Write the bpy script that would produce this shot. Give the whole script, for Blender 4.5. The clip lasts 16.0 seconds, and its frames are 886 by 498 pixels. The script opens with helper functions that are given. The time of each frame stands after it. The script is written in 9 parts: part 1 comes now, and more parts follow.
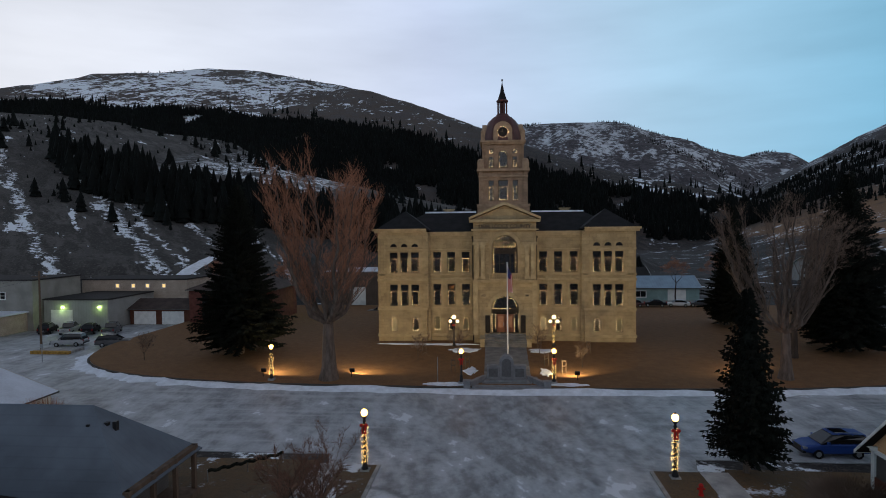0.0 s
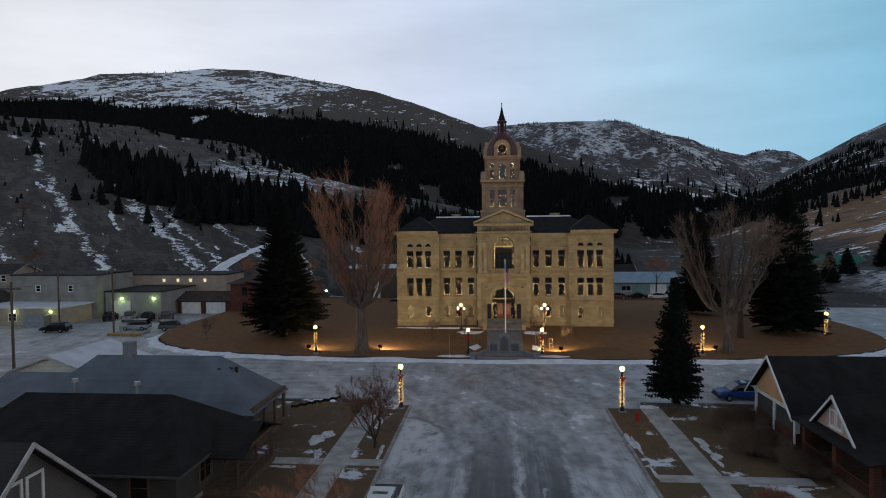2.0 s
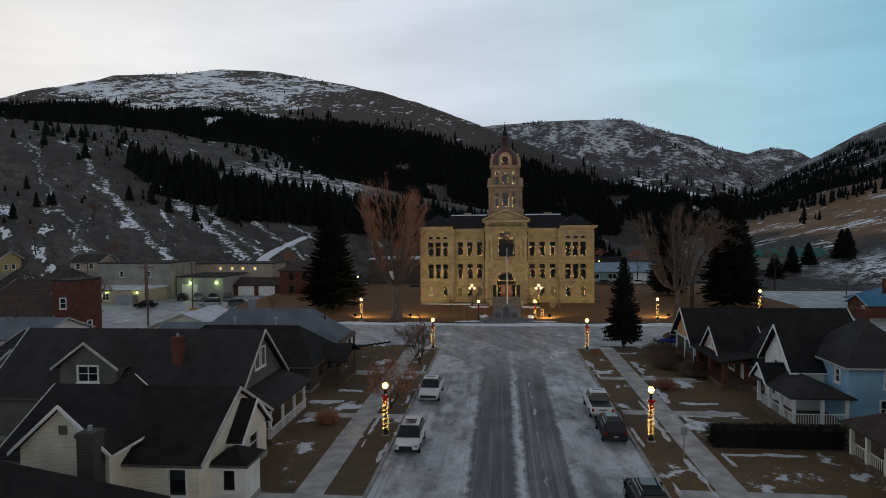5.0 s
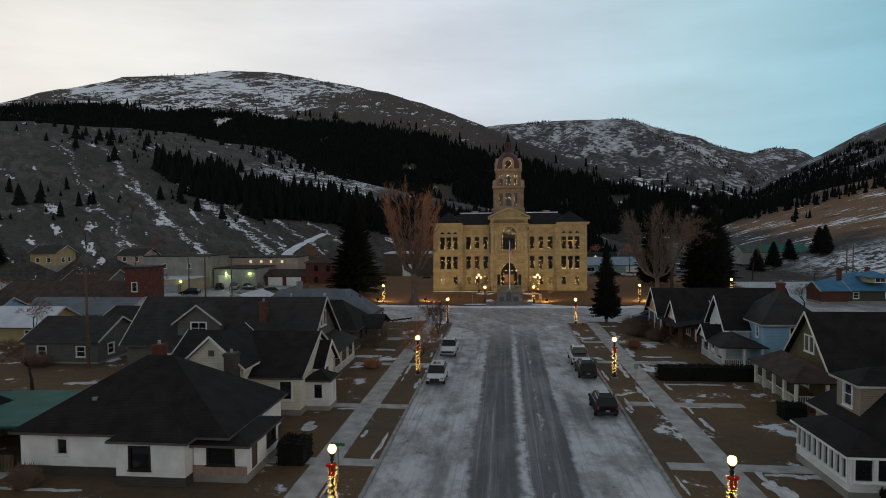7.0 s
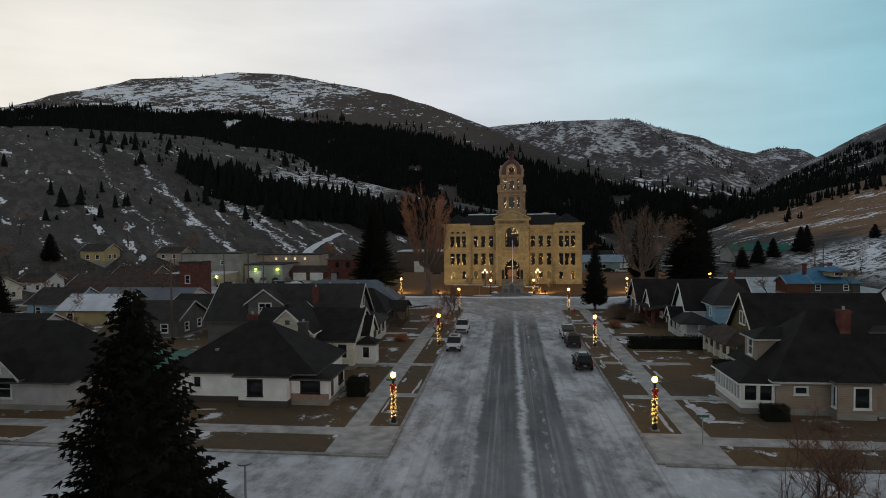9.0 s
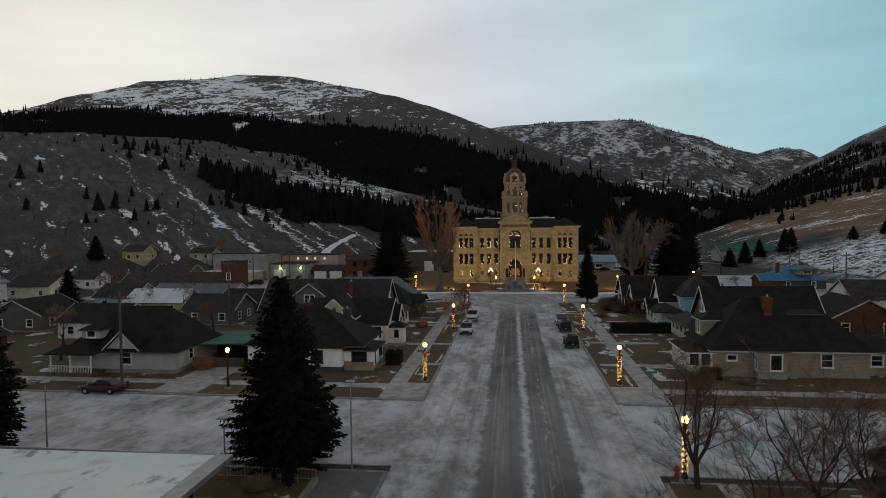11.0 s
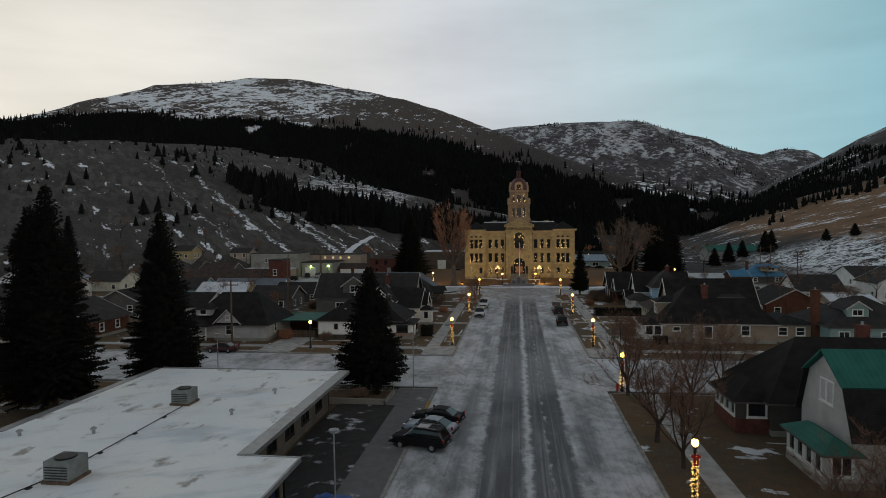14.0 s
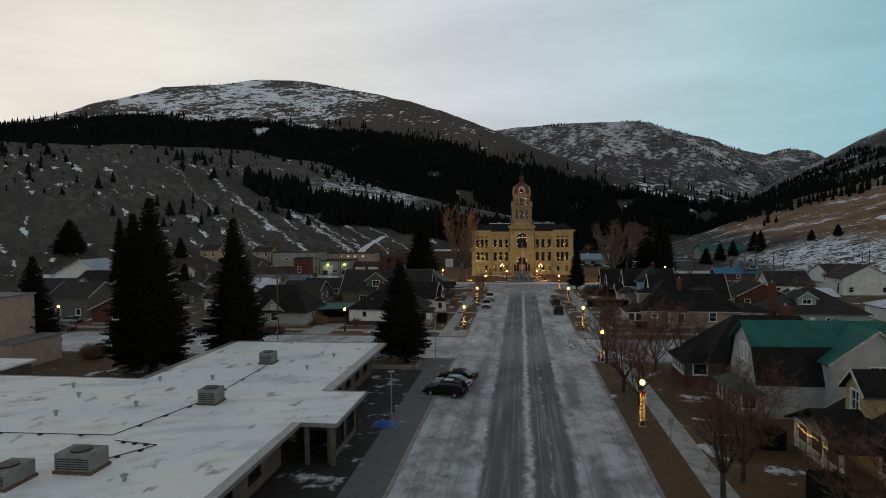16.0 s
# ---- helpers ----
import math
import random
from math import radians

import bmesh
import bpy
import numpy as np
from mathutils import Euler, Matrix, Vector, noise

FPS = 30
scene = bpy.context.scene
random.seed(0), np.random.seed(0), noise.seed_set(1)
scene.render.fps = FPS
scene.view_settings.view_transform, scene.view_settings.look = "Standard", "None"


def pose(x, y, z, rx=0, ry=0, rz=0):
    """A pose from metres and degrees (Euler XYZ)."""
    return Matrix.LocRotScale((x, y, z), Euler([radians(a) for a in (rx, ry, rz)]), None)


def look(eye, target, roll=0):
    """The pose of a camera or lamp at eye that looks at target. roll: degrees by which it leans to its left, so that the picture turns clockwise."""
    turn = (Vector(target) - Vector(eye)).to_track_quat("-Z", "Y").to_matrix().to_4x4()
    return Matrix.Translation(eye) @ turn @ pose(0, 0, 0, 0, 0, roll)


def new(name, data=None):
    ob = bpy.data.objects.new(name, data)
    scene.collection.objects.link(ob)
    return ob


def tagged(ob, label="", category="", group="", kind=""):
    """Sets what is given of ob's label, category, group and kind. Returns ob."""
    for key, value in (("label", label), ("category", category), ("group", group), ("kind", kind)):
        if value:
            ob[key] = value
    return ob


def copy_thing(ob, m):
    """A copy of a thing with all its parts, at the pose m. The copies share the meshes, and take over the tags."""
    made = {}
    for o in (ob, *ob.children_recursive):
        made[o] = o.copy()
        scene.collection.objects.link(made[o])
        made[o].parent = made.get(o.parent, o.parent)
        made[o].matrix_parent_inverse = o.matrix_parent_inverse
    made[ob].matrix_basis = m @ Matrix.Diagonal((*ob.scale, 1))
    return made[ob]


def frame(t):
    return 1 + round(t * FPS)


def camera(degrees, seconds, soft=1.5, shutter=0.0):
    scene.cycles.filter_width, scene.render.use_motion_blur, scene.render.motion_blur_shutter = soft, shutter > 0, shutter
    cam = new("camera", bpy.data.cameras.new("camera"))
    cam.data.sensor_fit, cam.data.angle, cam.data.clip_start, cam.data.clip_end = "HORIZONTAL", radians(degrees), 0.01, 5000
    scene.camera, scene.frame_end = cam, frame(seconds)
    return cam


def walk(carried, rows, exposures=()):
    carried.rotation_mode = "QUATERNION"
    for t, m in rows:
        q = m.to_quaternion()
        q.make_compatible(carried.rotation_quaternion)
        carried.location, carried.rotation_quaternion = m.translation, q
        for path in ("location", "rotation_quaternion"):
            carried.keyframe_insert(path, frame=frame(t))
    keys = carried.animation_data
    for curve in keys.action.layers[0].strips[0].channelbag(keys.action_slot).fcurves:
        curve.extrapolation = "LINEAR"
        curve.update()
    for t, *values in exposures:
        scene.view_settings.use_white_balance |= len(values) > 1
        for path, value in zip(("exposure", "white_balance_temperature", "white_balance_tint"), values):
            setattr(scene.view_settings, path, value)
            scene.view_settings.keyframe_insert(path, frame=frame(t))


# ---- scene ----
# Camera: a drone that draws back along the middle of the street.
cam = camera(73.7, 16.0, 0.95)
# seconds, place, yaw to the left, pitch, lean
ROWS = [
    (0, -1.46, -40.12, 16.74, 4.88, -1.74, -0.59),
    (1, -1.36, -48.15, 17.03, 4.94, -1.84, -0.59),
    (2, -1.28, -56.30, 17.46, 5.05, -1.93, -0.59),
    (3, -1.22, -64.53, 17.61, 5.19, -2.00, -0.59),
    (4, -1.17, -72.81, 17.41, 5.35, -2.06, -0.59),
    (5, -1.12, -81.13, 17.00, 5.53, -2.11, -0.59),
    (6, -1.08, -89.46, 16.58, 5.72, -2.14, -0.59),
    (7, -1.04, -97.79, 16.29, 5.91, -2.16, -0.59),
    (8, -1.01, -106.12, 16.24, 6.10, -2.17, -0.59),
    (9, -0.97, -114.42, 16.43, 6.28, -2.18, -0.59),
    (10, -0.92, -122.71, 16.81, 6.47, -2.18, -0.59),
    (11, -0.86, -130.97, 17.27, 6.64, -2.18, -0.59),
    (12, -0.79, -139.21, 17.70, 6.81, -2.17, -0.59),
    (13, -0.71, -147.44, 18.03, 6.98, -2.16, -0.59),
    (14, -0.61, -155.66, 18.24, 7.14, -2.16, -0.59),
    (15, -0.49, -163.89, 18.41, 7.31, -2.16, -0.59),
    (16, -0.34, -172.14, 18.68, 7.49, -2.17, -0.59),
]
walk(cam, [(t, pose(x, y, z, 90 + pitch, 0, yaw) @ pose(0, 0, 0, 0, 0, lean)) for t, x, y, z, yaw, pitch, lean in ROWS],
     exposures=[(0.0, 0.1, 5950, 8.0), (3.5, 0.1, 6300, 7.0), (7.0, 0.15, 6850, 5.0), (16.0, 0.02, 7150, 4.0)])

# ---- world and light ----
world = bpy.data.worlds.new("world")
scene.world = world
world.use_nodes = True
wn, wl = world.node_tree.nodes, world.node_tree.links
wn.clear()
w_out, w_bg = wn.new("ShaderNodeOutputWorld"), wn.new("ShaderNodeBackground")
sky = wn.new("ShaderNodeTexSky")
sky.sky_type, sky.sun_disc = "NISHITA", False
sky.sun_elevation, sky.sun_rotation = radians(1.5), radians(-52)
sky.altitude, sky.air_density, sky.dust_density, sky.ozone_density = 1600, 1.0, 1.2, 3.0
w_co, w_map, w_cloud = wn.new("ShaderNodeTexCoord"), wn.new("ShaderNodeMapping"), wn.new("ShaderNodeTexNoise")
w_map.inputs["Scale"].default_value = (1.0, 1.0, 3.2)
w_cloud.inputs["Scale"].default_value, w_cloud.inputs["Detail"].default_value, w_cloud.inputs["Roughness"].default_value = 1.3, 5.0, 0.5
w_ramp, w_mix = wn.new("ShaderNodeValToRGB"), wn.new("ShaderNodeMix")
w_ramp.color_ramp.elements[0].position, w_ramp.color_ramp.elements[1].position = 0.36, 0.66
w_mix.data_type = "RGBA"
w_dot, w_glow = wn.new("ShaderNodeVectorMath"), wn.new("ShaderNodeValToRGB")
w_dot.operation = "DOT_PRODUCT"
w_dot.inputs[1].default_value = (-0.78, 0.62, 0.08)
w_half = wn.new("ShaderNodeMath")
w_half.operation = "MULTIPLY_ADD"
w_half.inputs[1].default_value, w_half.inputs[2].default_value = 0.5, 0.5
# thin high cloud: pale towards the afterglow, deeper blue away from it
w_el = w_glow.color_ramp.elements
w_el[0].position, w_el[0].color = 0.0, (0.50, 0.48, 0.49, 1)
w_el[1].position, w_el[1].color = 1.0, (0.60, 0.57, 0.56, 1)
for w_at, w_col in ((0.30, (0.44, 0.43, 0.45)), (0.46, (0.26, 0.34, 0.42)), (0.55, (0.165, 0.33, 0.43)), (0.70, (0.285, 0.40, 0.48)), (0.84, (0.41, 0.435, 0.515)), (0.95, (0.54, 0.53, 0.55))):
    w_el.new(w_at).color = (*w_col, 1)
w_gain = wn.new("ShaderNodeVectorMath")
w_gain.operation = "SCALE"
w_gain.inputs["Scale"].default_value = 10.0
wl.new(w_co.outputs["Generated"], w_dot.inputs[0])
wl.new(w_dot.outputs["Value"], w_half.inputs[0])
wl.new(w_half.outputs[0], w_glow.inputs[0])
wl.new(w_glow.outputs[0], w_gain.inputs[0])
w_sep, w_up, w_dim = wn.new("ShaderNodeSeparateXYZ"), wn.new("ShaderNodeMapRange"), wn.new("ShaderNodeVectorMath")
wl.new(w_co.outputs["Generated"], w_sep.inputs[0])
w_up.interpolation_type = "SMOOTHSTEP"
w_up.inputs["From Min"].default_value, w_up.inputs["From Max"].default_value = 0.36, 0.72
wl.new(w_sep.outputs["Z"], w_up.inputs["Value"])
# the vault overhead is dim grey cloud
w_top = wn.new("ShaderNodeMix")
w_top.data_type = "RGBA"
w_top.inputs[7].default_value = (1.10, 1.20, 1.42, 1)
wl.new(w_up.outputs[0], w_top.inputs[0])
wl.new(w_gain.outputs[0], w_top.inputs[6])
w_dim.operation = "SCALE"
w_band, w_bmap, w_bval = wn.new("ShaderNodeTexNoise"), wn.new("ShaderNodeMapping"), wn.new("ShaderNodeMapRange")
w_bmap.inputs["Scale"].default_value, w_bmap.inputs["Rotation"].default_value = (1.0, 1.0, 5.0), (0.12, 0.0, 0.3)
w_band.inputs["Scale"].default_value, w_band.inputs["Detail"].default_value = 2.2, 5.0
w_bval.inputs["From Min"].default_value, w_bval.inputs["From Max"].default_value = 0.35, 0.68
w_bval.inputs["To Min"].default_value, w_bval.inputs["To Max"].default_value = 0.90, 1.10
wl.new(w_co.outputs["Generated"], w_bmap.inputs[0])
wl.new(w_bmap.outputs[0], w_band.inputs["Vector"])
wl.new(w_band.outputs["Fac"], w_bval.inputs["Value"])
wl.new(w_top.outputs[2], w_dim.inputs[0])
wl.new(w_bval.outputs[0], w_dim.inputs["Scale"])
wl.new(w_dim.outputs[0], w_mix.inputs[7])
wl.new(w_co.outputs["Generated"], w_map.inputs[0])
wl.new(w_map.outputs[0], w_cloud.inputs["Vector"])
wl.new(w_cloud.outputs["Fac"], w_ramp.inputs[0])
w_fac = wn.new("ShaderNodeMath")
w_fac.operation = "MULTIPLY_ADD"
w_fac.inputs[1].default_value, w_fac.inputs[2].default_value = 0.10, 0.86
wl.new(w_ramp.outputs[0], w_fac.inputs[0])
wl.new(w_fac.outputs[0], w_mix.inputs[0])
wl.new(sky.outputs[0], w_mix.inputs[6])
wl.new(w_mix.outputs[2], w_bg.inputs[0])
w_bg.inputs[1].default_value = 0.15
wl.new(w_bg.outputs[0], w_out.inputs[0])

# ---- mesh building ----


class Shape:
    """Collects the faces of one mesh."""

    def __init__(self):
        self.v, self.f = [], []

    def poly(self, pts):
        n = len(self.v)
        self.v += [tuple(p) for p in pts]
        self.f.append(tuple(range(n, n + len(pts))))

    def box(self, x0, x1, y0, y1, z0, z1):
        n = len(self.v)
        self.v += [(x, y, z) for z in (z0, z1) for x, y in ((x0, y0), (x1, y0), (x1, y1), (x0, y1))]
        self.f += [tuple(n + i for i in q) for q in ((3, 2, 1, 0), (4, 5, 6, 7), (0, 1, 5, 4), (1, 2, 6, 5), (2, 3, 7, 6), (3, 0, 4, 7))]
        return self

    def slab(self, pts, th):
        """A polygon with thickness th below it."""
        pts = [Vector(p) for p in pts]
        nrm = Vector((0, 0, 0))
        for a, b in zip(pts, pts[1:] + pts[:1]):
            nrm += a.cross(b)
        low = [p - nrm.normalized() * th for p in pts]
        n, k = len(self.v), len(pts)
        self.v += [tuple(p) for p in pts + low]
        self.f.append(tuple(range(n, n + k)))
        self.f.append(tuple(range(n + 2 * k - 1, n + k - 1, -1)))
        self.f += [(n + i, n + k + i, n + k + (i + 1) % k, n + (i + 1) % k) for i in range(k)]
        return self

    def tube(self, p0, p1, r0, r1, sides=8, caps=True):
        p0, p1 = Vector(p0), Vector(p1)
        d = (p1 - p0).normalized()
        a = d.orthogonal().normalized()
        b = d.cross(a)
        n = len(self.v)
        for p, r in ((p0, r0), (p1, r1)):
            self.v += [tuple(p + (a * math.cos(q) + b * math.sin(q)) * r) for q in (2 * math.pi * i / sides for i in range(sides))]
        self.f += [(n + i, n + (i + 1) % sides, n + sides + (i + 1) % sides, n + sides + i) for i in range(sides)]
        if caps:
            self.f += [tuple(range(n + sides - 1, n - 1, -1)), tuple(range(n + sides, n + 2 * sides))]
        return self

    def lathe(self, profile, cx=0, cy=0, sides=12, start=0.0):
        """Turns (radius, z) pairs round an upright axis."""
        n = len(self.v)
        for r, z in profile:
            self.v += [(cx + r * math.cos(start + 2 * math.pi * i / sides), cy + r * math.sin(start + 2 * math.pi * i / sides), z) for i in range(sides)]
        for k in range(len(profile) - 1):
            self.f += [(n + k * sides + i, n + k * sides + (i + 1) % sides, n + (k + 1) * sides + (i + 1) % sides, n + (k + 1) * sides + i) for i in range(sides)]
        self.f += [tuple(range(n + sides - 1, n - 1, -1)), tuple(range(n + (len(profile) - 1) * sides, n + len(profile) * sides))]
        return self

    def ball(self, c, r, sides=10, rings=6, sz=1.0):
        prof = [(max(0.001, r * math.sin(math.pi * k / rings)), c[2] - sz * r * math.cos(math.pi * k / rings)) for k in range(rings + 1)]
        return self.lathe(prof, c[0], c[1], sides)

    def prism(self, pts, axis, a0, a1):
        """Extrudes a flat outline of (u, z) along x or y."""
        n, k = len(self.v), len(pts)
        for a in (a0, a1):
            self.v += [(a, u, z) if axis == "x" else (u, a, z) for u, z in pts]
        self.f += [tuple(range(n, n + k)), tuple(range(n + 2 * k - 1, n + k - 1, -1))]
        self.f += [(n + i, n + k + i, n + k + (i + 1) % k, n + (i + 1) % k) for i in range(k)]
        return self

    def ring(self, outer, inner, axis, a0, a1):
        """Extrudes the band between two outlines of as many (u, z) points."""
        n, k = len(self.v), len(outer)
        for a in (a0, a1):
            for u, z in outer + inner:
                self.v.append((a, u, z) if axis == "x" else (u, a, z))
        for i in range(k):
            j = (i + 1) % k
            self.f += [(n + i, n + j, n + k + j, n + k + i), (n + 2 * k + i, n + 3 * k + i, n + 3 * k + j, n + 2 * k + j),
                       (n + i, n + 2 * k + i, n + 2 * k + j, n + j), (n + k + i, n + k + j, n + 3 * k + j, n + 3 * k + i)]
        return self

    def mesh(self, name, mat, smooth=False):
        me = bpy.data.meshes.new(name)
        me.from_pydata(self.v, [], self.f)
        bm = bmesh.new()
        bm.from_mesh(me)
        if name in ("wall", "pavilion_wall", "tower_stage"):
            bmesh.ops.remove_doubles(bm, verts=bm.verts, dist=0.001)
        if len(self.f) < 20000:
            bmesh.ops.recalc_face_normals(bm, faces=bm.faces)
        bm.to_mesh(me)
        bm.free()
        if smooth:
            me.shade_smooth()
        me.materials.append(mat)
        return me


def part(name, shape, mat, parent, label="", smooth=False):
    """One mesh object under a thing or a part."""
    ob = new(name, shape if isinstance(shape, bpy.types.Mesh) else shape.mesh(name, mat, smooth))
    ob.parent = parent
    return tagged(ob, label, kind="stuff") if name == "string_lights" else tagged(ob, label)


def thing(name, label, category, group="", kind="", at=(0, 0, 0), rz=0.0):
    """An Empty that holds the parts of a thing."""
    ob = new(name)
    ob.matrix_basis = pose(*at, 0, 0, rz)
    return tagged(ob, label, category, group, kind)


def lone(name, shape, mat, label, category, group="", kind="", smooth=False):
    return tagged(new(name, shape.mesh(name, mat, smooth)), label, category, group, kind)


# ---- materials ----


def material(name, base, rough=0.7, metal=0.0, vary=0.25, scale=3.0, bump=0.2, fine=40.0, stretch=(1, 1, 1), emit=0.0, second=None, per_piece=0.0, coat=0.0):
    """A procedural surface: base colour, blotches at one scale and grain at another, with relief from the grain."""
    m = bpy.data.materials.new(name)
    m.use_nodes = True
    n, l = m.node_tree.nodes, m.node_tree.links
    b = n["Principled BSDF"]
    b.inputs["Roughness"].default_value, b.inputs["Metallic"].default_value = rough, metal
    b.inputs["Coat Weight"].default_value = coat
    b.inputs["Specular IOR Level"].default_value = 0.5 if rough < 0.6 else 0.18
    co, mp = n.new("ShaderNodeTexCoord"), n.new("ShaderNodeMapping")
    mp.inputs["Scale"].default_value = stretch
    l.new(co.outputs["Object"], mp.inputs[0])
    big, small = n.new("ShaderNodeTexNoise"), n.new("ShaderNodeTexNoise")
    for node, s, d in ((big, scale, 4.0), (small, fine, 3.0)):
        node.inputs["Scale"].default_value, node.inputs["Detail"].default_value = s, d
        l.new(mp.outputs[0], node.inputs["Vector"])
    mix = n.new("ShaderNodeMix")
    mix.data_type = "RGBA"
    dark = second or tuple(c * (1 - vary) for c in base)
    lite = base if second else tuple(min(1, c * (1 + vary * 0.6)) for c in base)
    mix.inputs[6].default_value, mix.inputs[7].default_value = (*dark, 1), (*lite, 1)
    add = n.new("ShaderNodeMath")
    add.operation = "MULTIPLY_ADD"
    add.inputs[1].default_value = 0.35
    l.new(small.outputs["Fac"], add.inputs[0])
    ramp = n.new("ShaderNodeMapRange")
    ramp.inputs["From Min"].default_value, ramp.inputs["From Max"].default_value = 0.5, 0.85
    l.new(big.outputs["Fac"], add.inputs[2])
    l.new(add.outputs[0], ramp.inputs["Value"])
    l.new(ramp.outputs[0], mix.inputs[0])
    tone = mix.outputs[2]
    if per_piece:
        info, hue, mr = n.new("ShaderNodeObjectInfo"), n.new("ShaderNodeHueSaturation"), n.new("ShaderNodeMapRange")
        mr.inputs["To Min"].default_value, mr.inputs["To Max"].default_value = 1 - per_piece, 1 + per_piece
        l.new(info.outputs["Random"], mr.inputs["Value"])
        l.new(mr.outputs[0], hue.inputs["Value"])
        l.new(tone, hue.inputs["Color"])
        tone = hue.outputs[0]
    l.new(tone, b.inputs["Base Color"])
    if bump:
        bp = n.new("ShaderNodeBump")
        bp.inputs["Strength"].default_value, bp.inputs["Distance"].default_value = bump, 0.03
        l.new(small.outputs["Fac"], bp.inputs["Height"])
        l.new(bp.outputs[0], b.inputs["Normal"])
    if emit:
        b.inputs["Emission Color"].default_value, b.inputs["Emission Strength"].default_value = (*base, 1), emit
    return m


def rows_of(m, size, axis="Z", depth=0.5, dark=0.55):
    """Adds courses (clapboards, shingle rows, metal ribs) to a material as relief and thin shade lines."""
    n, l = m.node_tree.nodes, m.node_tree.links
    b = n["Principled BSDF"]
    co, sep, mul, fr = n.new("ShaderNodeTexCoord"), n.new("ShaderNodeSeparateXYZ"), n.new("ShaderNodeMath"), n.new("ShaderNodeMath")
    l.new(co.outputs["Object"], sep.inputs[0])
    mul.operation, fr.operation = "DIVIDE", "FRACT"
    mul.inputs[1].default_value = size
    l.new(sep.outputs[axis], mul.inputs[0])
    l.new(mul.outputs[0], fr.inputs[0])
    bp = n.new("ShaderNodeBump")
    bp.inputs["Strength"].default_value, bp.inputs["Distance"].default_value = depth, 0.02
    bp.invert = True
    l.new(fr.outputs[0], bp.inputs["Height"])
    old = b.inputs["Normal"].links
    if old:
        l.new(old[0].from_socket, bp.inputs["Normal"])
    l.new(bp.outputs[0], b.inputs["Normal"])
    if dark < 1:
        gt, mr, mx = n.new("ShaderNodeMath"), n.new("ShaderNodeMapRange"), n.new("ShaderNodeMix")
        gt.operation = "GREATER_THAN"
        gt.inputs[1].default_value = 0.88
        l.new(fr.outputs[0], gt.inputs[0])
        mx.data_type, mx.blend_type = "RGBA", "MULTIPLY"
        mx.inputs[7].default_value = (dark, dark, dark, 1)
        l.new(gt.outputs[0], mx.inputs[0])
        l.new(b.inputs["Base Color"].links[0].from_socket, mx.inputs[6])
        l.new(mx.outputs[2], b.inputs["Base Color"])
    return m


def ashlar(m, wide=0.95, high=0.46):
    """Adds squared stone blocks to a material: fine recessed joints and a tone of its own for each block."""
    n, l = m.node_tree.nodes, m.node_tree.links
    b = n["Principled BSDF"]
    co, sep, com, br = n.new("ShaderNodeTexCoord"), n.new("ShaderNodeSeparateXYZ"), n.new("ShaderNodeCombineXYZ"), n.new("ShaderNodeTexBrick")
    add = n.new("ShaderNodeMath")
    l.new(co.outputs["Object"], sep.inputs[0])
    l.new(sep.outputs["X"], add.inputs[0])
    l.new(sep.outputs["Y"], add.inputs[1])
    l.new(add.outputs[0], com.inputs["X"])
    l.new(sep.outputs["Z"], com.inputs["Y"])
    l.new(com.outputs[0], br.inputs["Vector"])
    br.inputs["Scale"].default_value, br.inputs["Mortar Size"].default_value = 1.0, 0.014
    br.inputs["Brick Width"].default_value, br.inputs["Row Height"].default_value = wide, high
    br.inputs["Color1"].default_value, br.inputs["Color2"].default_value, br.inputs["Mortar"].default_value = (1.06, 1.05, 1.03, 1), (0.91, 0.90, 0.90, 1), (0.74, 0.72, 0.71, 1)
    mx = n.new("ShaderNodeMix")
    mx.data_type, mx.blend_type = "RGBA", "MULTIPLY"
    mx.inputs[0].default_value = 1.0
    l.new(b.inputs["Base Color"].links[0].from_socket, mx.inputs[6])
    l.new(br.outputs["Color"], mx.inputs[7])
    l.new(mx.outputs[2], b.inputs["Base Color"])
    bp = n.new("ShaderNodeBump")
    bp.inputs["Strength"].default_value, bp.inputs["Distance"].default_value = 0.6, 0.03
    bp.invert = True
    l.new(br.outputs["Fac"], bp.inputs["Height"])
    l.new(b.inputs["Normal"].links[0].from_socket, bp.inputs["Normal"])
    l.new(bp.outputs[0], b.inputs["Normal"])
    return m


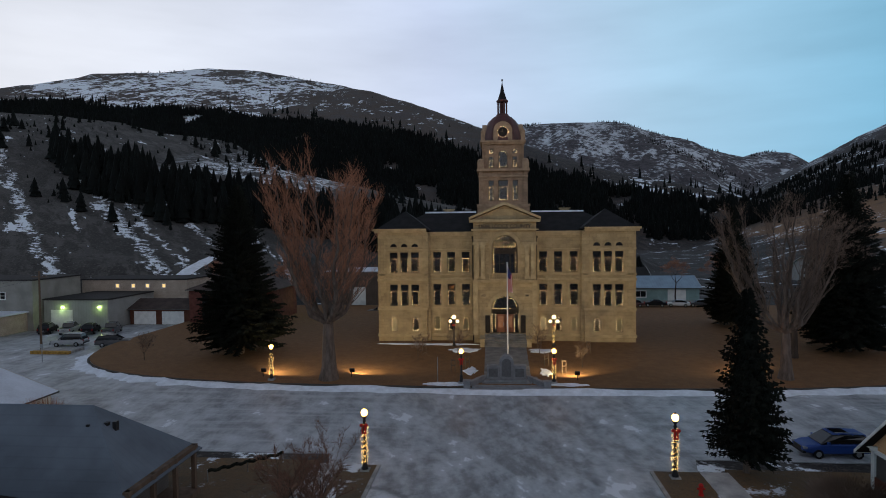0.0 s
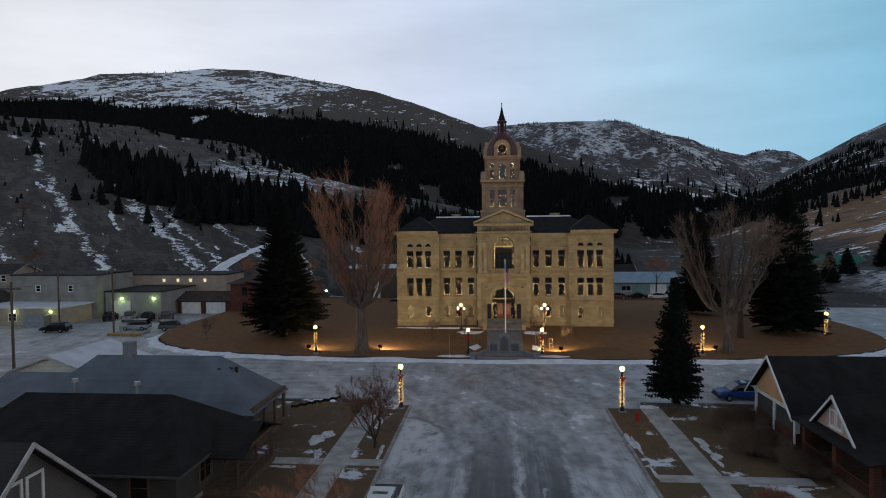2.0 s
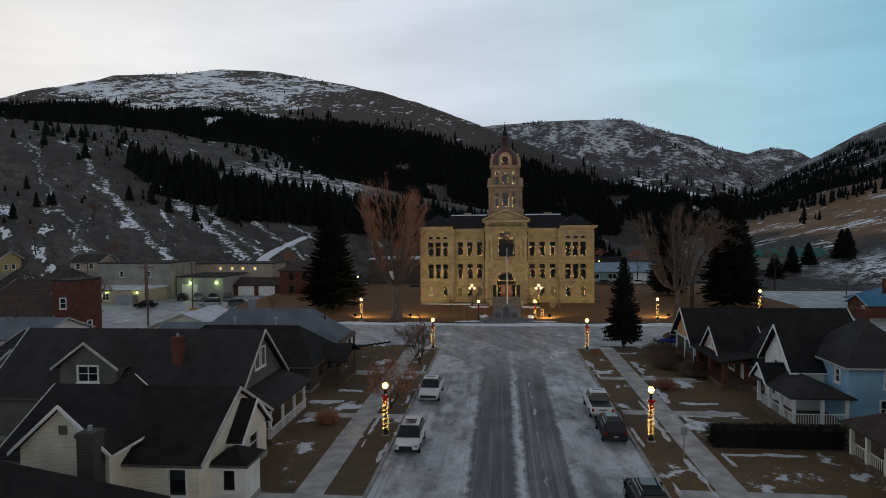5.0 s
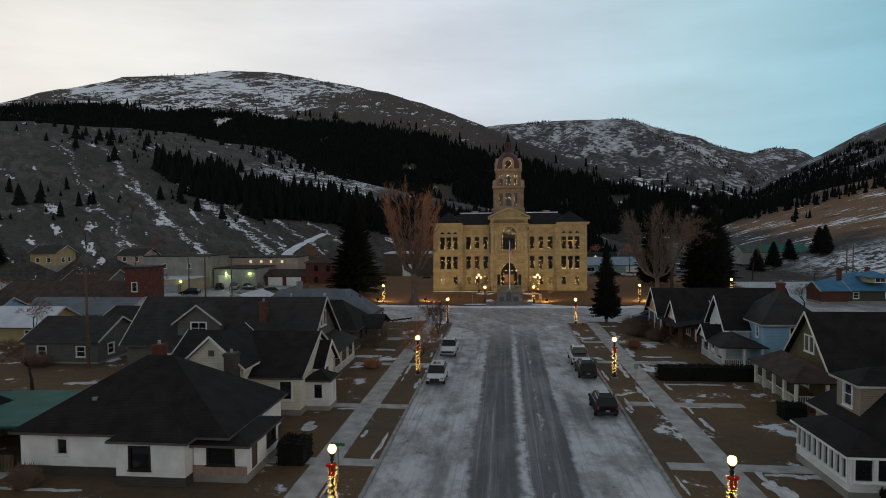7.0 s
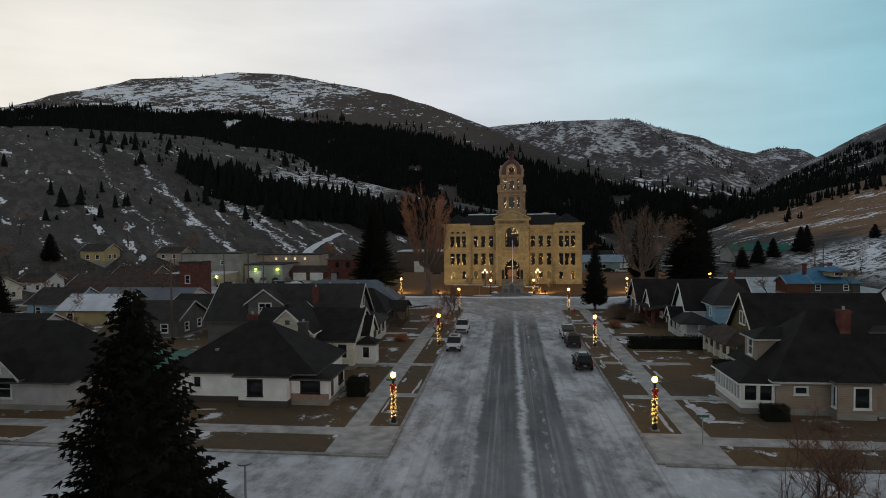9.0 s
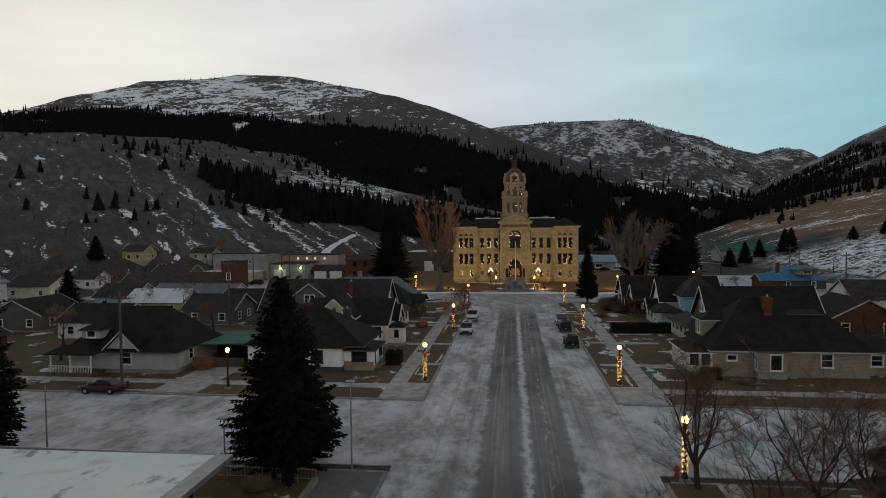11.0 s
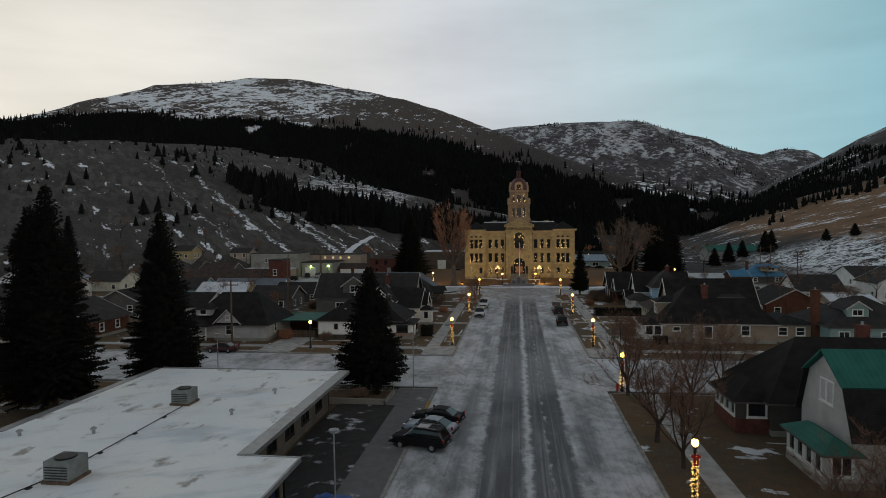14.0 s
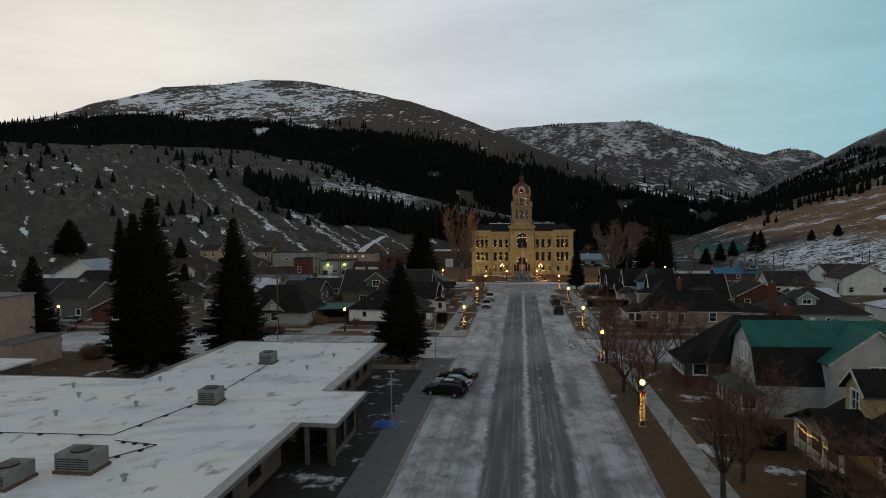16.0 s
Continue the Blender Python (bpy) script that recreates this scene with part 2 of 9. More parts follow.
def node_maker(name):
    m = bpy.data.materials.new(name)
    m.use_nodes = True
    n, l = m.node_tree.nodes, m.node_tree.links

    def noise_at(scale, detail=4.0, stretch=(1, 1, 1), rough=0.55, turn=0.0):
        co, mp, t = n.new("ShaderNodeNewGeometry"), n.new("ShaderNodeMapping"), n.new("ShaderNodeTexNoise")
        mp.inputs["Scale"].default_value = stretch
        if turn:
            mp.vector_type = "TEXTURE"
            mp.inputs["Rotation"].default_value = (0, 0, radians(turn))
        t.inputs["Scale"].default_value, t.inputs["Detail"].default_value, t.inputs["Roughness"].default_value = scale, detail, rough
        l.new(co.outputs["Position"], mp.inputs[0])
        l.new(mp.outputs[0], t.inputs["Vector"])
        return t.outputs["Fac"]

    def step(value, a, b):
        mr = n.new("ShaderNodeMapRange")
        mr.interpolation_type = "SMOOTHSTEP"
        mr.inputs["From Min"].default_value, mr.inputs["From Max"].default_value = a, b
        l.new(value, mr.inputs["Value"])
        return mr.outputs[0]

    def blend(fac, a, b):
        mx = n.new("ShaderNodeMix")
        mx.data_type = "RGBA"
        for sock, v in ((mx.inputs[6], a), (mx.inputs[7], b)):
            if isinstance(v, tuple):
                sock.default_value = (*v, 1)
            else:
                l.new(v, sock)
        l.new(fac, mx.inputs[0])
        return mx.outputs[2]

    def calc(op, a, b=None, c=None):
        mt = n.new("ShaderNodeMath")
        mt.operation = op
        for i, v in enumerate((a, b, c)):
            if v is None:
                continue
            if isinstance(v, (int, float)):
                mt.inputs[i].default_value = v
            else:
                l.new(v, mt.inputs[i])
        return mt.outputs[0]

    def place(axis):
        co, sp = n.new("ShaderNodeNewGeometry"), n.new("ShaderNodeSeparateXYZ")
        l.new(co.outputs["Position"], sp.inputs[0])
        return sp.outputs[axis]

    def finish(colour, rough, height=None, strength=0.4, distance=0.05):
        b = n["Principled BSDF"]
        b.inputs["Specular IOR Level"].default_value = 0.25
        l.new(colour, b.inputs["Base Color"])
        if isinstance(rough, float):
            b.inputs["Roughness"].default_value = rough
        else:
            l.new(rough, b.inputs["Roughness"])
        if height is not None:
            bp = n.new("ShaderNodeBump")
            bp.inputs["Strength"].default_value, bp.inputs["Distance"].default_value = strength, distance
            l.new(height, bp.inputs["Height"])
            l.new(bp.outputs[0], b.inputs["Normal"])
        return m

    return noise_at, step, blend, calc, place, finish


def road_material():
    noise_at, step, blend, calc, place, finish = node_maker("icy_asphalt")
    flip = lambda v: calc("SUBTRACT", 1.0, v)
    px, py = place("X"), place("Y")
    wob, wob2, wob3 = noise_at(0.10, 3.0), noise_at(0.8, 4.0), noise_at(3.5, 3.0)
    x = calc("ADD", px, calc("MULTIPLY_ADD", wob, 0.8, -0.4))
    x = calc("ADD", x, calc("MULTIPLY_ADD", wob2, 0.9, -0.45))
    x = calc("ADD", x, calc("MULTIPLY_ADD", wob3, 0.3, -0.15))
    side = step(calc("ABSOLUTE", px), 9.0, 13.0)
    crossing = calc("MULTIPLY", step(py, -93.0, -88.0), flip(step(py, -73.0, -68.0)))
    plaza = step(calc("MULTIPLY_ADD", wob2, 6.0, py), -17.0, 2.0)
    patch, blot, fine, grit = noise_at(0.23, 7.0, (1, 0.6, 1), 0.66), noise_at(0.9, 6.0, (1, 0.6, 1), 0.66), noise_at(6.0, 4.0), noise_at(30.0, 2.0)
    streak = noise_at(1.0, 5.0, (1.3, 0.05, 1), 0.6)
    across = noise_at(1.0, 5.0, (0.06, 1.0, 1), 0.6)
    swirl = noise_at(0.22, 7.0, (0.45, 1.5, 1), 0.68, 14.0)
    # two worn lanes with a ridge of old snow between them and packed snow where cars park
    lanes = None
    for mid, half in ((-1.75, 1.72), (2.1, 1.66)):
        t = flip(step(calc("ABSOLUTE", calc("SUBTRACT", x, mid)), half * 0.80, half * 1.12))
        lanes = t if lanes is None else calc("MAXIMUM", lanes, t)
    outer = flip(step(calc("ABSOLUTE", calc("SUBTRACT", calc("ABSOLUTE", x), 5.3)), 0.25, 1.25))
    outer = calc("MULTIPLY", outer, step(noise_at(0.16, 5.0, (1, 0.35, 1)), 0.44, 0.56))
    lanes = calc("MAXIMUM", lanes, calc("MULTIPLY", outer, 0.72))
    thin = flip(step(calc("ABSOLUTE", calc("SUBTRACT", x, 1.9)), 0.06, 0.22))
    thin = calc("MULTIPLY", thin, step(noise_at(1.2, 4.0, (1, 0.4, 1)), 0.50, 0.58))
    lanes = calc("MULTIPLY", lanes, calc("MULTIPLY_ADD", thin, -0.75, 1.0))
    lanes = calc("MULTIPLY", lanes, calc("MULTIPLY_ADD", step(streak, 0.56, 0.75), -0.35, 1.0))
    lanes = calc("MULTIPLY", calc("MULTIPLY", lanes, flip(side)), calc("MULTIPLY", calc("MULTIPLY_ADD", plaza, -0.86, 1.0), calc("MULTIPLY_ADD", crossing, -0.25, 1.0)))
    ridge = flip(step(calc("ABSOLUTE", calc("SUBTRACT", x, 0.25)), 0.06, 0.34))
    ridge = calc("MULTIPLY", calc("MULTIPLY", ridge, flip(plaza)), step(blot, 0.34, 0.52))
    # packed snow, polished grey ice between, bare blotches
    packed = calc("ADD", calc("MULTIPLY", patch, 0.74), calc("MULTIPLY", blot, 0.26))
    snow = calc("MULTIPLY", step(packed, 0.425, 0.575), flip(calc("MULTIPLY", plaza, 0.55)))
    ice = blend(step(calc("ADD", calc("MULTIPLY", swirl, 0.7), calc("MULTIPLY", blot, 0.3)), 0.36, 0.68), (0.17, 0.175, 0.185), (0.42, 0.43, 0.45))
    ice = blend(calc("MULTIPLY", step(across, 0.48, 0.68), calc("MULTIPLY", side, 0.6)), ice, (0.42, 0.43, 0.45))
    col = blend(calc("MULTIPLY", snow, 0.85), ice, (0.60, 0.625, 0.67))
    col = blend(step(packed, 0.585, 0.62), col, (0.66, 0.68, 0.72))
    rut = calc("MULTIPLY", step(noise_at(1.0, 6.0, (2.6, 0.035, 1), 0.68), 0.50, 0.66), flip(calc("MAXIMUM", side, plaza)))
    col = blend(calc("MULTIPLY", rut, 0.42), col, (0.16, 0.162, 0.17))
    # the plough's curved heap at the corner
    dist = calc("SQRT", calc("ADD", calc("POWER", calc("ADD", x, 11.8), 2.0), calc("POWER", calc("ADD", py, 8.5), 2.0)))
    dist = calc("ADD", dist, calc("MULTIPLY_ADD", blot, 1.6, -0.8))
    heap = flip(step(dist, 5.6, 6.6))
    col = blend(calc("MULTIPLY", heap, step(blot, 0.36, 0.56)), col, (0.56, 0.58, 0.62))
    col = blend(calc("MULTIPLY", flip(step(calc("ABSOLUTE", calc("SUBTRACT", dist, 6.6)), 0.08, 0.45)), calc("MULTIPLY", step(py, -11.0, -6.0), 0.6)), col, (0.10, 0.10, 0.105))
    hole = calc("MULTIPLY", flip(step(calc("ADD", calc("MULTIPLY", blot, 0.6), calc("MULTIPLY", patch, 0.4)), 0.365, 0.415)), flip(calc("MULTIPLY", plaza, 0.8)))
    col = blend(hole, col, (0.085, 0.086, 0.092))
    bare = blend(fine, (0.070, 0.072, 0.079), (0.125, 0.127, 0.135))
    bare = blend(calc("MULTIPLY", step(streak, 0.42, 0.70), 0.45), bare, (0.23, 0.235, 0.25))
    strip = step(noise_at(1.0, 4.0, (2.3, 0.016, 1), 0.6), 0.53, 0.62)
    bare = blend(calc("MULTIPLY", strip, calc("MULTIPLY_ADD", step(blot, 0.35, 0.6), 0.3, 0.15)), bare, (0.36, 0.37, 0.39))
    col = blend(lanes, col, bare)
    col = blend(calc("MULTIPLY", ridge, 0.72), col, (0.60, 0.62, 0.66))
    col = blend(calc("MULTIPLY", step(grit, 0.55, 0.75), 0.22), col, (0.10, 0.10, 0.105))
    rough = calc("MULTIPLY_ADD", snow, 0.25, 0.48)
    height = calc("ADD", calc("ADD", calc("MULTIPLY", snow, 0.7), calc("MULTIPLY", ridge, 1.2)), calc("MULTIPLY", fine, 0.35))
    return finish(col, rough, calc("SUBTRACT", height, calc("MULTIPLY", lanes, 0.6)), 0.5, 0.07)


def lawn_material(name, grass_a, grass_b, snow_low=0.62, snow_high=0.68, snow_scale=0.22):
    noise_at, step, blend, calc, place, finish = node_maker(name)
    fine, mid, big = noise_at(14.0, 4.0), noise_at(1.1, 5.0), noise_at(snow_scale, 5.0, (1, 1, 1), 0.6)
    col = blend(step(mid, 0.3, 0.7), grass_a, grass_b)
    col = blend(step(fine, 0.3, 0.75), col, tuple(c * 0.55 for c in grass_b))
    snow = step(calc("MULTIPLY_ADD", calc("SUBTRACT", fine, 0.5), 0.05, big), snow_low, snow_high)
    col = blend(snow, col, (0.72, 0.75, 0.82))
    return finish(col, 0.9, calc("MULTIPLY_ADD", snow, 1.5, fine), 0.5, 0.05)


def yard_material():
    noise_at, step, blend, calc, place, finish = node_maker("dry_yard_with_snow")
    fine, tuft, mid, big, plot = noise_at(16.0, 4.0), noise_at(4.0, 5.0, (1, 1, 1), 0.7), noise_at(0.9, 5.0), noise_at(0.21, 6.0, (1, 1, 1), 0.62), noise_at(0.06, 3.0)
    col = blend(step(plot, 0.42, 0.58), (0.085, 0.066, 0.045), (0.155, 0.092, 0.040))
    col = blend(step(mid, 0.35, 0.65), col, (0.120, 0.080, 0.045))
    col = blend(calc("MULTIPLY", step(tuft, 0.46, 0.68), 0.7), col, (0.058, 0.046, 0.034))
    col = blend(calc("MULTIPLY", step(fine, 0.48, 0.75), 0.55), col, (0.19, 0.135, 0.075))
    snow = step(calc("ADD", calc("MULTIPLY", tuft, 0.10), calc("MULTIPLY", big, 0.95)), 0.615, 0.650)
    thin = step(calc("ADD", calc("MULTIPLY", tuft, 0.45), calc("MULTIPLY", big, 0.55)), 0.555, 0.62)
    col = blend(calc("MULTIPLY", thin, 0.45), col, (0.46, 0.47, 0.49))
    col = blend(snow, col, (0.68, 0.71, 0.77))
    return finish(col, 0.9, calc("ADD", calc("MULTIPLY", snow, 1.5), calc("ADD", fine, tuft)), 0.7, 0.06)


def terrain_material():
    noise_at, step, blend, calc, place, finish = node_maker("winter_hillside")
    flip = lambda v: calc("SUBTRACT", 1.0, v)
    x, y, z = place("X"), place("Y"), place("Z")
    grain, speck, fine, mid, big = noise_at(2.2, 3.0), noise_at(0.7, 5.0, (1, 1, 1), 0.7), noise_at(0.20, 6.0, (1, 1, 1), 0.7), noise_at(0.035, 7.0, (1, 1, 1), 0.66), noise_at(0.007, 5.0)
    gully, rill = noise_at(0.20, 4.0, (1, 22, 1), 0.55, 42.0), noise_at(0.30, 5.0, (1, 9, 1), 0.62, 42.0)
    near = flip(step(calc("MULTIPLY_ADD", mid, 90.0, y), 360.0, 430.0))
    far = step(calc("MULTIPLY_ADD", calc("MINIMUM", x, 0.0), 0.9, y), 1000.0, 1150.0)
    # ground between the snow: grey-brown grass near, warmer higher up, brush far off
    col = blend(step(mid, 0.38, 0.62), (0.058, 0.055, 0.052), (0.10, 0.094, 0.088))
    col = blend(calc("MULTIPLY", step(rill, 0.44, 0.56), near), col, (0.045, 0.042, 0.040))
    warm = blend(step(fine, 0.38, 0.62), (0.062, 0.047, 0.040), (0.11, 0.082, 0.066))
    warm = blend(step(mid, 0.42, 0.60), warm, (0.082, 0.072, 0.068))
    col = blend(flip(near), col, warm)
    # distance haze is put into the far brush as a purplish tint
    hazy_brush = blend(step(mid, 0.36, 0.62), (0.045, 0.042, 0.050), (0.10, 0.09, 0.098))
    col = blend(far, col, hazy_brush)
    col = blend(calc("MULTIPLY", calc("MULTIPLY", step(x, -90.0, 60.0), flip(far)), step(calc("ADD", calc("MULTIPLY", fine, 0.5), calc("MULTIPLY", rill, 0.5)), 0.40, 0.54)), col, (0.030, 0.027, 0.028))
    col = blend(calc("MULTIPLY", step(fine, 0.50, 0.66), 0.75), col, (0.050, 0.046, 0.043))
    col = blend(calc("MULTIPLY", step(speck, 0.52, 0.66), 0.8), col, (0.034, 0.031, 0.030))
    col = blend(calc("MULTIPLY", step(grain, 0.52, 0.68), 0.4), col, (0.17, 0.155, 0.14))
    # snow: thin downhill streaks near, clustered dashes on the mountain, broad dusting on the far range
    s_near = calc("ADD", calc("MULTIPLY", gully, 0.64), calc("ADD", calc("MULTIPLY", fine, 0.16), calc("MULTIPLY", speck, 0.20)))
    s_near = calc("ADD", s_near, calc("MULTIPLY", calc("SUBTRACT", big, 0.5), 0.12))
    on_near = step(s_near, 0.600, 0.615)
    across = calc("ADD", calc("MULTIPLY", x, 0.70), calc("MULTIPLY", y, 0.71))
    across = calc("ADD", across, calc("ADD", calc("MULTIPLY_ADD", fine, 9.0, -4.5), calc("MULTIPLY_ADD", mid, 14.0, -7.0)))
    broken = step(calc("ADD", calc("MULTIPLY", speck, 0.6), calc("MULTIPLY", fine, 0.4)), 0.47, 0.53)
    for at, wide in ((-11.3, 1.2), (9.0, 2.0), (15.0, 0.8), (-30.0, 0.4), (27.0, 0.7), (39.0, 0.6)):
        gone = calc("MULTIPLY", flip(step(calc("MULTIPLY_ADD", fine, 60.0, y), 185.0, 225.0)), 1.0)
        gone = calc("MULTIPLY", gone, flip(step(calc("ABSOLUTE", calc("SUBTRACT", across, at)), wide * 0.6, wide * 1.1)))
        on_near = calc("MAXIMUM", on_near, calc("MULTIPLY", gone, broken))
    band = calc("MULTIPLY", calc("MULTIPLY", step(x, -150.0, -115.0), step(y, 172.0, 186.0)), calc("MULTIPLY", near, step(calc("ADD", calc("MULTIPLY", fine, 0.55), calc("MULTIPLY", speck, 0.45)), 0.49, 0.54)))
    band = calc("MULTIPLY", band, flip(step(calc("MULTIPLY_ADD", fine, 40.0, x), -62.0, -38.0)))
    on_near = calc("MAXIMUM", on_near, calc("MULTIPLY", band, step(mid, 0.42, 0.50)))
    dash, shred = noise_at(0.075, 4.0, (0.75, 0.42, 1), 0.62), noise_at(0.21, 3.0, (0.8, 0.5, 1), 0.6)
    drifts = noise_at(0.0075, 4.0, (1, 0.7, 1), 0.55)
    s_high = calc("ADD", calc("MULTIPLY", dash, 0.60), calc("MULTIPLY", shred, 0.40))
    s_high = calc("ADD", s_high, calc("MULTIPLY", calc("SUBTRACT", drifts, 0.5), 0.62))
    s_high = calc("SUBTRACT", s_high, calc("MULTIPLY", step(x, -400.0, -200.0), 0.105))
    on_high = step(s_high, 0.512, 0.545)
    slopes = noise_at(0.012, 7.0, (1, 2.6, 1), 0.72, -20.0)
    dust = noise_at(0.05, 5.0, (1, 1, 1), 0.7)
    s_far = calc("ADD", calc("MULTIPLY", slopes, 0.52), calc("MULTIPLY", dust, 0.48))
    s_far = calc("ADD", s_far, calc("MULTIPLY", step(z, 60.0, 420.0), 0.05))
    on_far = calc("MULTIPLY", step(s_far, 0.525, 0.61), 0.66)
    snow = calc("ADD", calc("MULTIPLY", on_near, near), calc("MULTIPLY", on_high, flip(near)))
    snow = calc("ADD", calc("MULTIPLY", snow, flip(far)), calc("MULTIPLY", on_far, far))
    east = calc("MULTIPLY", step(x, 80.0, 120.0), flip(far))
    knoll = calc("MULTIPLY", calc("MULTIPLY", step(x, 88.0, 104.0), flip(step(calc("MULTIPLY_ADD", mid, 16.0, z), 18.0, 23.0))), calc("MULTIPLY", step(y, -20.0, 20.0), flip(step(y, 95.0, 130.0))))
    tan = calc("MULTIPLY", calc("MULTIPLY", step(x, 90.0, 120.0), step(calc("MULTIPLY_ADD", mid, 16.0, z), 17.0, 22.0)), flip(step(y, 330.0, 520.0)))
    col = blend(calc("MULTIPLY", tan, step(mid, 0.30, 0.48)), col, (0.21, 0.118, 0.062))
    snow = calc("MAXIMUM", snow, calc("MULTIPLY", east, step(calc("ADD", calc("MULTIPLY", mid, 0.6), calc("MULTIPLY_ADD", fine, 0.4, calc("MULTIPLY", flip(step(y, 260.0, 420.0)), 0.03))), 0.592, 0.612)))
    snow = calc("MAXIMUM", snow, calc("MULTIPLY", knoll, step(calc("ADD", calc("MULTIPLY", speck, 0.5), calc("MULTIPLY", fine, 0.5)), 0.46, 0.53)))
    col = blend(snow, col, (0.80, 0.84, 0.90))
    return finish(col, 0.95, calc("ADD", fine, calc("MULTIPLY", speck, 0.5)), 0.7, 0.8)


MAT = {}
MAT["road"] = road_material()
MAT["lawn"] = lawn_material("dry_lawn", (0.155, 0.078, 0.032), (0.225, 0.116, 0.048), 0.72, 0.78)
MAT["yard"] = yard_material()
MAT["terrain"] = terrain_material()
MAT["walk"] = material("worn_concrete", (0.40, 0.395, 0.39), 0.85, vary=0.3, scale=0.9, fine=16)
MAT["kerb"] = material("kerb_concrete", (0.30, 0.29, 0.28), 0.85, vary=0.35, scale=1.5)
MAT["snow"] = material("old_snow", (0.74, 0.77, 0.84), 0.8, vary=0.15, scale=1.2, bump=0.5, fine=7)
MAT["sandstone"] = ashlar(material("tan_sandstone", (0.37, 0.285, 0.165), 0.85, vary=0.22, scale=0.8, bump=0.25, fine=9))
MAT["sandtrim"] = material("dressed_sandstone", (0.40, 0.31, 0.18), 0.85, vary=0.24, scale=1.4, bump=0.2, fine=9)
# same sandstone, with the tower's dim warm spill light put into browner tones
MAT["towerstone"] = ashlar(material("spill_lit_sandstone", (0.33, 0.225, 0.15), 0.85, vary=0.26, scale=0.9, bump=0.25, fine=9))
MAT["towertrim"] = material("spill_lit_trim", (0.36, 0.25, 0.165), 0.85, vary=0.26, scale=1.2, bump=0.2, fine=9)
MAT["slate"] = material("dark_slate_roof", (0.017, 0.016, 0.017), 0.75, vary=0.35, scale=1.0, fine=10)
MAT["dome"] = material("dark_red_metal_dome", (0.085, 0.028, 0.024), 0.55, vary=0.3, scale=1.0, fine=8)
MAT["pane"] = material("dark_window_glass", (0.012, 0.014, 0.017), 0.06, vary=0.1, scale=0.5, bump=0.0)
MAT["warmpane"] = material("lit_window", (1.0, 0.62, 0.22), 0.4, vary=0.2, scale=0.6, bump=0.0, emit=1.1)
MAT["whitepaint"] = material("white_paint", (0.72, 0.72, 0.70), 0.6, vary=0.14, scale=1.2, bump=0.06)
MAT["taupewall"] = rows_of(material("taupe_siding", (0.30, 0.235, 0.185), 0.7, vary=0.16, scale=0.8, bump=0.06), 0.15)
MAT["oldsnow"] = material("thin_dirty_snow", (0.56, 0.57, 0.60), 0.85, vary=0.3, scale=2.4, bump=0.6, fine=9)
# warm evening light on the west gable, put into the siding's orange
MAT["warmlitwall"] = rows_of(material("warm_lit_siding", (0.66, 0.38, 0.19), 0.7, vary=0.14, scale=0.8, bump=0.06), 0.15)
MAT["rosewall"] = rows_of(material("pinkish_siding", (0.56, 0.36, 0.28), 0.7, vary=0.14, scale=0.8, bump=0.06), 0.15)
MAT["cream"] = rows_of(material("cream_clapboard", (0.72, 0.68, 0.56), 0.65, vary=0.14, scale=0.8, bump=0.06), 0.14)
MAT["whitewall"] = rows_of(material("white_siding", (0.70, 0.70, 0.69), 0.65, vary=0.14, scale=0.7, bump=0.06), 0.2, dark=0.85)
MAT["dullwhite"] = rows_of(material("dull_white_siding", (0.44, 0.43, 0.42), 0.7, vary=0.18, scale=0.7, bump=0.06), 0.2, dark=0.85)
MAT["stucco"] = material("white_stucco", (0.84, 0.84, 0.83), 0.85, vary=0.14, scale=0.7, bump=0.2)
MAT["bluewall"] = rows_of(material("blue_siding", (0.27, 0.45, 0.60), 0.65, vary=0.12, scale=0.8, bump=0.06), 0.16)
MAT["greywall"] = rows_of(material("grey_siding", (0.125, 0.118, 0.112), 0.7, vary=0.16, scale=0.8, bump=0.06), 0.16)
MAT["darkwall"] = rows_of(material("dark_siding", (0.075, 0.068, 0.062), 0.7, vary=0.16, scale=0.8, bump=0.06), 0.16)
MAT["brownwall"] = rows_of(material("brown_shingle_siding", (0.115, 0.045, 0.028), 0.75, vary=0.2, scale=0.9, bump=0.1), 0.18)
MAT["tanwall"] = rows_of(material("tan_siding", (0.42, 0.34, 0.275), 0.7, vary=0.14, scale=0.8, bump=0.06), 0.15)
MAT["olivewall"] = rows_of(material("olive_brown_siding", (0.135, 0.108, 0.055), 0.7, vary=0.16, scale=0.8, bump=0.06), 0.15)
MAT["tealwall"] = rows_of(material("pale_teal_siding", (0.24, 0.34, 0.33), 0.7, vary=0.14, scale=0.8, bump=0.06), 0.18)
MAT["yellowwall"] = rows_of(material("yellow_siding", (0.42, 0.33, 0.17), 0.7, vary=0.14, scale=0.8, bump=0.06), 0.16)
MAT["brick"] = rows_of(material("dark_red_brick", (0.125, 0.047, 0.036), 0.85, vary=0.3, scale=1.5, bump=0.2), 0.075, dark=0.75)
MAT["concretewall"] = material("painted_block_wall", (0.27, 0.26, 0.235), 0.85, vary=0.2, scale=0.5)
MAT["shingle"] = rows_of(material("charcoal_shingle", (0.0185, 0.0165, 0.0165), 0.85, vary=0.4, scale=0.8, fine=9), 0.13, dark=0.7)
MAT["shinglegrey"] = rows_of(material("grey_shingle", (0.036, 0.033, 0.033), 0.8, vary=0.3, scale=0.8, fine=9), 0.13, dark=0.75)
MAT["shinglebrown"] = rows_of(material("brown_shingle", (0.06, 0.042, 0.036), 0.8, vary=0.35, scale=0.8, fine=9), 0.13, dark=0.7)
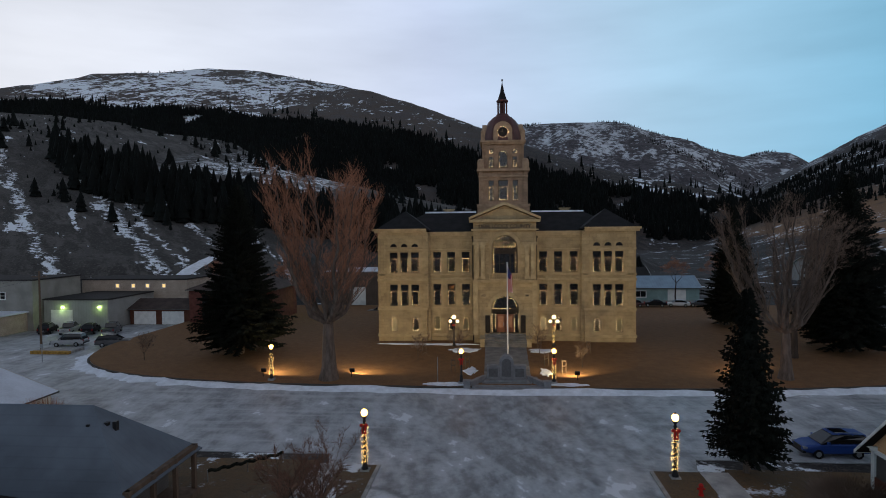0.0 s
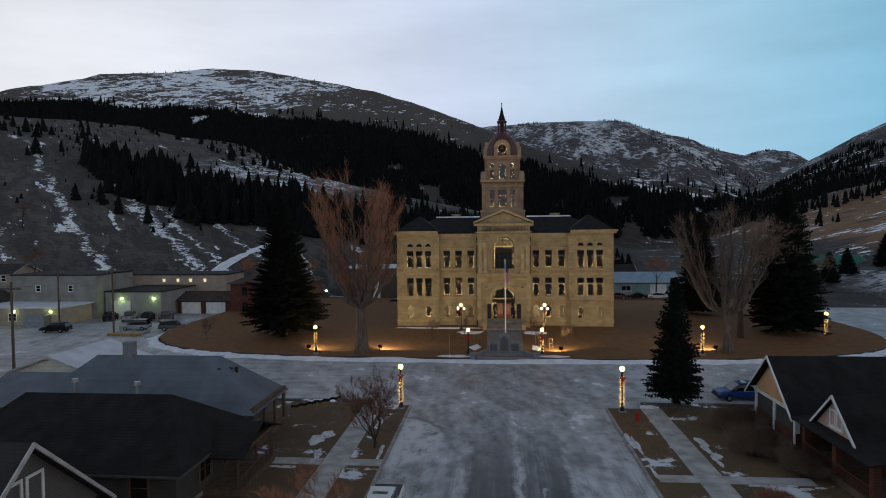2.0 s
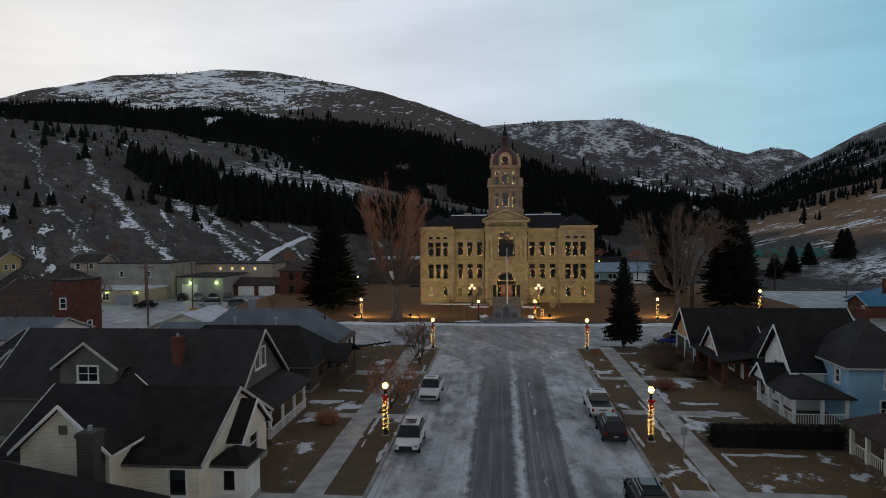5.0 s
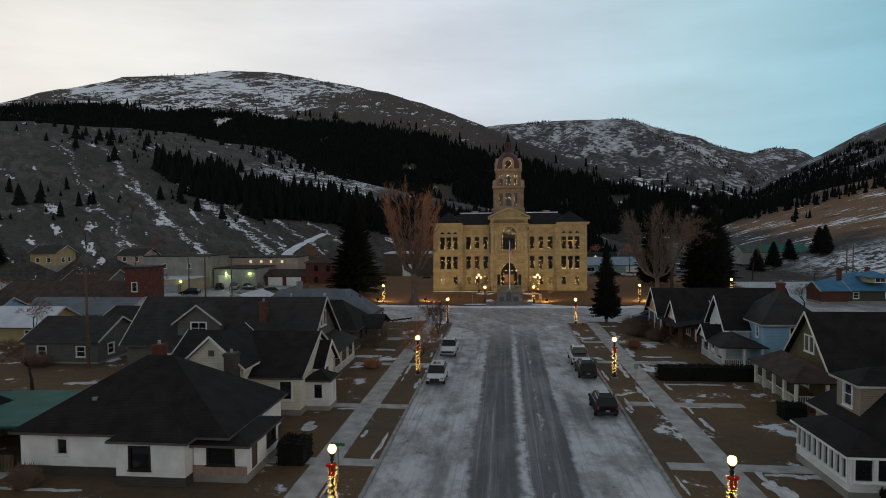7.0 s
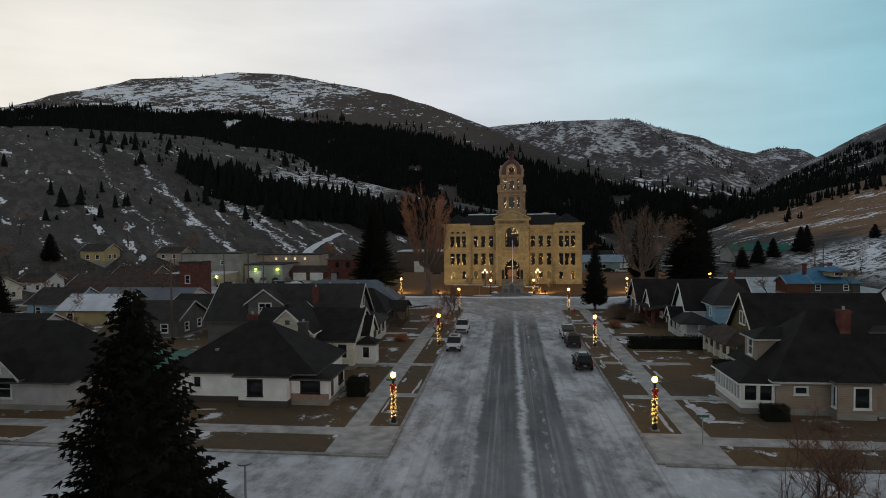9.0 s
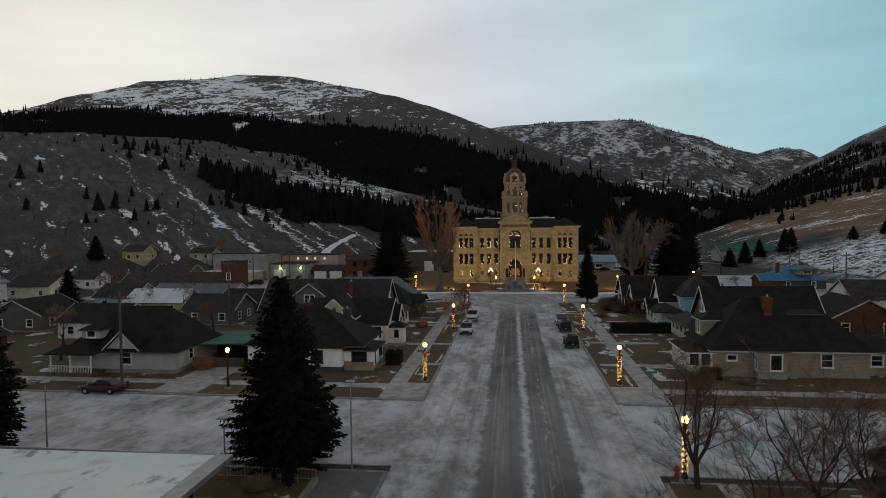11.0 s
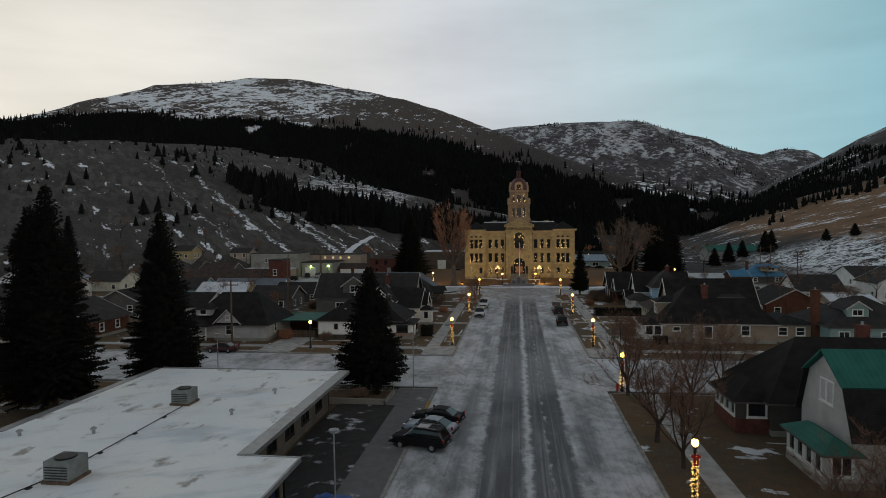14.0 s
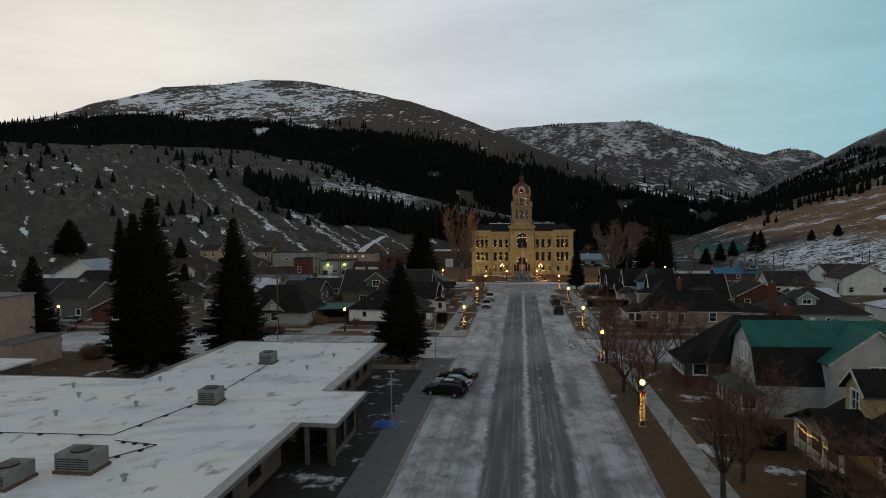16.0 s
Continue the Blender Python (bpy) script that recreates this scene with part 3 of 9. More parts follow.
MAT["metalgrey"] = rows_of(material("blue_grey_metal_roof", (0.125, 0.145, 0.175), 0.65, 0.0, vary=0.2, scale=0.5), 0.45, "Y", dark=0.94)
MAT["greenmetal"] = rows_of(material("green_metal_roof", (0.022, 0.13, 0.105), 0.65, 0.0, vary=0.2, scale=0.6), 0.4, "X", dark=0.8)
MAT["bluemetal"] = rows_of(material("blue_metal_roof", (0.06, 0.20, 0.34), 0.65, 0.0, vary=0.2, scale=0.6), 0.4, "Y", dark=0.8)
MAT["paleblue"] = rows_of(material("pale_blue_metal_roof", (0.24, 0.33, 0.42), 0.5, 0.1, vary=0.15, scale=0.6), 0.6, "X", dark=0.8)
MAT["snowroof"] = material("snow_covered_roof", (0.60, 0.63, 0.70), 0.8, vary=0.14, scale=0.5, bump=0.3, fine=6)
MAT["black"] = material("black_metal", (0.018, 0.018, 0.02), 0.5, 0.3, vary=0.2)
MAT["wood"] = material("weathered_wood", (0.13, 0.09, 0.065), 0.85, vary=0.35, scale=2, stretch=(1, 1, 0.15))
MAT["doorwood"] = material("varnished_door", (0.22, 0.075, 0.03), 0.45, vary=0.3, scale=2, stretch=(1, 1, 0.2))
MAT["bark"] = material("grey_bark", (0.135, 0.103, 0.084), 0.9, vary=0.4, scale=2.5, bump=0.6, fine=14, stretch=(1, 1, 0.25))
MAT["twig"] = material("reddish_twigs", (0.34, 0.165, 0.10), 0.9, vary=0.3, scale=1.0, bump=0.0)
MAT["twiggrey"] = material("brown_grey_twigs", (0.20, 0.14, 0.105), 0.9, vary=0.3, scale=1.0, bump=0.0)
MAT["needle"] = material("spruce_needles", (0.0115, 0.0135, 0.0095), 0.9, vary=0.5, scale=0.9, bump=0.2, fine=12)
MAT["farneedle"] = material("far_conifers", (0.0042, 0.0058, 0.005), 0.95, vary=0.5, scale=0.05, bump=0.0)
MAT["globe"] = material("glowing_globe", (1.0, 0.38, 0.065), 0.3, vary=0.0, bump=0.0, emit=18.0)
MAT["whiteglobe"] = material("glowing_white_globe", (1.0, 0.66, 0.34), 0.3, vary=0.0, bump=0.0, emit=4.0)
MAT["bulb"] = material("warm_string_bulb", (1.0, 0.56, 0.15), 0.3, vary=0.0, bump=0.0, emit=5.0)
MAT["windowbulb"] = material("small_window_bulb", (1.0, 0.62, 0.25), 0.3, vary=0.0, bump=0.0, emit=7.0)
MAT["darkbark"] = material("dark_bark", (0.055, 0.042, 0.036), 0.9, vary=0.4, scale=2.5, bump=0.6, fine=14, stretch=(1, 1, 0.25))
MAT["twigdark"] = material("dark_brown_twigs", (0.165, 0.09, 0.062), 0.9, vary=0.3, scale=1.0, bump=0.0)
MAT["darktrim"] = material("dark_gutter_paint", (0.10, 0.095, 0.09), 0.6, vary=0.2, scale=1.5, bump=0.05)
MAT["dulltrim"] = material("weathered_white_trim", (0.46, 0.45, 0.43), 0.65, vary=0.2, scale=1.5, bump=0.05)
MAT["darkpave"] = lawn_material("dark_worn_paving", (0.030, 0.029, 0.029), (0.052, 0.050, 0.049), 0.56, 0.68, 0.34)
MAT["dustywalk"] = lawn_material("snow_dusted_concrete", (0.15, 0.15, 0.155), (0.20, 0.20, 0.205), 0.60, 0.76, 0.30)
MAT["kerbpaint"] = material("worn_yellow_kerb_paint", (0.38, 0.22, 0.05), 0.8, vary=0.4, scale=3.0)
MAT["unit"] = material("grey_green_unit_paint", (0.20, 0.22, 0.215), 0.6, vary=0.25, scale=2)
MAT["red"] = material("red_ribbon", (0.45, 0.02, 0.015), 0.6, vary=0.2, scale=5)
MAT["granite"] = material("dark_grey_granite", (0.10, 0.10, 0.105), 0.5, vary=0.2, scale=4, fine=60)
MAT["palegranite"] = material("pale_granite", (0.22, 0.22, 0.23), 0.75, vary=0.2, scale=2, fine=40)
MAT["dullwalk"] = material("dull_worn_concrete", (0.20, 0.19, 0.18), 0.85, vary=0.3, scale=0.9, fine=16)
MAT["steel"] = material("galvanised_steel", (0.34, 0.35, 0.36), 0.45, 0.7, vary=0.2, scale=2)
MAT["tyre"] = material("tyre_rubber", (0.015, 0.015, 0.016), 0.85, vary=0.2)
MAT["rim"] = material("alloy_rim", (0.40, 0.41, 0.42), 0.35, 0.8, vary=0.1)
MAT["carglass"] = material("tinted_car_glass", (0.008, 0.009, 0.011), 0.05, vary=0.0, bump=0.0)
MAT["taillight"] = material("red_tail_lamp", (0.25, 0.01, 0.01), 0.25, vary=0.0, bump=0.0)
MAT["headlight"] = material("clear_head_lamp", (0.26, 0.27, 0.29), 0.15, vary=0.0, bump=0.0)
MAT["floodlens"] = material("flood_lamp_lens", (1.0, 0.74, 0.38), 0.3, vary=0.0, bump=0.0, emit=8.0)
MAT["greenlamp"] = material("yellow_green_wall_lamp", (0.75, 1.0, 0.22), 0.3, vary=0.0, bump=0.0, emit=30.0)
MAT["tarp"] = material("blue_tarp", (0.02, 0.10, 0.38), 0.5, vary=0.3, scale=2, bump=0.6, fine=6)
MAT["pink"] = material("pink_stucco", (0.34, 0.23, 0.19), 0.85, vary=0.15)
MAT["text"] = material("dark_letter_metal", (0.03, 0.022, 0.015), 0.5, vary=0.0, bump=0.0)


# ---- ground, hills and mountains ----
CREST_X = [-2600, -1100, -850, -783, -730, -590, -440, -270, -156, -84, 0, 60, 126, 250, 400, 900]
CREST_Z = [60, 300, 385, 408, 436, 430, 386, 320, 263, 226, 166, 126, 96, 60, 20, 0]
SPUR_X = [-420, -330, -284, -255, -235, -201, -165, -133, -105, 0, 60]
SPUR_Y = [150, 175, 220, 258, 292, 305, 300, 272, 254, 232, 214]
FAR_X = [-2500, -900, 120, 322, 552, 827, 1074, 1191, 1330, 1700, 2300, 3500]
FAR_Z = [260, 420, 496, 508, 500, 398, 326, 356, 232, 190, 300, 420]


def smooth01(v, a, b):
    t = min(1.0, max(0.0, (v - a) / (b - a)))
    return t * t * (3 - 2 * t)


def softmin(a, b, k):
    h = min(1.0, max(0.0, 0.5 + 0.5 * (b - a) / k))
    return b + (a - b) * h - k * h * (1 - h)


def spur_z(x, y):
    """The bare hillside close behind the town, up to its rounded top."""
    west = -x if x > -330 else 330 + 0.05 * (-x - 330)
    top_y = float(np.interp(x, SPUR_X, SPUR_Y))
    rise = -35.9 + 0.204 * west + 0.226 * y
    fall = -35.9 + 0.204 * west + 0.226 * top_y - 0.16 * (y - top_y)
    face = softmin(rise, fall + 3.0, 12.0)
    return face + 9.0 * smooth01(face, -9, 2)


def mountain_z(x, y):
    """The wooded mountain beyond it, with a steep western edge."""
    face = -152.0 - 0.085 * x + 0.373 * y - 0.46 * max(0.0, -x - 875)
    return softmin(face, float(np.interp(x, CREST_X, CREST_Z)), 16.0) - 0.7 * max(0.0, face - float(np.interp(x, CREST_X, CREST_Z)) - 12)


def terrain_z(x, y):
    """Height of the land: a flat town, a hillside and mountain to one side, a lower hill to the other, a far range."""
    rough_n = noise.fractal(Vector((x * 0.006, y * 0.006, 3.1)), 0.9, 2.1, 5)
    gully = noise.ridged_multi_fractal(Vector((x * 0.011 + y * 0.004, y * 0.004, 7.7)), 1.0, 2.0, 4, 1.0, 2.0)
    left = max(spur_z(x, y), mountain_z(x, y))
    left += smooth01(left, 4, 60) * (4.0 * rough_n + 3.2 * (gully - 1.2))
    foot = 88 + max(0.0, y - 170) * 0.23 + max(0.0, 50 - y) * 0.3
    slope = 0.27 + 0.00022 * max(0.0, y - 170)
    right = slope * (x - foot) * (1 - smooth01(y, 1150, 1750))
    if right > 2:
        right = softmin(right, 250, 40) + smooth01(right, 4, 60) * (6 * rough_n + 3 * (gully - 1.2))
    if y < -60:
        right *= 1 - smooth01(-y, 60, 400)
        left *= 1 - smooth01(-y, 60, 400)
    far_c = float(np.interp(x, FAR_X, FAR_Z))
    far_g = noise.ridged_multi_fractal(Vector((x * 0.0021, y * 0.0013, 1.7)), 1.0, 2.0, 5, 1.0, 2.0)
    far = far_c * (smooth01(y, 1250, 2760) ** 1.15 if y < 2760 else 1 - 0.6 * smooth01(y, 2760, 4300))
    far += smooth01(far, 20, 160) * (34 * (far_g - 1.25) + 10 * rough_n) * (0.25 if 2500 < y < 3000 else 1.0)
    z = max(left, right, far, 0.0)
    flat = 0.05 * noise.noise(Vector((x * 0.05, y * 0.05, 0)))
    return -0.06 + (z if z > 0.5 else z * z) + (flat * smooth01(z, 0, 2))


def spread(*runs):
    out = []
    for a, b, s in runs:
        out += list(np.arange(a, b, s))
    return out


gx = spread((-3600, -1400, 110), (-1400, -380, 24), (-380, 260, 7), (260, 900, 16), (900, 2400, 40), (2400, 3700, 130))
gy = spread((-900, -160, 74), (-160, 420, 7), (420, 1250, 14), (1250, 3000, 35), (3000, 4700, 170))
land = Shape()
for gyv in gy:
    land.v += [(float(gxv), float(gyv), terrain_z(float(gxv), float(gyv))) for gxv in gx]
for j in range(len(gy) - 1):
    land.f += [(j * len(gx) + i, j * len(gx) + i + 1, (j + 1) * len(gx) + i + 1, (j + 1) * len(gx) + i) for i in range(len(gx) - 1)]
ground = lone("ground", land, MAT["terrain"], "dry winter valley floor rising into snow-streaked hillsides", "ground", kind="structure", smooth=True)


def tree_cone(s, x, y, z, h, r, rng, tiers=3, sides=5):
    """A far conifer: stacked ragged skirts."""
    rise = 0.80 / tiers
    for k in range(tiers):
        z0, z1 = z + h * (0.04 + rise * k), z + h * min(1.0, 0.42 + rise * (k + 0.3) + 0.03 * k)
        rr, turn = r * (1 - 0.82 * k / tiers), rng.random() * 6
        n = len(s.v)
        s.v += [(x + rr * rng.uniform(0.6, 1.2) * math.cos(turn + 6.2832 * i / sides), y + rr * rng.uniform(0.7, 1.15) * math.sin(turn + 6.2832 * i / sides), z0 + rng.uniform(-0.03, 0.03) * h) for i in range(sides)]
        s.v.append((x, y, z1))
        s.f += [(n + i, n + (i + 1) % sides, n + sides) for i in range(sides)]


rng = random.Random(5)
woods = Shape()
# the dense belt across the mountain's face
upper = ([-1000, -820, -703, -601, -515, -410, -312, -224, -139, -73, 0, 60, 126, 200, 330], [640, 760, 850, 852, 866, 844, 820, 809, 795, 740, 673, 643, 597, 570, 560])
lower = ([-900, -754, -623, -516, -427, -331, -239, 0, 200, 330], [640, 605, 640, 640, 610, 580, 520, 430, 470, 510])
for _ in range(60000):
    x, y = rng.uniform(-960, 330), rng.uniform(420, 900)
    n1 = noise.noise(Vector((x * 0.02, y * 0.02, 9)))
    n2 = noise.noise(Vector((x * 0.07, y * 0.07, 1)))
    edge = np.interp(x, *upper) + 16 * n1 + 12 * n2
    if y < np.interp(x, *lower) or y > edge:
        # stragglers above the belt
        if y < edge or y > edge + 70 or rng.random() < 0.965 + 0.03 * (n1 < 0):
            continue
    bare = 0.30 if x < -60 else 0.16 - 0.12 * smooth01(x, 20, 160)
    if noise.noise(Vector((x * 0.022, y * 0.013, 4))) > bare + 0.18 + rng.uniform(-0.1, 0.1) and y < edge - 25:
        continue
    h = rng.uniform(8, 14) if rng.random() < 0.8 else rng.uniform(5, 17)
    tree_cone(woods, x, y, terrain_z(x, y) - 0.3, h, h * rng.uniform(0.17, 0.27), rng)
# the clumps on the nearer hillside
clump_low = ([-172, -150, -135, -118, -105, -95, -83, -72, 0, 40], [178, 155, 137, 135, 126, 125, 130, 135, 138, 142])
clump_top = ([-172, -163, -150, -119, -104, -92, 0, 40], [182, 186, 186, 172, 170, 178, 192, 200])
for _ in range(6200):
    x, y = rng.uniform(-172, 45), rng.uniform(120, 232)
    n1 = noise.noise(Vector((x * 0.02, y * 0.02, 9)))
    n2 = noise.noise(Vector((x * 0.07, y * 0.07, 1)))
    if not np.interp(x, *clump_low) + 7 * n2 < y < np.interp(x, *clump_top) + 8 * n1 + 8 * n2 or n2 > 0.28:
        continue
    h = rng.uniform(3.5, 8) if rng.random() < 0.75 else rng.uniform(8, 12)
    tree_cone(woods, x, y, terrain_z(x, y) - 0.3, h, h * rng.uniform(0.17, 0.27), rng, 7, 9)
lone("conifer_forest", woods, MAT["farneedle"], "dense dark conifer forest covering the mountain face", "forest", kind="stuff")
sparse = Shape()
for _ in range(2300):
    x, y = rng.uniform(-380, -40), rng.uniform(60, 330)
    crown = smooth01(y - float(np.interp(x, SPUR_X, SPUR_Y)), -75, -20)
    if terrain_z(x, y) < 17 or noise.noise(Vector((x * 0.018, y * 0.018, 2))) < 0.08 - 0.2 * crown + rng.uniform(-0.35, 0.45):
        continue
    h = rng.uniform(0.7, 2.4) if rng.random() < 0.80 - 0.35 * crown else rng.uniform(3, 8)
    tree_cone(sparse, x, y, terrain_z(x, y) - 0.2, h, h * rng.uniform(0.24, 0.38), rng, 4, 6)
for _ in range(2400):
    x, y = rng.uniform(-820, 100), rng.uniform(860, 1400)
    if noise.noise(Vector((x * 0.008, y * 0.008, 6))) < 0.20 + rng.uniform(-0.1, 0.35):
        continue
    h = rng.uniform(1.5, 4.5) if rng.random() < 0.8 else rng.uniform(5, 8)
    tree_cone(sparse, x, y, terrain_z(x, y) - 0.3, h, h * 0.22, rng, 2)
for _ in range(9000):
    x, y = rng.uniform(95, 620), rng.uniform(90, 1050)
    if x < 100 + 0.25 * y or noise.noise(Vector((x * 0.012, y * 0.012, 8))) < 0.26 - 0.30 * smooth01(y, 260, 420) * (1 - smooth01(terrain_z(x, y), 90, 150)) + rng.uniform(-0.12, 0.16):
        continue
    h = rng.uniform(4, 11)
    tree_cone(sparse, x, y, terrain_z(x, y) - 0.3, h, h * 0.24, rng)
for _ in range(7000):
    x, y = rng.uniform(100, 1500), rng.uniform(1500, 2640)
    if noise.noise(Vector((x * 0.004, y * 0.004, 3))) < 0.22 + rng.uniform(-0.05, 0.12):
        continue
    h = rng.uniform(6, 12)
    tree_cone(sparse, x, y, terrain_z(x, y) - 0.5, h, h * 0.24, rng, 2, 4)
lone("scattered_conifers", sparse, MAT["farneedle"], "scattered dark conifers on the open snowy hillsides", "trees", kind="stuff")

# ---- streets and pavements ----
road = Shape()
road.box(-9.6, 9.1, -330, -12, -0.4, 0.0)
road.box(-150, 150, -89.5, -73.3, -0.4, 0.002)
road.slab([(-110, 3.2, 0.004), (-14, 3.2, 0.004), (-9.6, -12, 0.004), (9.1, -12, 0.004), (13, 3.6, 0.004), (110, 3.6, 0.004), (110, 75, 0.004), (-110, 75, 0.004)], 0.4)
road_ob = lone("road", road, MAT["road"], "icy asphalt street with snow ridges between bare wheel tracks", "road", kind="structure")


def lot(name, pts, z, mat, label, category="yard"):
    return lone(name, Shape().slab([(x, y, z) for x, y in pts], z + 0.3), MAT[mat], label, category, kind="structure")


track = Shape()
for k in range(27):
    q = k / 26
    x, y = -77.2 + 8.4 * q, 64 + 56 * q
    w = 0.95 + 0.7 * noise.noise(Vector((k * 0.6, 0, 3)))
    track.v += [(x + u * w, y - 0.25 * u, terrain_z(x + u * w, y) + 0.35 - 0.25 * abs(u)) for u in (-1.4, -0.6, 0.6, 1.4)]
for k in range(26):
    track.f += [(4 * k + i, 4 * k + i + 1, 4 * k + i + 5, 4 * k + i + 4) for i in range(3)]
lone("hill_track", track, MAT["snow"], "snow-covered track climbing the foot of the hill", "track", kind="structure", smooth=True)
# verges, walks and yards in strips beside the street
for side, sx in ((-1, 1), (1, 1)):
    s = side
    kx = 9.6 if s < 0 else 9.1
    for k, (y0, y1) in enumerate(((-73.2, 1.0), (-330, -91.0))):
        lone("kerb", Shape().box(min(s * kx, s * (kx + 0.25)), max(s * kx, s * (kx + 0.25)), y0, y1, -0.3, 0.14), MAT["kerb"], "worn concrete street kerb", "kerb", "street kerbs", "structure")
        lone("verge", Shape().box(min(s * (kx + 0.25), s * 12.4), max(s * (kx + 0.25), s * 12.4), max(y0, -67.4) if k == 0 else y0, y1, -0.3, 0.13), MAT["dustywalk" if (k == 1 and s < 0) else "yard"], "worn concrete strip beside the kerb" if (k == 1 and s < 0) else "dry grass verge with patches of old snow", "verge", "street verges", "structure")
        lone("pavement", Shape().box(min(s * 12.4, s * 14.3), max(s * 12.4, s * 14.3), y0, y1, -0.3, 0.15), MAT["dustywalk" if (k == 1 and s < 0) else "walk"], "pale concrete footpath beside the street", "pavement", "footpaths", "structure")
        lone("yard", Shape().box(min(s * 14.3, s * 70), max(s * 14.3, s * 70), y0, y1 + (0.6 if k == 0 else 0), -0.3, 0.13), MAT["yard"], "dry brown yard with patches of old snow", "yard", "house yards", "structure")
# walks that run along the side street
for s in (-1, 1):
    a, b = sorted((s * 14.3, s * 150))
    lone("pavement", Shape().box(a, b, -69.7, -68.0, -0.3, 0.16), MAT["walk"], "pale concrete footpath along the side street", "pavement", "footpaths", "structure")
    a, b = sorted((s * 70, s * 150))
    lone("yard", Shape().box(a, b, -73.2, 2.0, -0.3, 0.12), MAT["yard"], "dry brown yard with patches of old snow", "yard", "house yards", "structure")
    lone("yard", Shape().box(a, b, -330, -91.0, -0.3, 0.12), MAT["yard"], "dry brown yard with patches of old snow", "yard", "house yards", "structure")
    a, b = sorted((s * 9.6, s * 150))
    lone("kerb", Shape().box(a, b, -73.6, -73.2, -0.3, 0.11), MAT["kerb"], "worn concrete kerb of the side street", "kerb", "street kerbs", "structure")
    lone("kerb", Shape().box(a, b, -91.0, -90.7, -0.3, 0.12), MAT["kerb"], "worn concrete kerb of the side street", "kerb", "street kerbs", "structure")
for s in (-1, 1):
    a, b = sorted((s * (9.85 if s < 0 else 9.35), s * 12.4))
    lone("pavement", Shape().box(a, b, -73.2, -67.4, -0.3, 0.145), MAT["walk"], "worn concrete pad at the street corner", "pavement", "footpaths", "structure")
lone("kerb_marking", Shape().box(-9.86, -9.58, -99.8, -95.6, -0.1, 0.146), MAT["kerbpaint"], "worn yellow paint on the kerb", "kerb", kind="structure")
lone("driveway", Shape().box(-39.0, -33.8, -73.2, -61.5, -0.3, 0.17), MAT["walk"], "pale concrete driveway to the carport", "driveway", kind="structure")
# front walks across the yards
for s, ys in ((-1, (-13.5, -29.5, -45.8, -58.5)), (1, (-15, -27, -43.5, -57.5))):
    for yy in ys:
        a, b = sorted((s * 9.8, s * 20))
        lone("pavement", Shape().box(a, b, yy - 0.6, yy + 0.6, -0.2, 0.155), MAT["walk"], "narrow concrete path to a front door", "path", "front paths", "structure")


def lawn_edge(t, grow=0.0):
    """The lawn's rounded outline, t from 0 to 1."""
    a = math.pi + math.pi * t
    c, s_ = math.cos(a), math.sin(a)
    x = 57 * math.copysign(abs(c) ** 0.62, c)
    y = 46 + 24.3 * math.copysign(abs(s_) ** 0.62, s_)
    return x * (1 + grow / 57), y - grow * abs(s_)


N_EDGE = 72
front = [lawn_edge(i / N_EDGE) for i in range(N_EDGE + 1)]
lawn_s = Shape()
cols = 14
for k in range(cols + 1):
    f_ = k / cols
    for x, y in front:
        yy = y + (86 - y) * f_
        rise = 0.32 + 0.5 * smooth01(yy, 24, 44)
        lawn_s.v.append((x, yy, rise))
for k in range(cols):
    n = k * (N_EDGE + 1)
    lawn_s.f += [(n + i, n + i + 1, n + N_EDGE + 2 + i, n + N_EDGE + 1 + i) for i in range(N_EDGE)]
lone("lawn", lawn_s, MAT["lawn"], "broad dry brown lawn round the courthouse", "lawn", kind="structure", smooth=True)
wall_s = Shape()
for i in range(N_EDGE):
    (xa, ya), (xb, yb) = front[i], front[i + 1]
    (xc, yc), (xd, yd) = lawn_edge(i / N_EDGE, 0.3), lawn_edge((i + 1) / N_EDGE, 0.3)
    for za, zb in ((-0.1, 0.36),):
        wall_s.poly([(xa, ya, zb), (xb, yb, zb), (xd, yd, zb), (xc, yc, zb)])
        wall_s.poly([(xc, yc, za), (xd, yd, za), (xd, yd, zb), (xc, yc, zb)])
        wall_s.poly([(xa, ya, za), (xb, yb, za), (xb, yb, zb), (xa, ya, zb)])
MAT["edgestone"] = material("dark_edging_stone", (0.07, 0.062, 0.055), 0.9, vary=0.4, scale=2.5, fine=12)
lone("lawn_edging", wall_s, MAT["edgestone"], "low dark stone edging round the lawn", "edging", kind="structure")
bank_s = Shape()
rb = random.Random(3)
prof = 5
for i in range(2 * N_EDGE + 1):
    t = i / (2 * N_EDGE)
    hgt = 0.16 + 0.30 * max(0, noise.noise(Vector((t * 40, 1, 0))) + 0.35) if 0.04 < t < 0.96 else 0.05
    wid = 1.5 + 1.3 * noise.noise(Vector((t * 55, 5, 0))) + 0.5 * noise.noise(Vector((t * 160, 2, 0)))
    for k in range(prof):
        q = k / (prof - 1)
        x, y = lawn_edge(t, 0.25 + q * wid)
        bank_s.v.append((x, y, 0.012 + hgt * math.sin(math.pi * (0.42 + 0.58 * q)) * rb.uniform(0.8, 1.2) * (1 if k < prof - 1 else 0)))
for i in range(2 * N_EDGE):
    bank_s.f += [(i * prof + k, i * prof + k + 1, (i + 1) * prof + k + 1, (i + 1) * prof + k) for k in range(prof - 1)]
lone("snow_bank", bank_s, MAT["snow"], "ploughed bank of old snow along the lawn edging", "snow", kind="stuff", smooth=True)


# ---- walls, windows, roofs ----


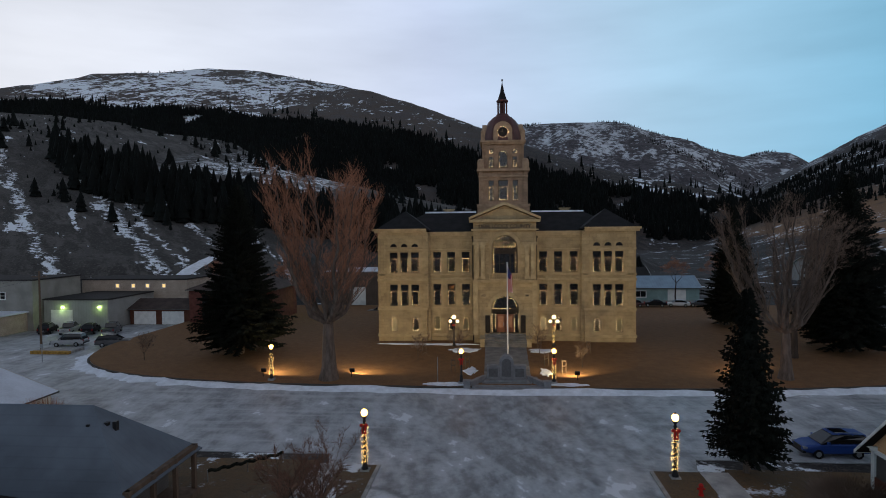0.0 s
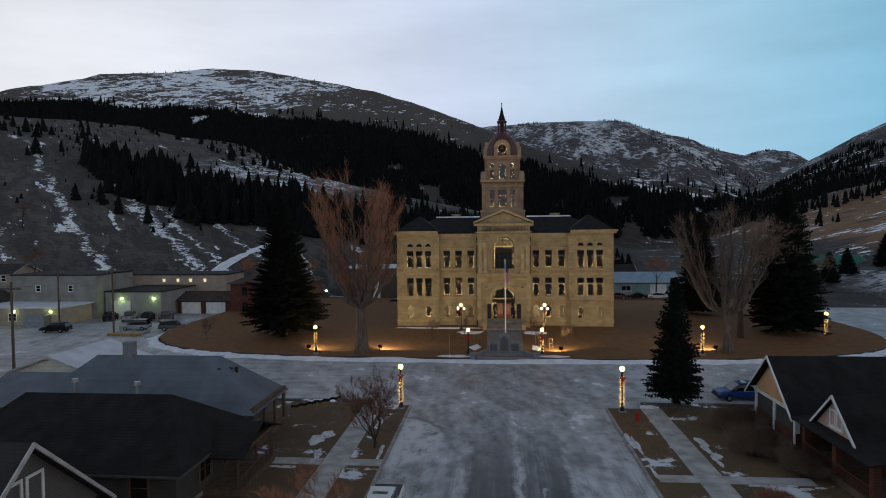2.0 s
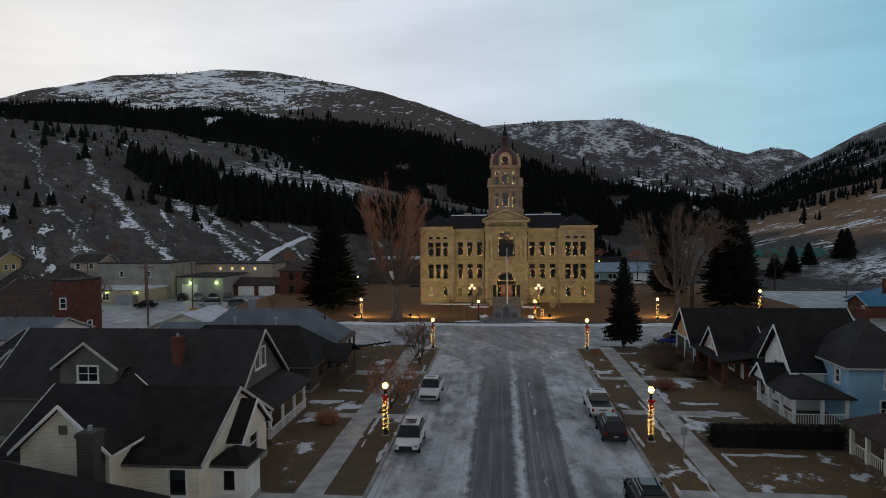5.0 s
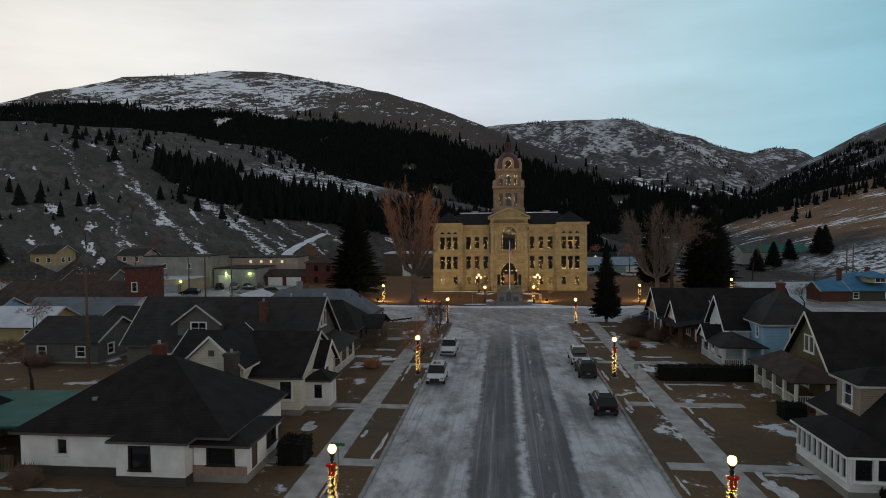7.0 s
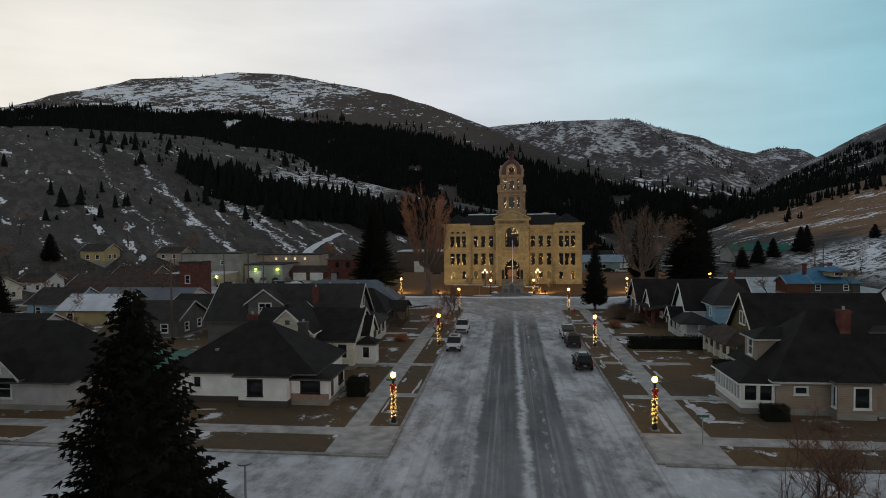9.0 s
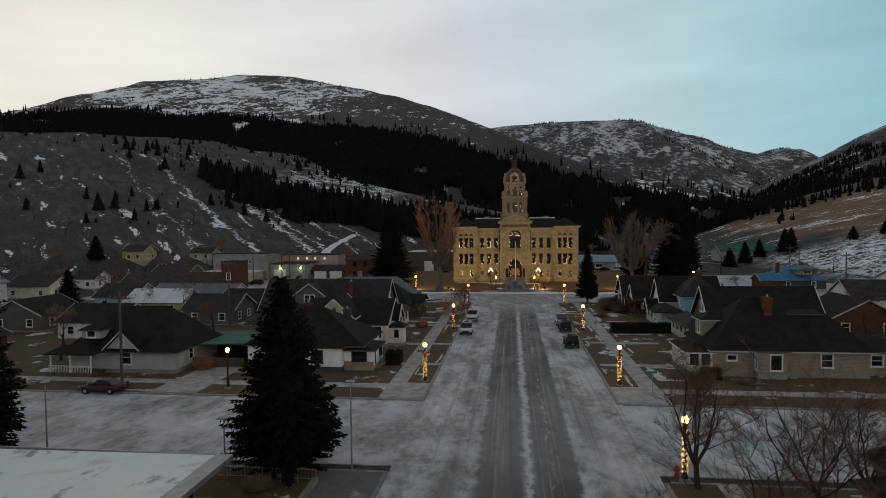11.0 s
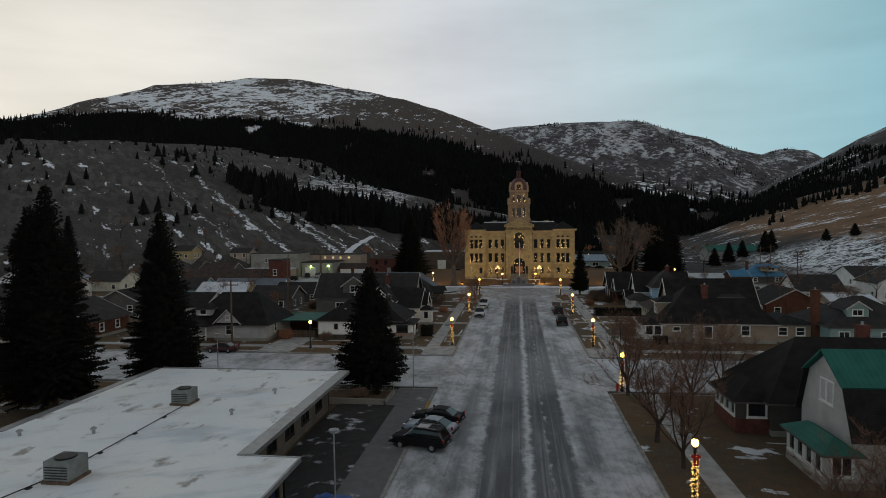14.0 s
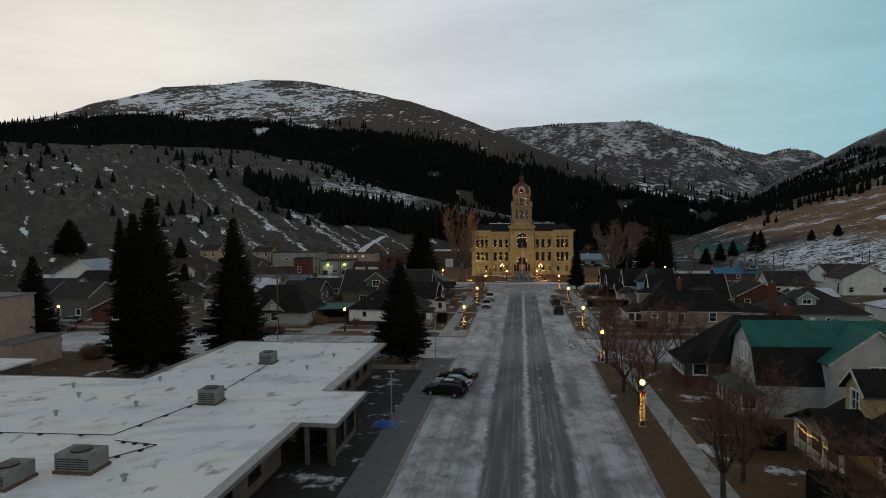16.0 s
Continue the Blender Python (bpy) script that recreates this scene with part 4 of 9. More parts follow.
def pierced(s, axis, at, th, u0, u1, z0, z1, holes):
    """A wall of thickness th with rectangular openings (ua, ub, za, zb). axis: the one it faces along."""
    us = sorted({u0, u1, *[h[0] for h in holes], *[h[1] for h in holes]})
    zs = sorted({z0, z1, *[h[2] for h in holes], *[h[3] for h in holes]})
    us, zs = [u for u in us if u0 <= u <= u1], [z for z in zs if z0 <= z <= z1]
    a, b = sorted((at, at + th))
    for za, zb in zip(zs, zs[1:]):
        run = None
        for ua, ub in zip(us, us[1:]):
            mu, mz = (ua + ub) / 2, (za + zb) / 2
            solid = not any(h[0] < mu < h[1] and h[2] < mz < h[3] for h in holes)
            if solid:
                run = (run[0], ub) if run else (ua, ub)
            if run and (not solid or ub == us[-1]):
                if axis == "y":
                    s.box(run[0], run[1], a, b, za, zb)
                else:
                    s.box(a, b, run[0], run[1], za, zb)
                run = None
    return s


WINDOW_MESH = {}


def window(parent, side, at, u, z, w, h, trim="whitepaint", bars=(1, 2), pane="pane", name="window"):
    """A framed window in an opening. side: N, S, E or W, the way it faces; u: the middle along the wall; z: its sill."""
    key = (w, h, trim, bars, pane)
    if key not in WINDOW_MESH:
        f, g = Shape(), Shape()
        t = 0.09
        o, i_ = [(-w / 2 - t, -t), (w / 2 + t, -t), (w / 2 + t, h + t), (-w / 2 - t, h + t)], [(-w / 2 + 0.04, 0.04), (w / 2 - 0.04, 0.04), (w / 2 - 0.04, h - 0.04), (-w / 2 + 0.04, h - 0.04)]
        f.ring(o, i_, "y", -0.06, 0.10)
        f.box(-w / 2 - 0.14, w / 2 + 0.14, -0.12, 0.06, -t - 0.05, -t + 0.02)
        for k in range(1, bars[0]):
            x = -w / 2 + w * k / bars[0]
            f.box(x - 0.03, x + 0.03, 0.0, 0.07, 0, h)
        for k in range(1, bars[1]):
            zz = h * k / bars[1]
            f.box(-w / 2, w / 2, 0.01, 0.06, zz - 0.025, zz + 0.025)
        g.box(-w / 2 + 0.02, w / 2 - 0.02, 0.065, 0.085, 0.02, h - 0.02)
        WINDOW_MESH[key] = (f.mesh("window_frame", MAT[trim]), g.mesh("pane", MAT[pane]))
    turn = {"S": 0, "E": 90, "N": 180, "W": -90}[side]
    fr = part(name, WINDOW_MESH[key][0], None, parent)
    fr.matrix_basis = pose(u, at, z, 0, 0, turn) if side in "NS" else pose(at, u, z, 0, 0, turn)
    part("pane", WINDOW_MESH[key][1], None, fr)
    return fr


def roof_planes(kind, x0, x1, y0, y1, z, rise, o, hip=1.0, clip=0.0):
    """The sloping faces of a roof as lists of corners, its ridge's ends, and the gables."""
    X0, X1, Y0, Y1 = x0 - o, x1 + o, y0 - o, y1 + o
    mx, my = (x0 + x1) / 2, (y0 + y1) / 2
    if kind == "gx":
        drop = rise * o / ((y1 - y0) / 2)
        a, b = (X0, my, z + rise), (X1, my, z + rise)
        return [[(X0, Y0, z - drop), (X1, Y0, z - drop), b, a], [(X1, Y1, z - drop), (X0, Y1, z - drop), a, b]]
    if kind == "gy":
        drop = rise * o / ((x1 - x0) / 2)
        a, b = (mx, Y0, z + rise), (mx, Y1, z + rise)
        return [[(X0, Y1, z - drop), (X0, Y0, z - drop), a, b], [(X1, Y0, z - drop), (X1, Y1, z - drop), b, a]]
    run = min(x1 - x0, y1 - y0) / 2
    drop = rise * o / run
    if (x1 - x0) >= (y1 - y0):
        a, b = (x0 + run * hip, my, z + rise), (x1 - run * hip, my, z + rise)
    else:
        a, b = (mx, y0 + run * hip, z + rise), (mx, y1 - run * hip, z + rise)
    A, B, C, D = (X0, Y0, z - drop), (X1, Y0, z - drop), (X1, Y1, z - drop), (X0, Y1, z - drop)
    if (x1 - x0) >= (y1 - y0):
        return [[A, B, b, a], [B, C, b], [C, D, a, b], [D, A, a]]
    return [[A, B, a], [B, C, b, a], [C, D, b], [D, A, a, b]]


def block(parent, x0, x1, y0, y1, z0, z1, wall, roof, kind="hip", rise=2.0, over=0.45, wins=(), trim="whitepaint", fascia=None, hip=1.0, doors=(), th=0.18, walls="NSEW", foot="concretewall"):
    """A walled volume with its roof, windows and doors, as parts of a house. wins: (side, u, z, w, h[, bars[, pane]])."""
    holes = {k: [] for k in "NSEW"}
    for wn_ in wins:
        sd, u, z, w, h = wn_[:5]
        holes[sd].append((u - w / 2, u + w / 2, z, z + h))
    for sd, u, z, w, h in doors:
        holes[sd].append((u - w / 2, u + w / 2, z, z + h))
    s = Shape()
    if "S" in walls:
        pierced(s, "y", y0, th, x0, x1, z0, z1, [h for h in holes["S"] if h[3] <= z1])
    if "N" in walls:
        pierced(s, "y", y1, -th, x0, x1, z0, z1, [h for h in holes["N"] if h[3] <= z1])
    if "W" in walls:
        pierced(s, "x", x0, th, y0 + th, y1 - th, z0, z1, [h for h in holes["W"] if h[3] <= z1])
    if "E" in walls:
        pierced(s, "x", x1, -th, y0 + th, y1 - th, z0, z1, [h for h in holes["E"] if h[3] <= z1])
    if kind == "gx":
        my = (y0 + y1) / 2
        for a in (x0, x1 - th):
            s.prism([(y0, z1), (y1, z1), (my, z1 + rise - 0.02)], "x", a, a + th)
    if kind == "gy":
        mx = (x0 + x1) / 2
        for a in (y0, y1 - th):
            s.prism([(x0, z1), (x1, z1), (mx, z1 + rise - 0.02)], "y", a, a + th)
    part("wall", s, MAT[wall], parent)
    if foot and z0 < 0.8:
        part("foundation", Shape().box(x0 - 0.04, x1 + 0.04, y0 - 0.04, y1 + 0.04, -1.6, z0 + 0.02), MAT[foot], parent)
    if kind == "flat":
        part("roof", Shape().box(x0 - over, x1 + over, y0 - over, y1 + over, z1, z1 + 0.25), MAT[roof], parent)
    if kind and kind != "flat":
        faces = roof_planes(kind, x0, x1, y0, y1, z1 + 0.12, rise, over, hip)
        r = Shape()
        for f_ in faces:
            r.slab(f_, 0.14)
        part("roof", r, MAT[roof], parent)
        if kind in ("gx", "gy"):
            for f_ in faces:
                for k in range(4):
                    p, q = Vector(f_[k]), Vector(f_[(k + 1) % 4])
                    i_ = 0 if kind == "gx" else 1
                    if abs(p[i_] - q[i_]) < 0.01:
                        out = Vector((0.05, 0, 0)) if i_ == 0 else Vector((0, 0.05, 0))
                        mid_ = (x0 + x1) / 2 if i_ == 0 else (y0 + y1) / 2
                        out = out if p[i_] > mid_ else -out
                        dn, up_ = Vector((0, 0, -0.22)), Vector((0, 0, 0.03))
                        bb = Shape()
                        bb.v += [tuple(v + up_) for v in (p + out, q + out, q + out + dn, p + out + dn, p - out, q - out, q - out + dn, p - out + dn)]
                        bb.f += [(0, 1, 2, 3), (4, 7, 6, 5), (0, 4, 5, 1), (3, 2, 6, 7), (0, 3, 7, 4), (1, 5, 6, 2)]
                        part("bargeboard", bb, MAT[fascia or ("dulltrim" if trim == "whitepaint" else trim)], parent)
        X0, X1, Y0, Y1 = x0 - over, x1 + over, y0 - over, y1 + over
        zt = min(p[2] for f_ in faces for p in f_) - 0.02
        if kind != "gx":
            for xx in (X0, X1):
                part("fascia", Shape().box(xx - 0.03, xx + 0.03, Y0, Y1, zt - 0.14, zt), MAT[fascia or "darktrim"], parent)
        if kind != "gy":
            for yy in (Y0, Y1):
                part("fascia", Shape().box(X0, X1, yy - 0.03, yy + 0.03, zt - 0.14, zt), MAT[fascia or "darktrim"], parent)
    for wn_ in wins:
        sd, u, z, w, h = wn_[:5]
        bars = wn_[5] if len(wn_) > 5 else (1, 2)
        pane = wn_[6] if len(wn_) > 6 else "pane"
        at = {"S": y0, "N": y1, "E": x1, "W": x0}[sd]
        window(parent, sd, at, u, z, w, h, trim, bars, pane)
    for sd, u, z, w, h in doors:
        d = Shape()
        at = {"S": y0, "N": y1, "E": x1, "W": x0}[sd]
        sg = 1 if sd in "SW" else -1
        a, b = sorted((at + sg * 0.05, at + sg * 0.12))
        if sd in "NS":
            d.box(u - w / 2, u + w / 2, a, b, z, z + h)
        else:
            d.box(a, b, u - w / 2, u + w / 2, z, z + h)
        part("door", d, MAT["whitepaint"] if trim == "whitepaint" else MAT["wood"], parent)


def chimney(parent, x, y, z0, z1, w=0.6, mat="brick"):
    s = Shape().box(x - w / 2, x + w / 2, y - w / 2, y + w / 2, z0, z1)
    s.box(x - w / 2 - 0.07, x + w / 2 + 0.07, y - w / 2 - 0.07, y + w / 2 + 0.07, z1 - 0.28, z1 - 0.06)
    c = part("chimney", s, MAT[mat], parent)
    part("flue", Shape().tube((x, y, z1), (x, y, z1 + 0.28), 0.13, 0.12, 8), MAT["steel"], c)


def porch(parent, x0, x1, y0, y1, z0, z1, roof, kind, rise, posts, trim="whitepaint", over=0.3, rail="SE", post_w=0.14, deck="wood", fascia=None):
    """An open porch: deck, posts, rails and a roof."""
    part("deck", Shape().box(x0, x1, y0, y1, -0.1, z0), MAT[deck], parent)
    for px, py in posts:
        part("post", Shape().box(px - post_w / 2, px + post_w / 2, py - post_w / 2, py + post_w / 2, z0, z1), MAT[trim], parent)
    part("beam", Shape().box(x0, x1, y0, y1, z1 - 0.02, z1 + 0.18), MAT[trim], parent)
    if kind == "shedE":
        pl = [[(x0, y0 - over, z1 + 0.2 + rise), (x1 + over, y0 - over, z1 + 0.2), (x1 + over, y1 + over, z1 + 0.2), (x0, y1 + over, z1 + 0.2 + rise)]]
    elif kind == "shedW":
        pl = [[(x1, y1 + over, z1 + 0.2 + rise), (x0 - over, y1 + over, z1 + 0.2), (x0 - over, y0 - over, z1 + 0.2), (x1, y0 - over, z1 + 0.2 + rise)]]
    else:
        pl = roof_planes(kind, x0, x1, y0, y1, z1 + 0.22, rise, over)
    r = Shape()
    for f_ in pl:
        r.slab(f_, 0.12)
    part("porch_roof", r, MAT[roof], parent)
    if rail:
        rs = Shape()
        for sd in rail:
            if sd in "NS":
                y = y0 + 0.07 if sd == "S" else y1 - 0.07
                rs.box(x0, x1, y - 0.03, y + 0.03, z0 + 0.78, z0 + 0.85)
                for k in range(int((x1 - x0) / 0.2)):
                    rs.box(x0 + 0.2 * k + 0.05, x0 + 0.2 * k + 0.09, y - 0.02, y + 0.02, z0 + 0.05, z0 + 0.8)
            else:
                x = x1 - 0.07 if sd == "E" else x0 + 0.07
                rs.box(x - 0.03, x + 0.03, y0, y1, z0 + 0.78, z0 + 0.85)
                for k in range(int((y1 - y0) / 0.2)):
                    rs.box(x - 0.02, x + 0.02, y0 + 0.2 * k + 0.05, y0 + 0.2 * k + 0.09, z0 + 0.05, z0 + 0.8)
        part("railing", rs, MAT[trim], parent)


# ---- the courthouse ----
MAT["joinery"] = material("dark_window_joinery", (0.028, 0.022, 0.018), 0.6, vary=0.2, scale=3)
MAT["dimpane"] = material("dimly_lit_basement_glass", (0.06, 0.045, 0.02), 0.3, vary=0.4, scale=2.0, bump=0.0, emit=0.4)
MAT["blind"] = material("pale_window_blind", (0.24, 0.23, 0.20), 0.8, vary=0.15, scale=3)
CX = 0.12
court = thing("courthouse", "tan sandstone courthouse with a domed clock tower and lit windows", "courthouse")
GZ = 0.75


def arc(cx, cz, r, n=12, a0=0.0, a1=math.pi):
    return [(cx + r * math.cos(a0 + (a1 - a0) * i / n), cz + r * math.sin(a0 + (a1 - a0) * i / n)) for i in range(n + 1)]


def bulbs_along(pts, step=0.30, r=0.021):
    """Small bulbs along a line of (u, z) points, in the plane y = 0."""
    s, carry = Shape(), 0.0
    for (ua, za), (ub, zb) in zip(pts, pts[1:]):
        d = math.hypot(ub - ua, zb - za)
        while carry < d:
            u, z = ua + (ub - ua) * carry / d, za + (zb - za) * carry / d
            s.box(u - r, u + r, -r, r, z - r, z + r)
            carry += step
        carry -= d
    return s


COURT_WIN = {}


def court_window(u, y, z, w, h, round_top=False, lights=True, blind=0.0):
    """A recessed sash window, flat or round-headed, with a string of small bulbs round its glass."""
    key = (round(w, 2), round(h, 2), round_top)
    if key not in COURT_WIN:
        fr, gl = Shape(), Shape()
        r = w / 2
        if round_top:
            out = [(-r, 0), (r, 0)] + arc(0, h - r, r)[0:]
            k = 0.88
            inn = [(-r * k, 0.1), (r * k, 0.1)] + arc(0, h - r, r * k)
            gp = inn
            ln = [(-r * 0.72, 0.12), (r * 0.72, 0.12)] + arc(0, h - r, r * 0.72) + [(-r * 0.72, 0.12)]
        else:
            out = [(-r, 0), (r, 0), (r, h), (-r, h)]
            inn = [(-r + 0.07, 0.07), (r - 0.07, 0.07), (r - 0.07, h - 0.07), (-r + 0.07, h - 0.07)]
            gp = inn
            top = h * 0.67
            ln = [(-r + 0.13, 0.13), (r - 0.13, 0.13), (r - 0.13, top), (-r + 0.13, top), (-r + 0.13, 0.13)]
        fr.ring(out, inn, "y", 0.0, 0.14)
        if not round_top:
            fr.box(-r, r, 0.02, 0.12, h * 0.68, h * 0.68 + 0.1)
            fr.box(-r, r, 0.03, 0.10, h * 0.34, h * 0.34 + 0.05)
        gl.prism(gp, "y", 0.07, 0.09)
        sb = bulbs_along(ln)
        COURT_WIN[key] = (fr.mesh("window", MAT["joinery"]), gl.mesh("pane", MAT["pane"]), sb.mesh("string_lights", MAT["windowbulb"]))
    f, g, b = COURT_WIN[key]
    wob = part("window", f, None, court)
    wob.location = (u, y + 0.07, z)
    pn = part("pane", g, None, wob)
    if lights == "lit":
        pn.data = pn.data.copy()
        pn.data.materials[0] = MAT["dimpane"]
    if lights:
        part("string_lights", b, None, wob, "string of small warm bulbs").location = (0, 0.02, 0)
    if blind:
        bl = part("blind", Shape().box(-w / 2 + 0.12, w / 2 - 0.12, 0.045, 0.06, h * 0.36, h * 0.36 + h * 0.28 * blind), MAT["blind"], wob, "pale half-drawn blind")
    return wob


def spandrel(s, u, z, w, y, th, n=12):
    """Fills the corners over a round head inside a square opening of width w whose arch springs at z."""
    r = w / 2
    for sg in (-1, 1):
        pts = [(u + sg * r, z + r)] + [(u + sg * r * math.cos(a), z + r * math.sin(a)) for a in (math.pi / 2 * i / n for i in range(n + 1))]
        s.prism(pts, "y", y, y + th)


FLOOR1, FLOOR2, BASE = (5.95, 3.1), (10.75, 2.95), (2.25, 2.05)
rw = random.Random(8)
walls = Shape()
# (x0, x1, front y, top z, window middles)
BAYS = [(-18.3, -11.2, 44.5, 16.5, (-16.0, -14.45, -12.9)), (-11.2, -4.3, 45.3, 16.0, (-9.75, -7.7, -5.6)),
        (4.3, 11.2, 45.3, 16.0, (5.5, 7.6, 9.8)), (11.2, 18.3, 44.5, 16.5, (12.9, 14.45, 16.0))]
for x0, x1, fy, top, mids in BAYS:
    wing = fy < 45
    holes = []
    for u in mids:
        holes += [(u - 0.58, u + 0.58, FLOOR1[0], sum(FLOOR1)), (u - 0.58, u + 0.58, FLOOR2[0], sum(FLOOR2))]
        if wing:
            holes.append((u - 0.5, u + 0.5, 14.45, 14.95))
    lows = (mids[0], mids[2]) if wing else mids
    for u in lows:
        holes.append((u - 0.5, u + 0.5, BASE[0], sum(BASE)))
    pierced(walls, "y", fy, 0.5, x0 + CX, x1 + CX, GZ - 0.6, top, [(a + CX, b + CX, c, d) for a, b, c, d in holes])
    for u in lows:
        spandrel(walls, u + CX, sum(BASE) - 0.5, 1.0, fy, 0.5)
    for u in mids:
        court_window(u + CX, fy, FLOOR1[0], 1.16, FLOOR1[1])
        court_window(u + CX, fy, FLOOR2[0], 1.16, FLOOR2[1])
        if wing:
            spandrel(walls, u + CX, 14.45, 1.0, fy, 0.5)
            court_window(u + CX, fy, 14.45, 1.0, 0.5001, True, False)
    for u in lows:
        court_window(u + CX, fy, BASE[0], 1.0, BASE[1], True, "lit" if rw.random() < 0.6 else True)
# side and back walls
BACK = 68.0
for sx in (-1, 1):
    xo = sx * 18.3 + CX
    a, b = sorted((xo, xo - sx * 0.5))
    side_holes = []
    for k in range(7):
        yy = 47.5 + 3.1 * k
        side_holes += [(yy - 0.5, yy + 0.5, FLOOR1[0], sum(FLOOR1)), (yy - 0.5, yy + 0.5, FLOOR2[0], sum(FLOOR2))]
    pierced(walls, "x", xo, -sx * 0.5, 45.0, BACK, GZ - 0.6, 16.5, side_holes)
walls.box(-18.3 + CX, 18.3 + CX, BACK - 0.5, BACK, GZ - 0.6, 16.5)
for sx in (-1, 1):
    a, b = sorted((sx * 10.7 + CX, sx * 11.2 + CX))
    walls.box(a, b, 45.0, 45.3, GZ - 0.6, 16.5)
    a, b = sorted((sx * 3.9 + CX, sx * 4.4 + CX))
    walls.box(a, b, 44.0, 45.8, GZ - 0.6, 17.9)
part("wall", walls, MAT["sandstone"], court)
# the central pavilion with its two great arches
pav = Shape()
ENTR_W, ENTR_SPR = 3.9, 5.6
BIG_W, BIG_SPR = 3.6, 14.3
pierced(pav, "y", 43.4, 0.6, -4.4 + CX, 4.4 + CX, GZ - 0.6, 17.9, [(-ENTR_W / 2 + CX, ENTR_W / 2 + CX, 2.2, ENTR_SPR + ENTR_W / 2), (-BIG_W / 2 + CX, BIG_W / 2 + CX, 10.6, BIG_SPR + BIG_W / 2)])
spandrel(pav, CX, ENTR_SPR, ENTR_W, 43.4, 0.6, 16)
spandrel(pav, CX, BIG_SPR, BIG_W, 43.4, 0.6, 16)
part("pavilion_wall", pav, MAT["sandstone"], court)
surround = Shape()
for w_, spr, low in ((ENTR_W, ENTR_SPR, 2.2), (BIG_W, BIG_SPR, 10.6)):
    n_v = 13
    for k in range(n_v):
        a0, a1 = math.pi * k / n_v + 0.008, math.pi * (k + 1) / n_v - 0.008
        r0, r1 = w_ / 2, w_ / 2 + 0.5
        pts = [(CX + r0 * math.cos(a0), spr + r0 * math.sin(a0)), (CX + r1 * math.cos(a0), spr + r1 * math.sin(a0)), (CX + r1 * math.cos(a1), spr + r1 * math.sin(a1)), (CX + r0 * math.cos(a1), spr + r0 * math.sin(a1))]
        part("voussoir", Shape().prism(pts, "y", 43.28, 43.5), MAT["sandtrim"], court)
# pilasters by the great window, entablature and pediment
for u in (-3.9, -3.1, 3.1, 3.9):
    ps = Shape().box(u - 0.26 + CX, u + 0.26 + CX, 43.12, 43.4, 9.9, 14.5)
    ps.box(u - 0.36 + CX, u + 0.36 + CX, 43.04, 43.4, 9.9, 10.3).box(u - 0.36 + CX, u + 0.36 + CX, 43.04, 43.4, 14.2, 14.7)
    part("pilaster", ps, MAT["sandtrim"], court)
for e_box in ((-4.55, -2.45, 43.1, 43.4, 14.7, 15.1), (2.45, 4.55, 43.1, 43.4, 14.7, 15.1), (-4.7, 4.7, 43.05, 45, 16.75, 16.95), (-4.95, 4.95, 42.85, 45, 17.9, 18.3), (-4.6, 4.6, 42.95, 43.4, 9.45, 9.8)):
    part("entablature", Shape().box(e_box[0] + CX, e_box[1] + CX, *e_box[2:]), MAT["sandtrim"], court)
ped = Shape().prism([(-4.6 + CX, 18.3), (4.6 + CX, 18.3), (CX, 20.25)], "y", 43.3, 50.5)
part("pediment", ped, MAT["sandstone"], court)
rake = Shape()
for sg in (-1, 1):
    rake.prism([(sg * 5.0 + CX, 18.3), (sg * 5.0 + CX, 18.62), (CX, 20.75), (CX, 20.33)], "y", 42.8, 50.6)
part("raking_cornice", rake, MAT["sandtrim"], court)
# belts, sills and cornices


def belt(*box):
    part("belt_course", Shape().box(*box), MAT["sandtrim"], court)


for x0, x1, fy, top, mids in BAYS:
    for z, h, d in ((1.5, 0.35, 0.12), (5.35, 0.32, 0.12), (9.55, 0.32, 0.14), (10.35, 0.2, 0.10), (14.0, 0.14, 0.08)):
        belt(x0 + CX - (0.1 if fy < 45 else 0), x1 + CX + (0.1 if fy < 45 else 0), fy - d, fy, z, z + h)
    o = 0.45 if fy < 45 else 0.3
    belt(x0 + CX - (o if x0 < -12 else 0), x1 + CX + (o if x1 > 12 else 0), fy - o * 0.6, fy + 0.5, top, top + 0.3)
    belt(x0 + CX - (o * 1.5 if x0 < -12 else 0), x1 + CX + (o * 1.5 if x1 > 12 else 0), fy - o, fy + 0.5, top + 0.3, top + 0.62)
for sx in (-1, 1):
    a, b = sorted((sx * 18.3 + CX, sx * 18.95 + CX))
    belt(a, b, 45, BACK, 16.8, 17.12)
    a, b = sorted((sx * 18.3 + CX, sx * 18.42 + CX))
    for z, h in ((1.5, 0.35), (5.35, 0.32), (9.55, 0.32)):
        belt(a, b, 44.4, BACK, z, z + h)
for u in (-4.15, 4.15):
    belt(u - 0.35 + CX, u + 0.35 + CX, 43.25, 43.4, 2.0, 9.45)
for u, fy in ((-10.95, 45.2), (10.95, 45.2), (-4.55, 45.2), (4.55, 45.2)):
    part("downpipe", Shape().tube((u + CX, fy, GZ), (u + CX, fy, 15.6), 0.09, 0.09, 8).box(u - 0.16 + CX, u + 0.16 + CX, fy - 0.12, fy + 0.1, 15.6, 15.95), MAT["joinery"], court, "dark downpipe")
for x0, x1 in ((-17.4, -11.6), (11.6, 17.4)):
    for u in (x0 - 0.32, x1 + 0.32 - 0.1):
        part("wing_pilaster", Shape().box(u - 0.42 + CX, u + 0.42 + CX, 44.4, 44.497, 5.67, 16.5), MAT["sandstone"], court)
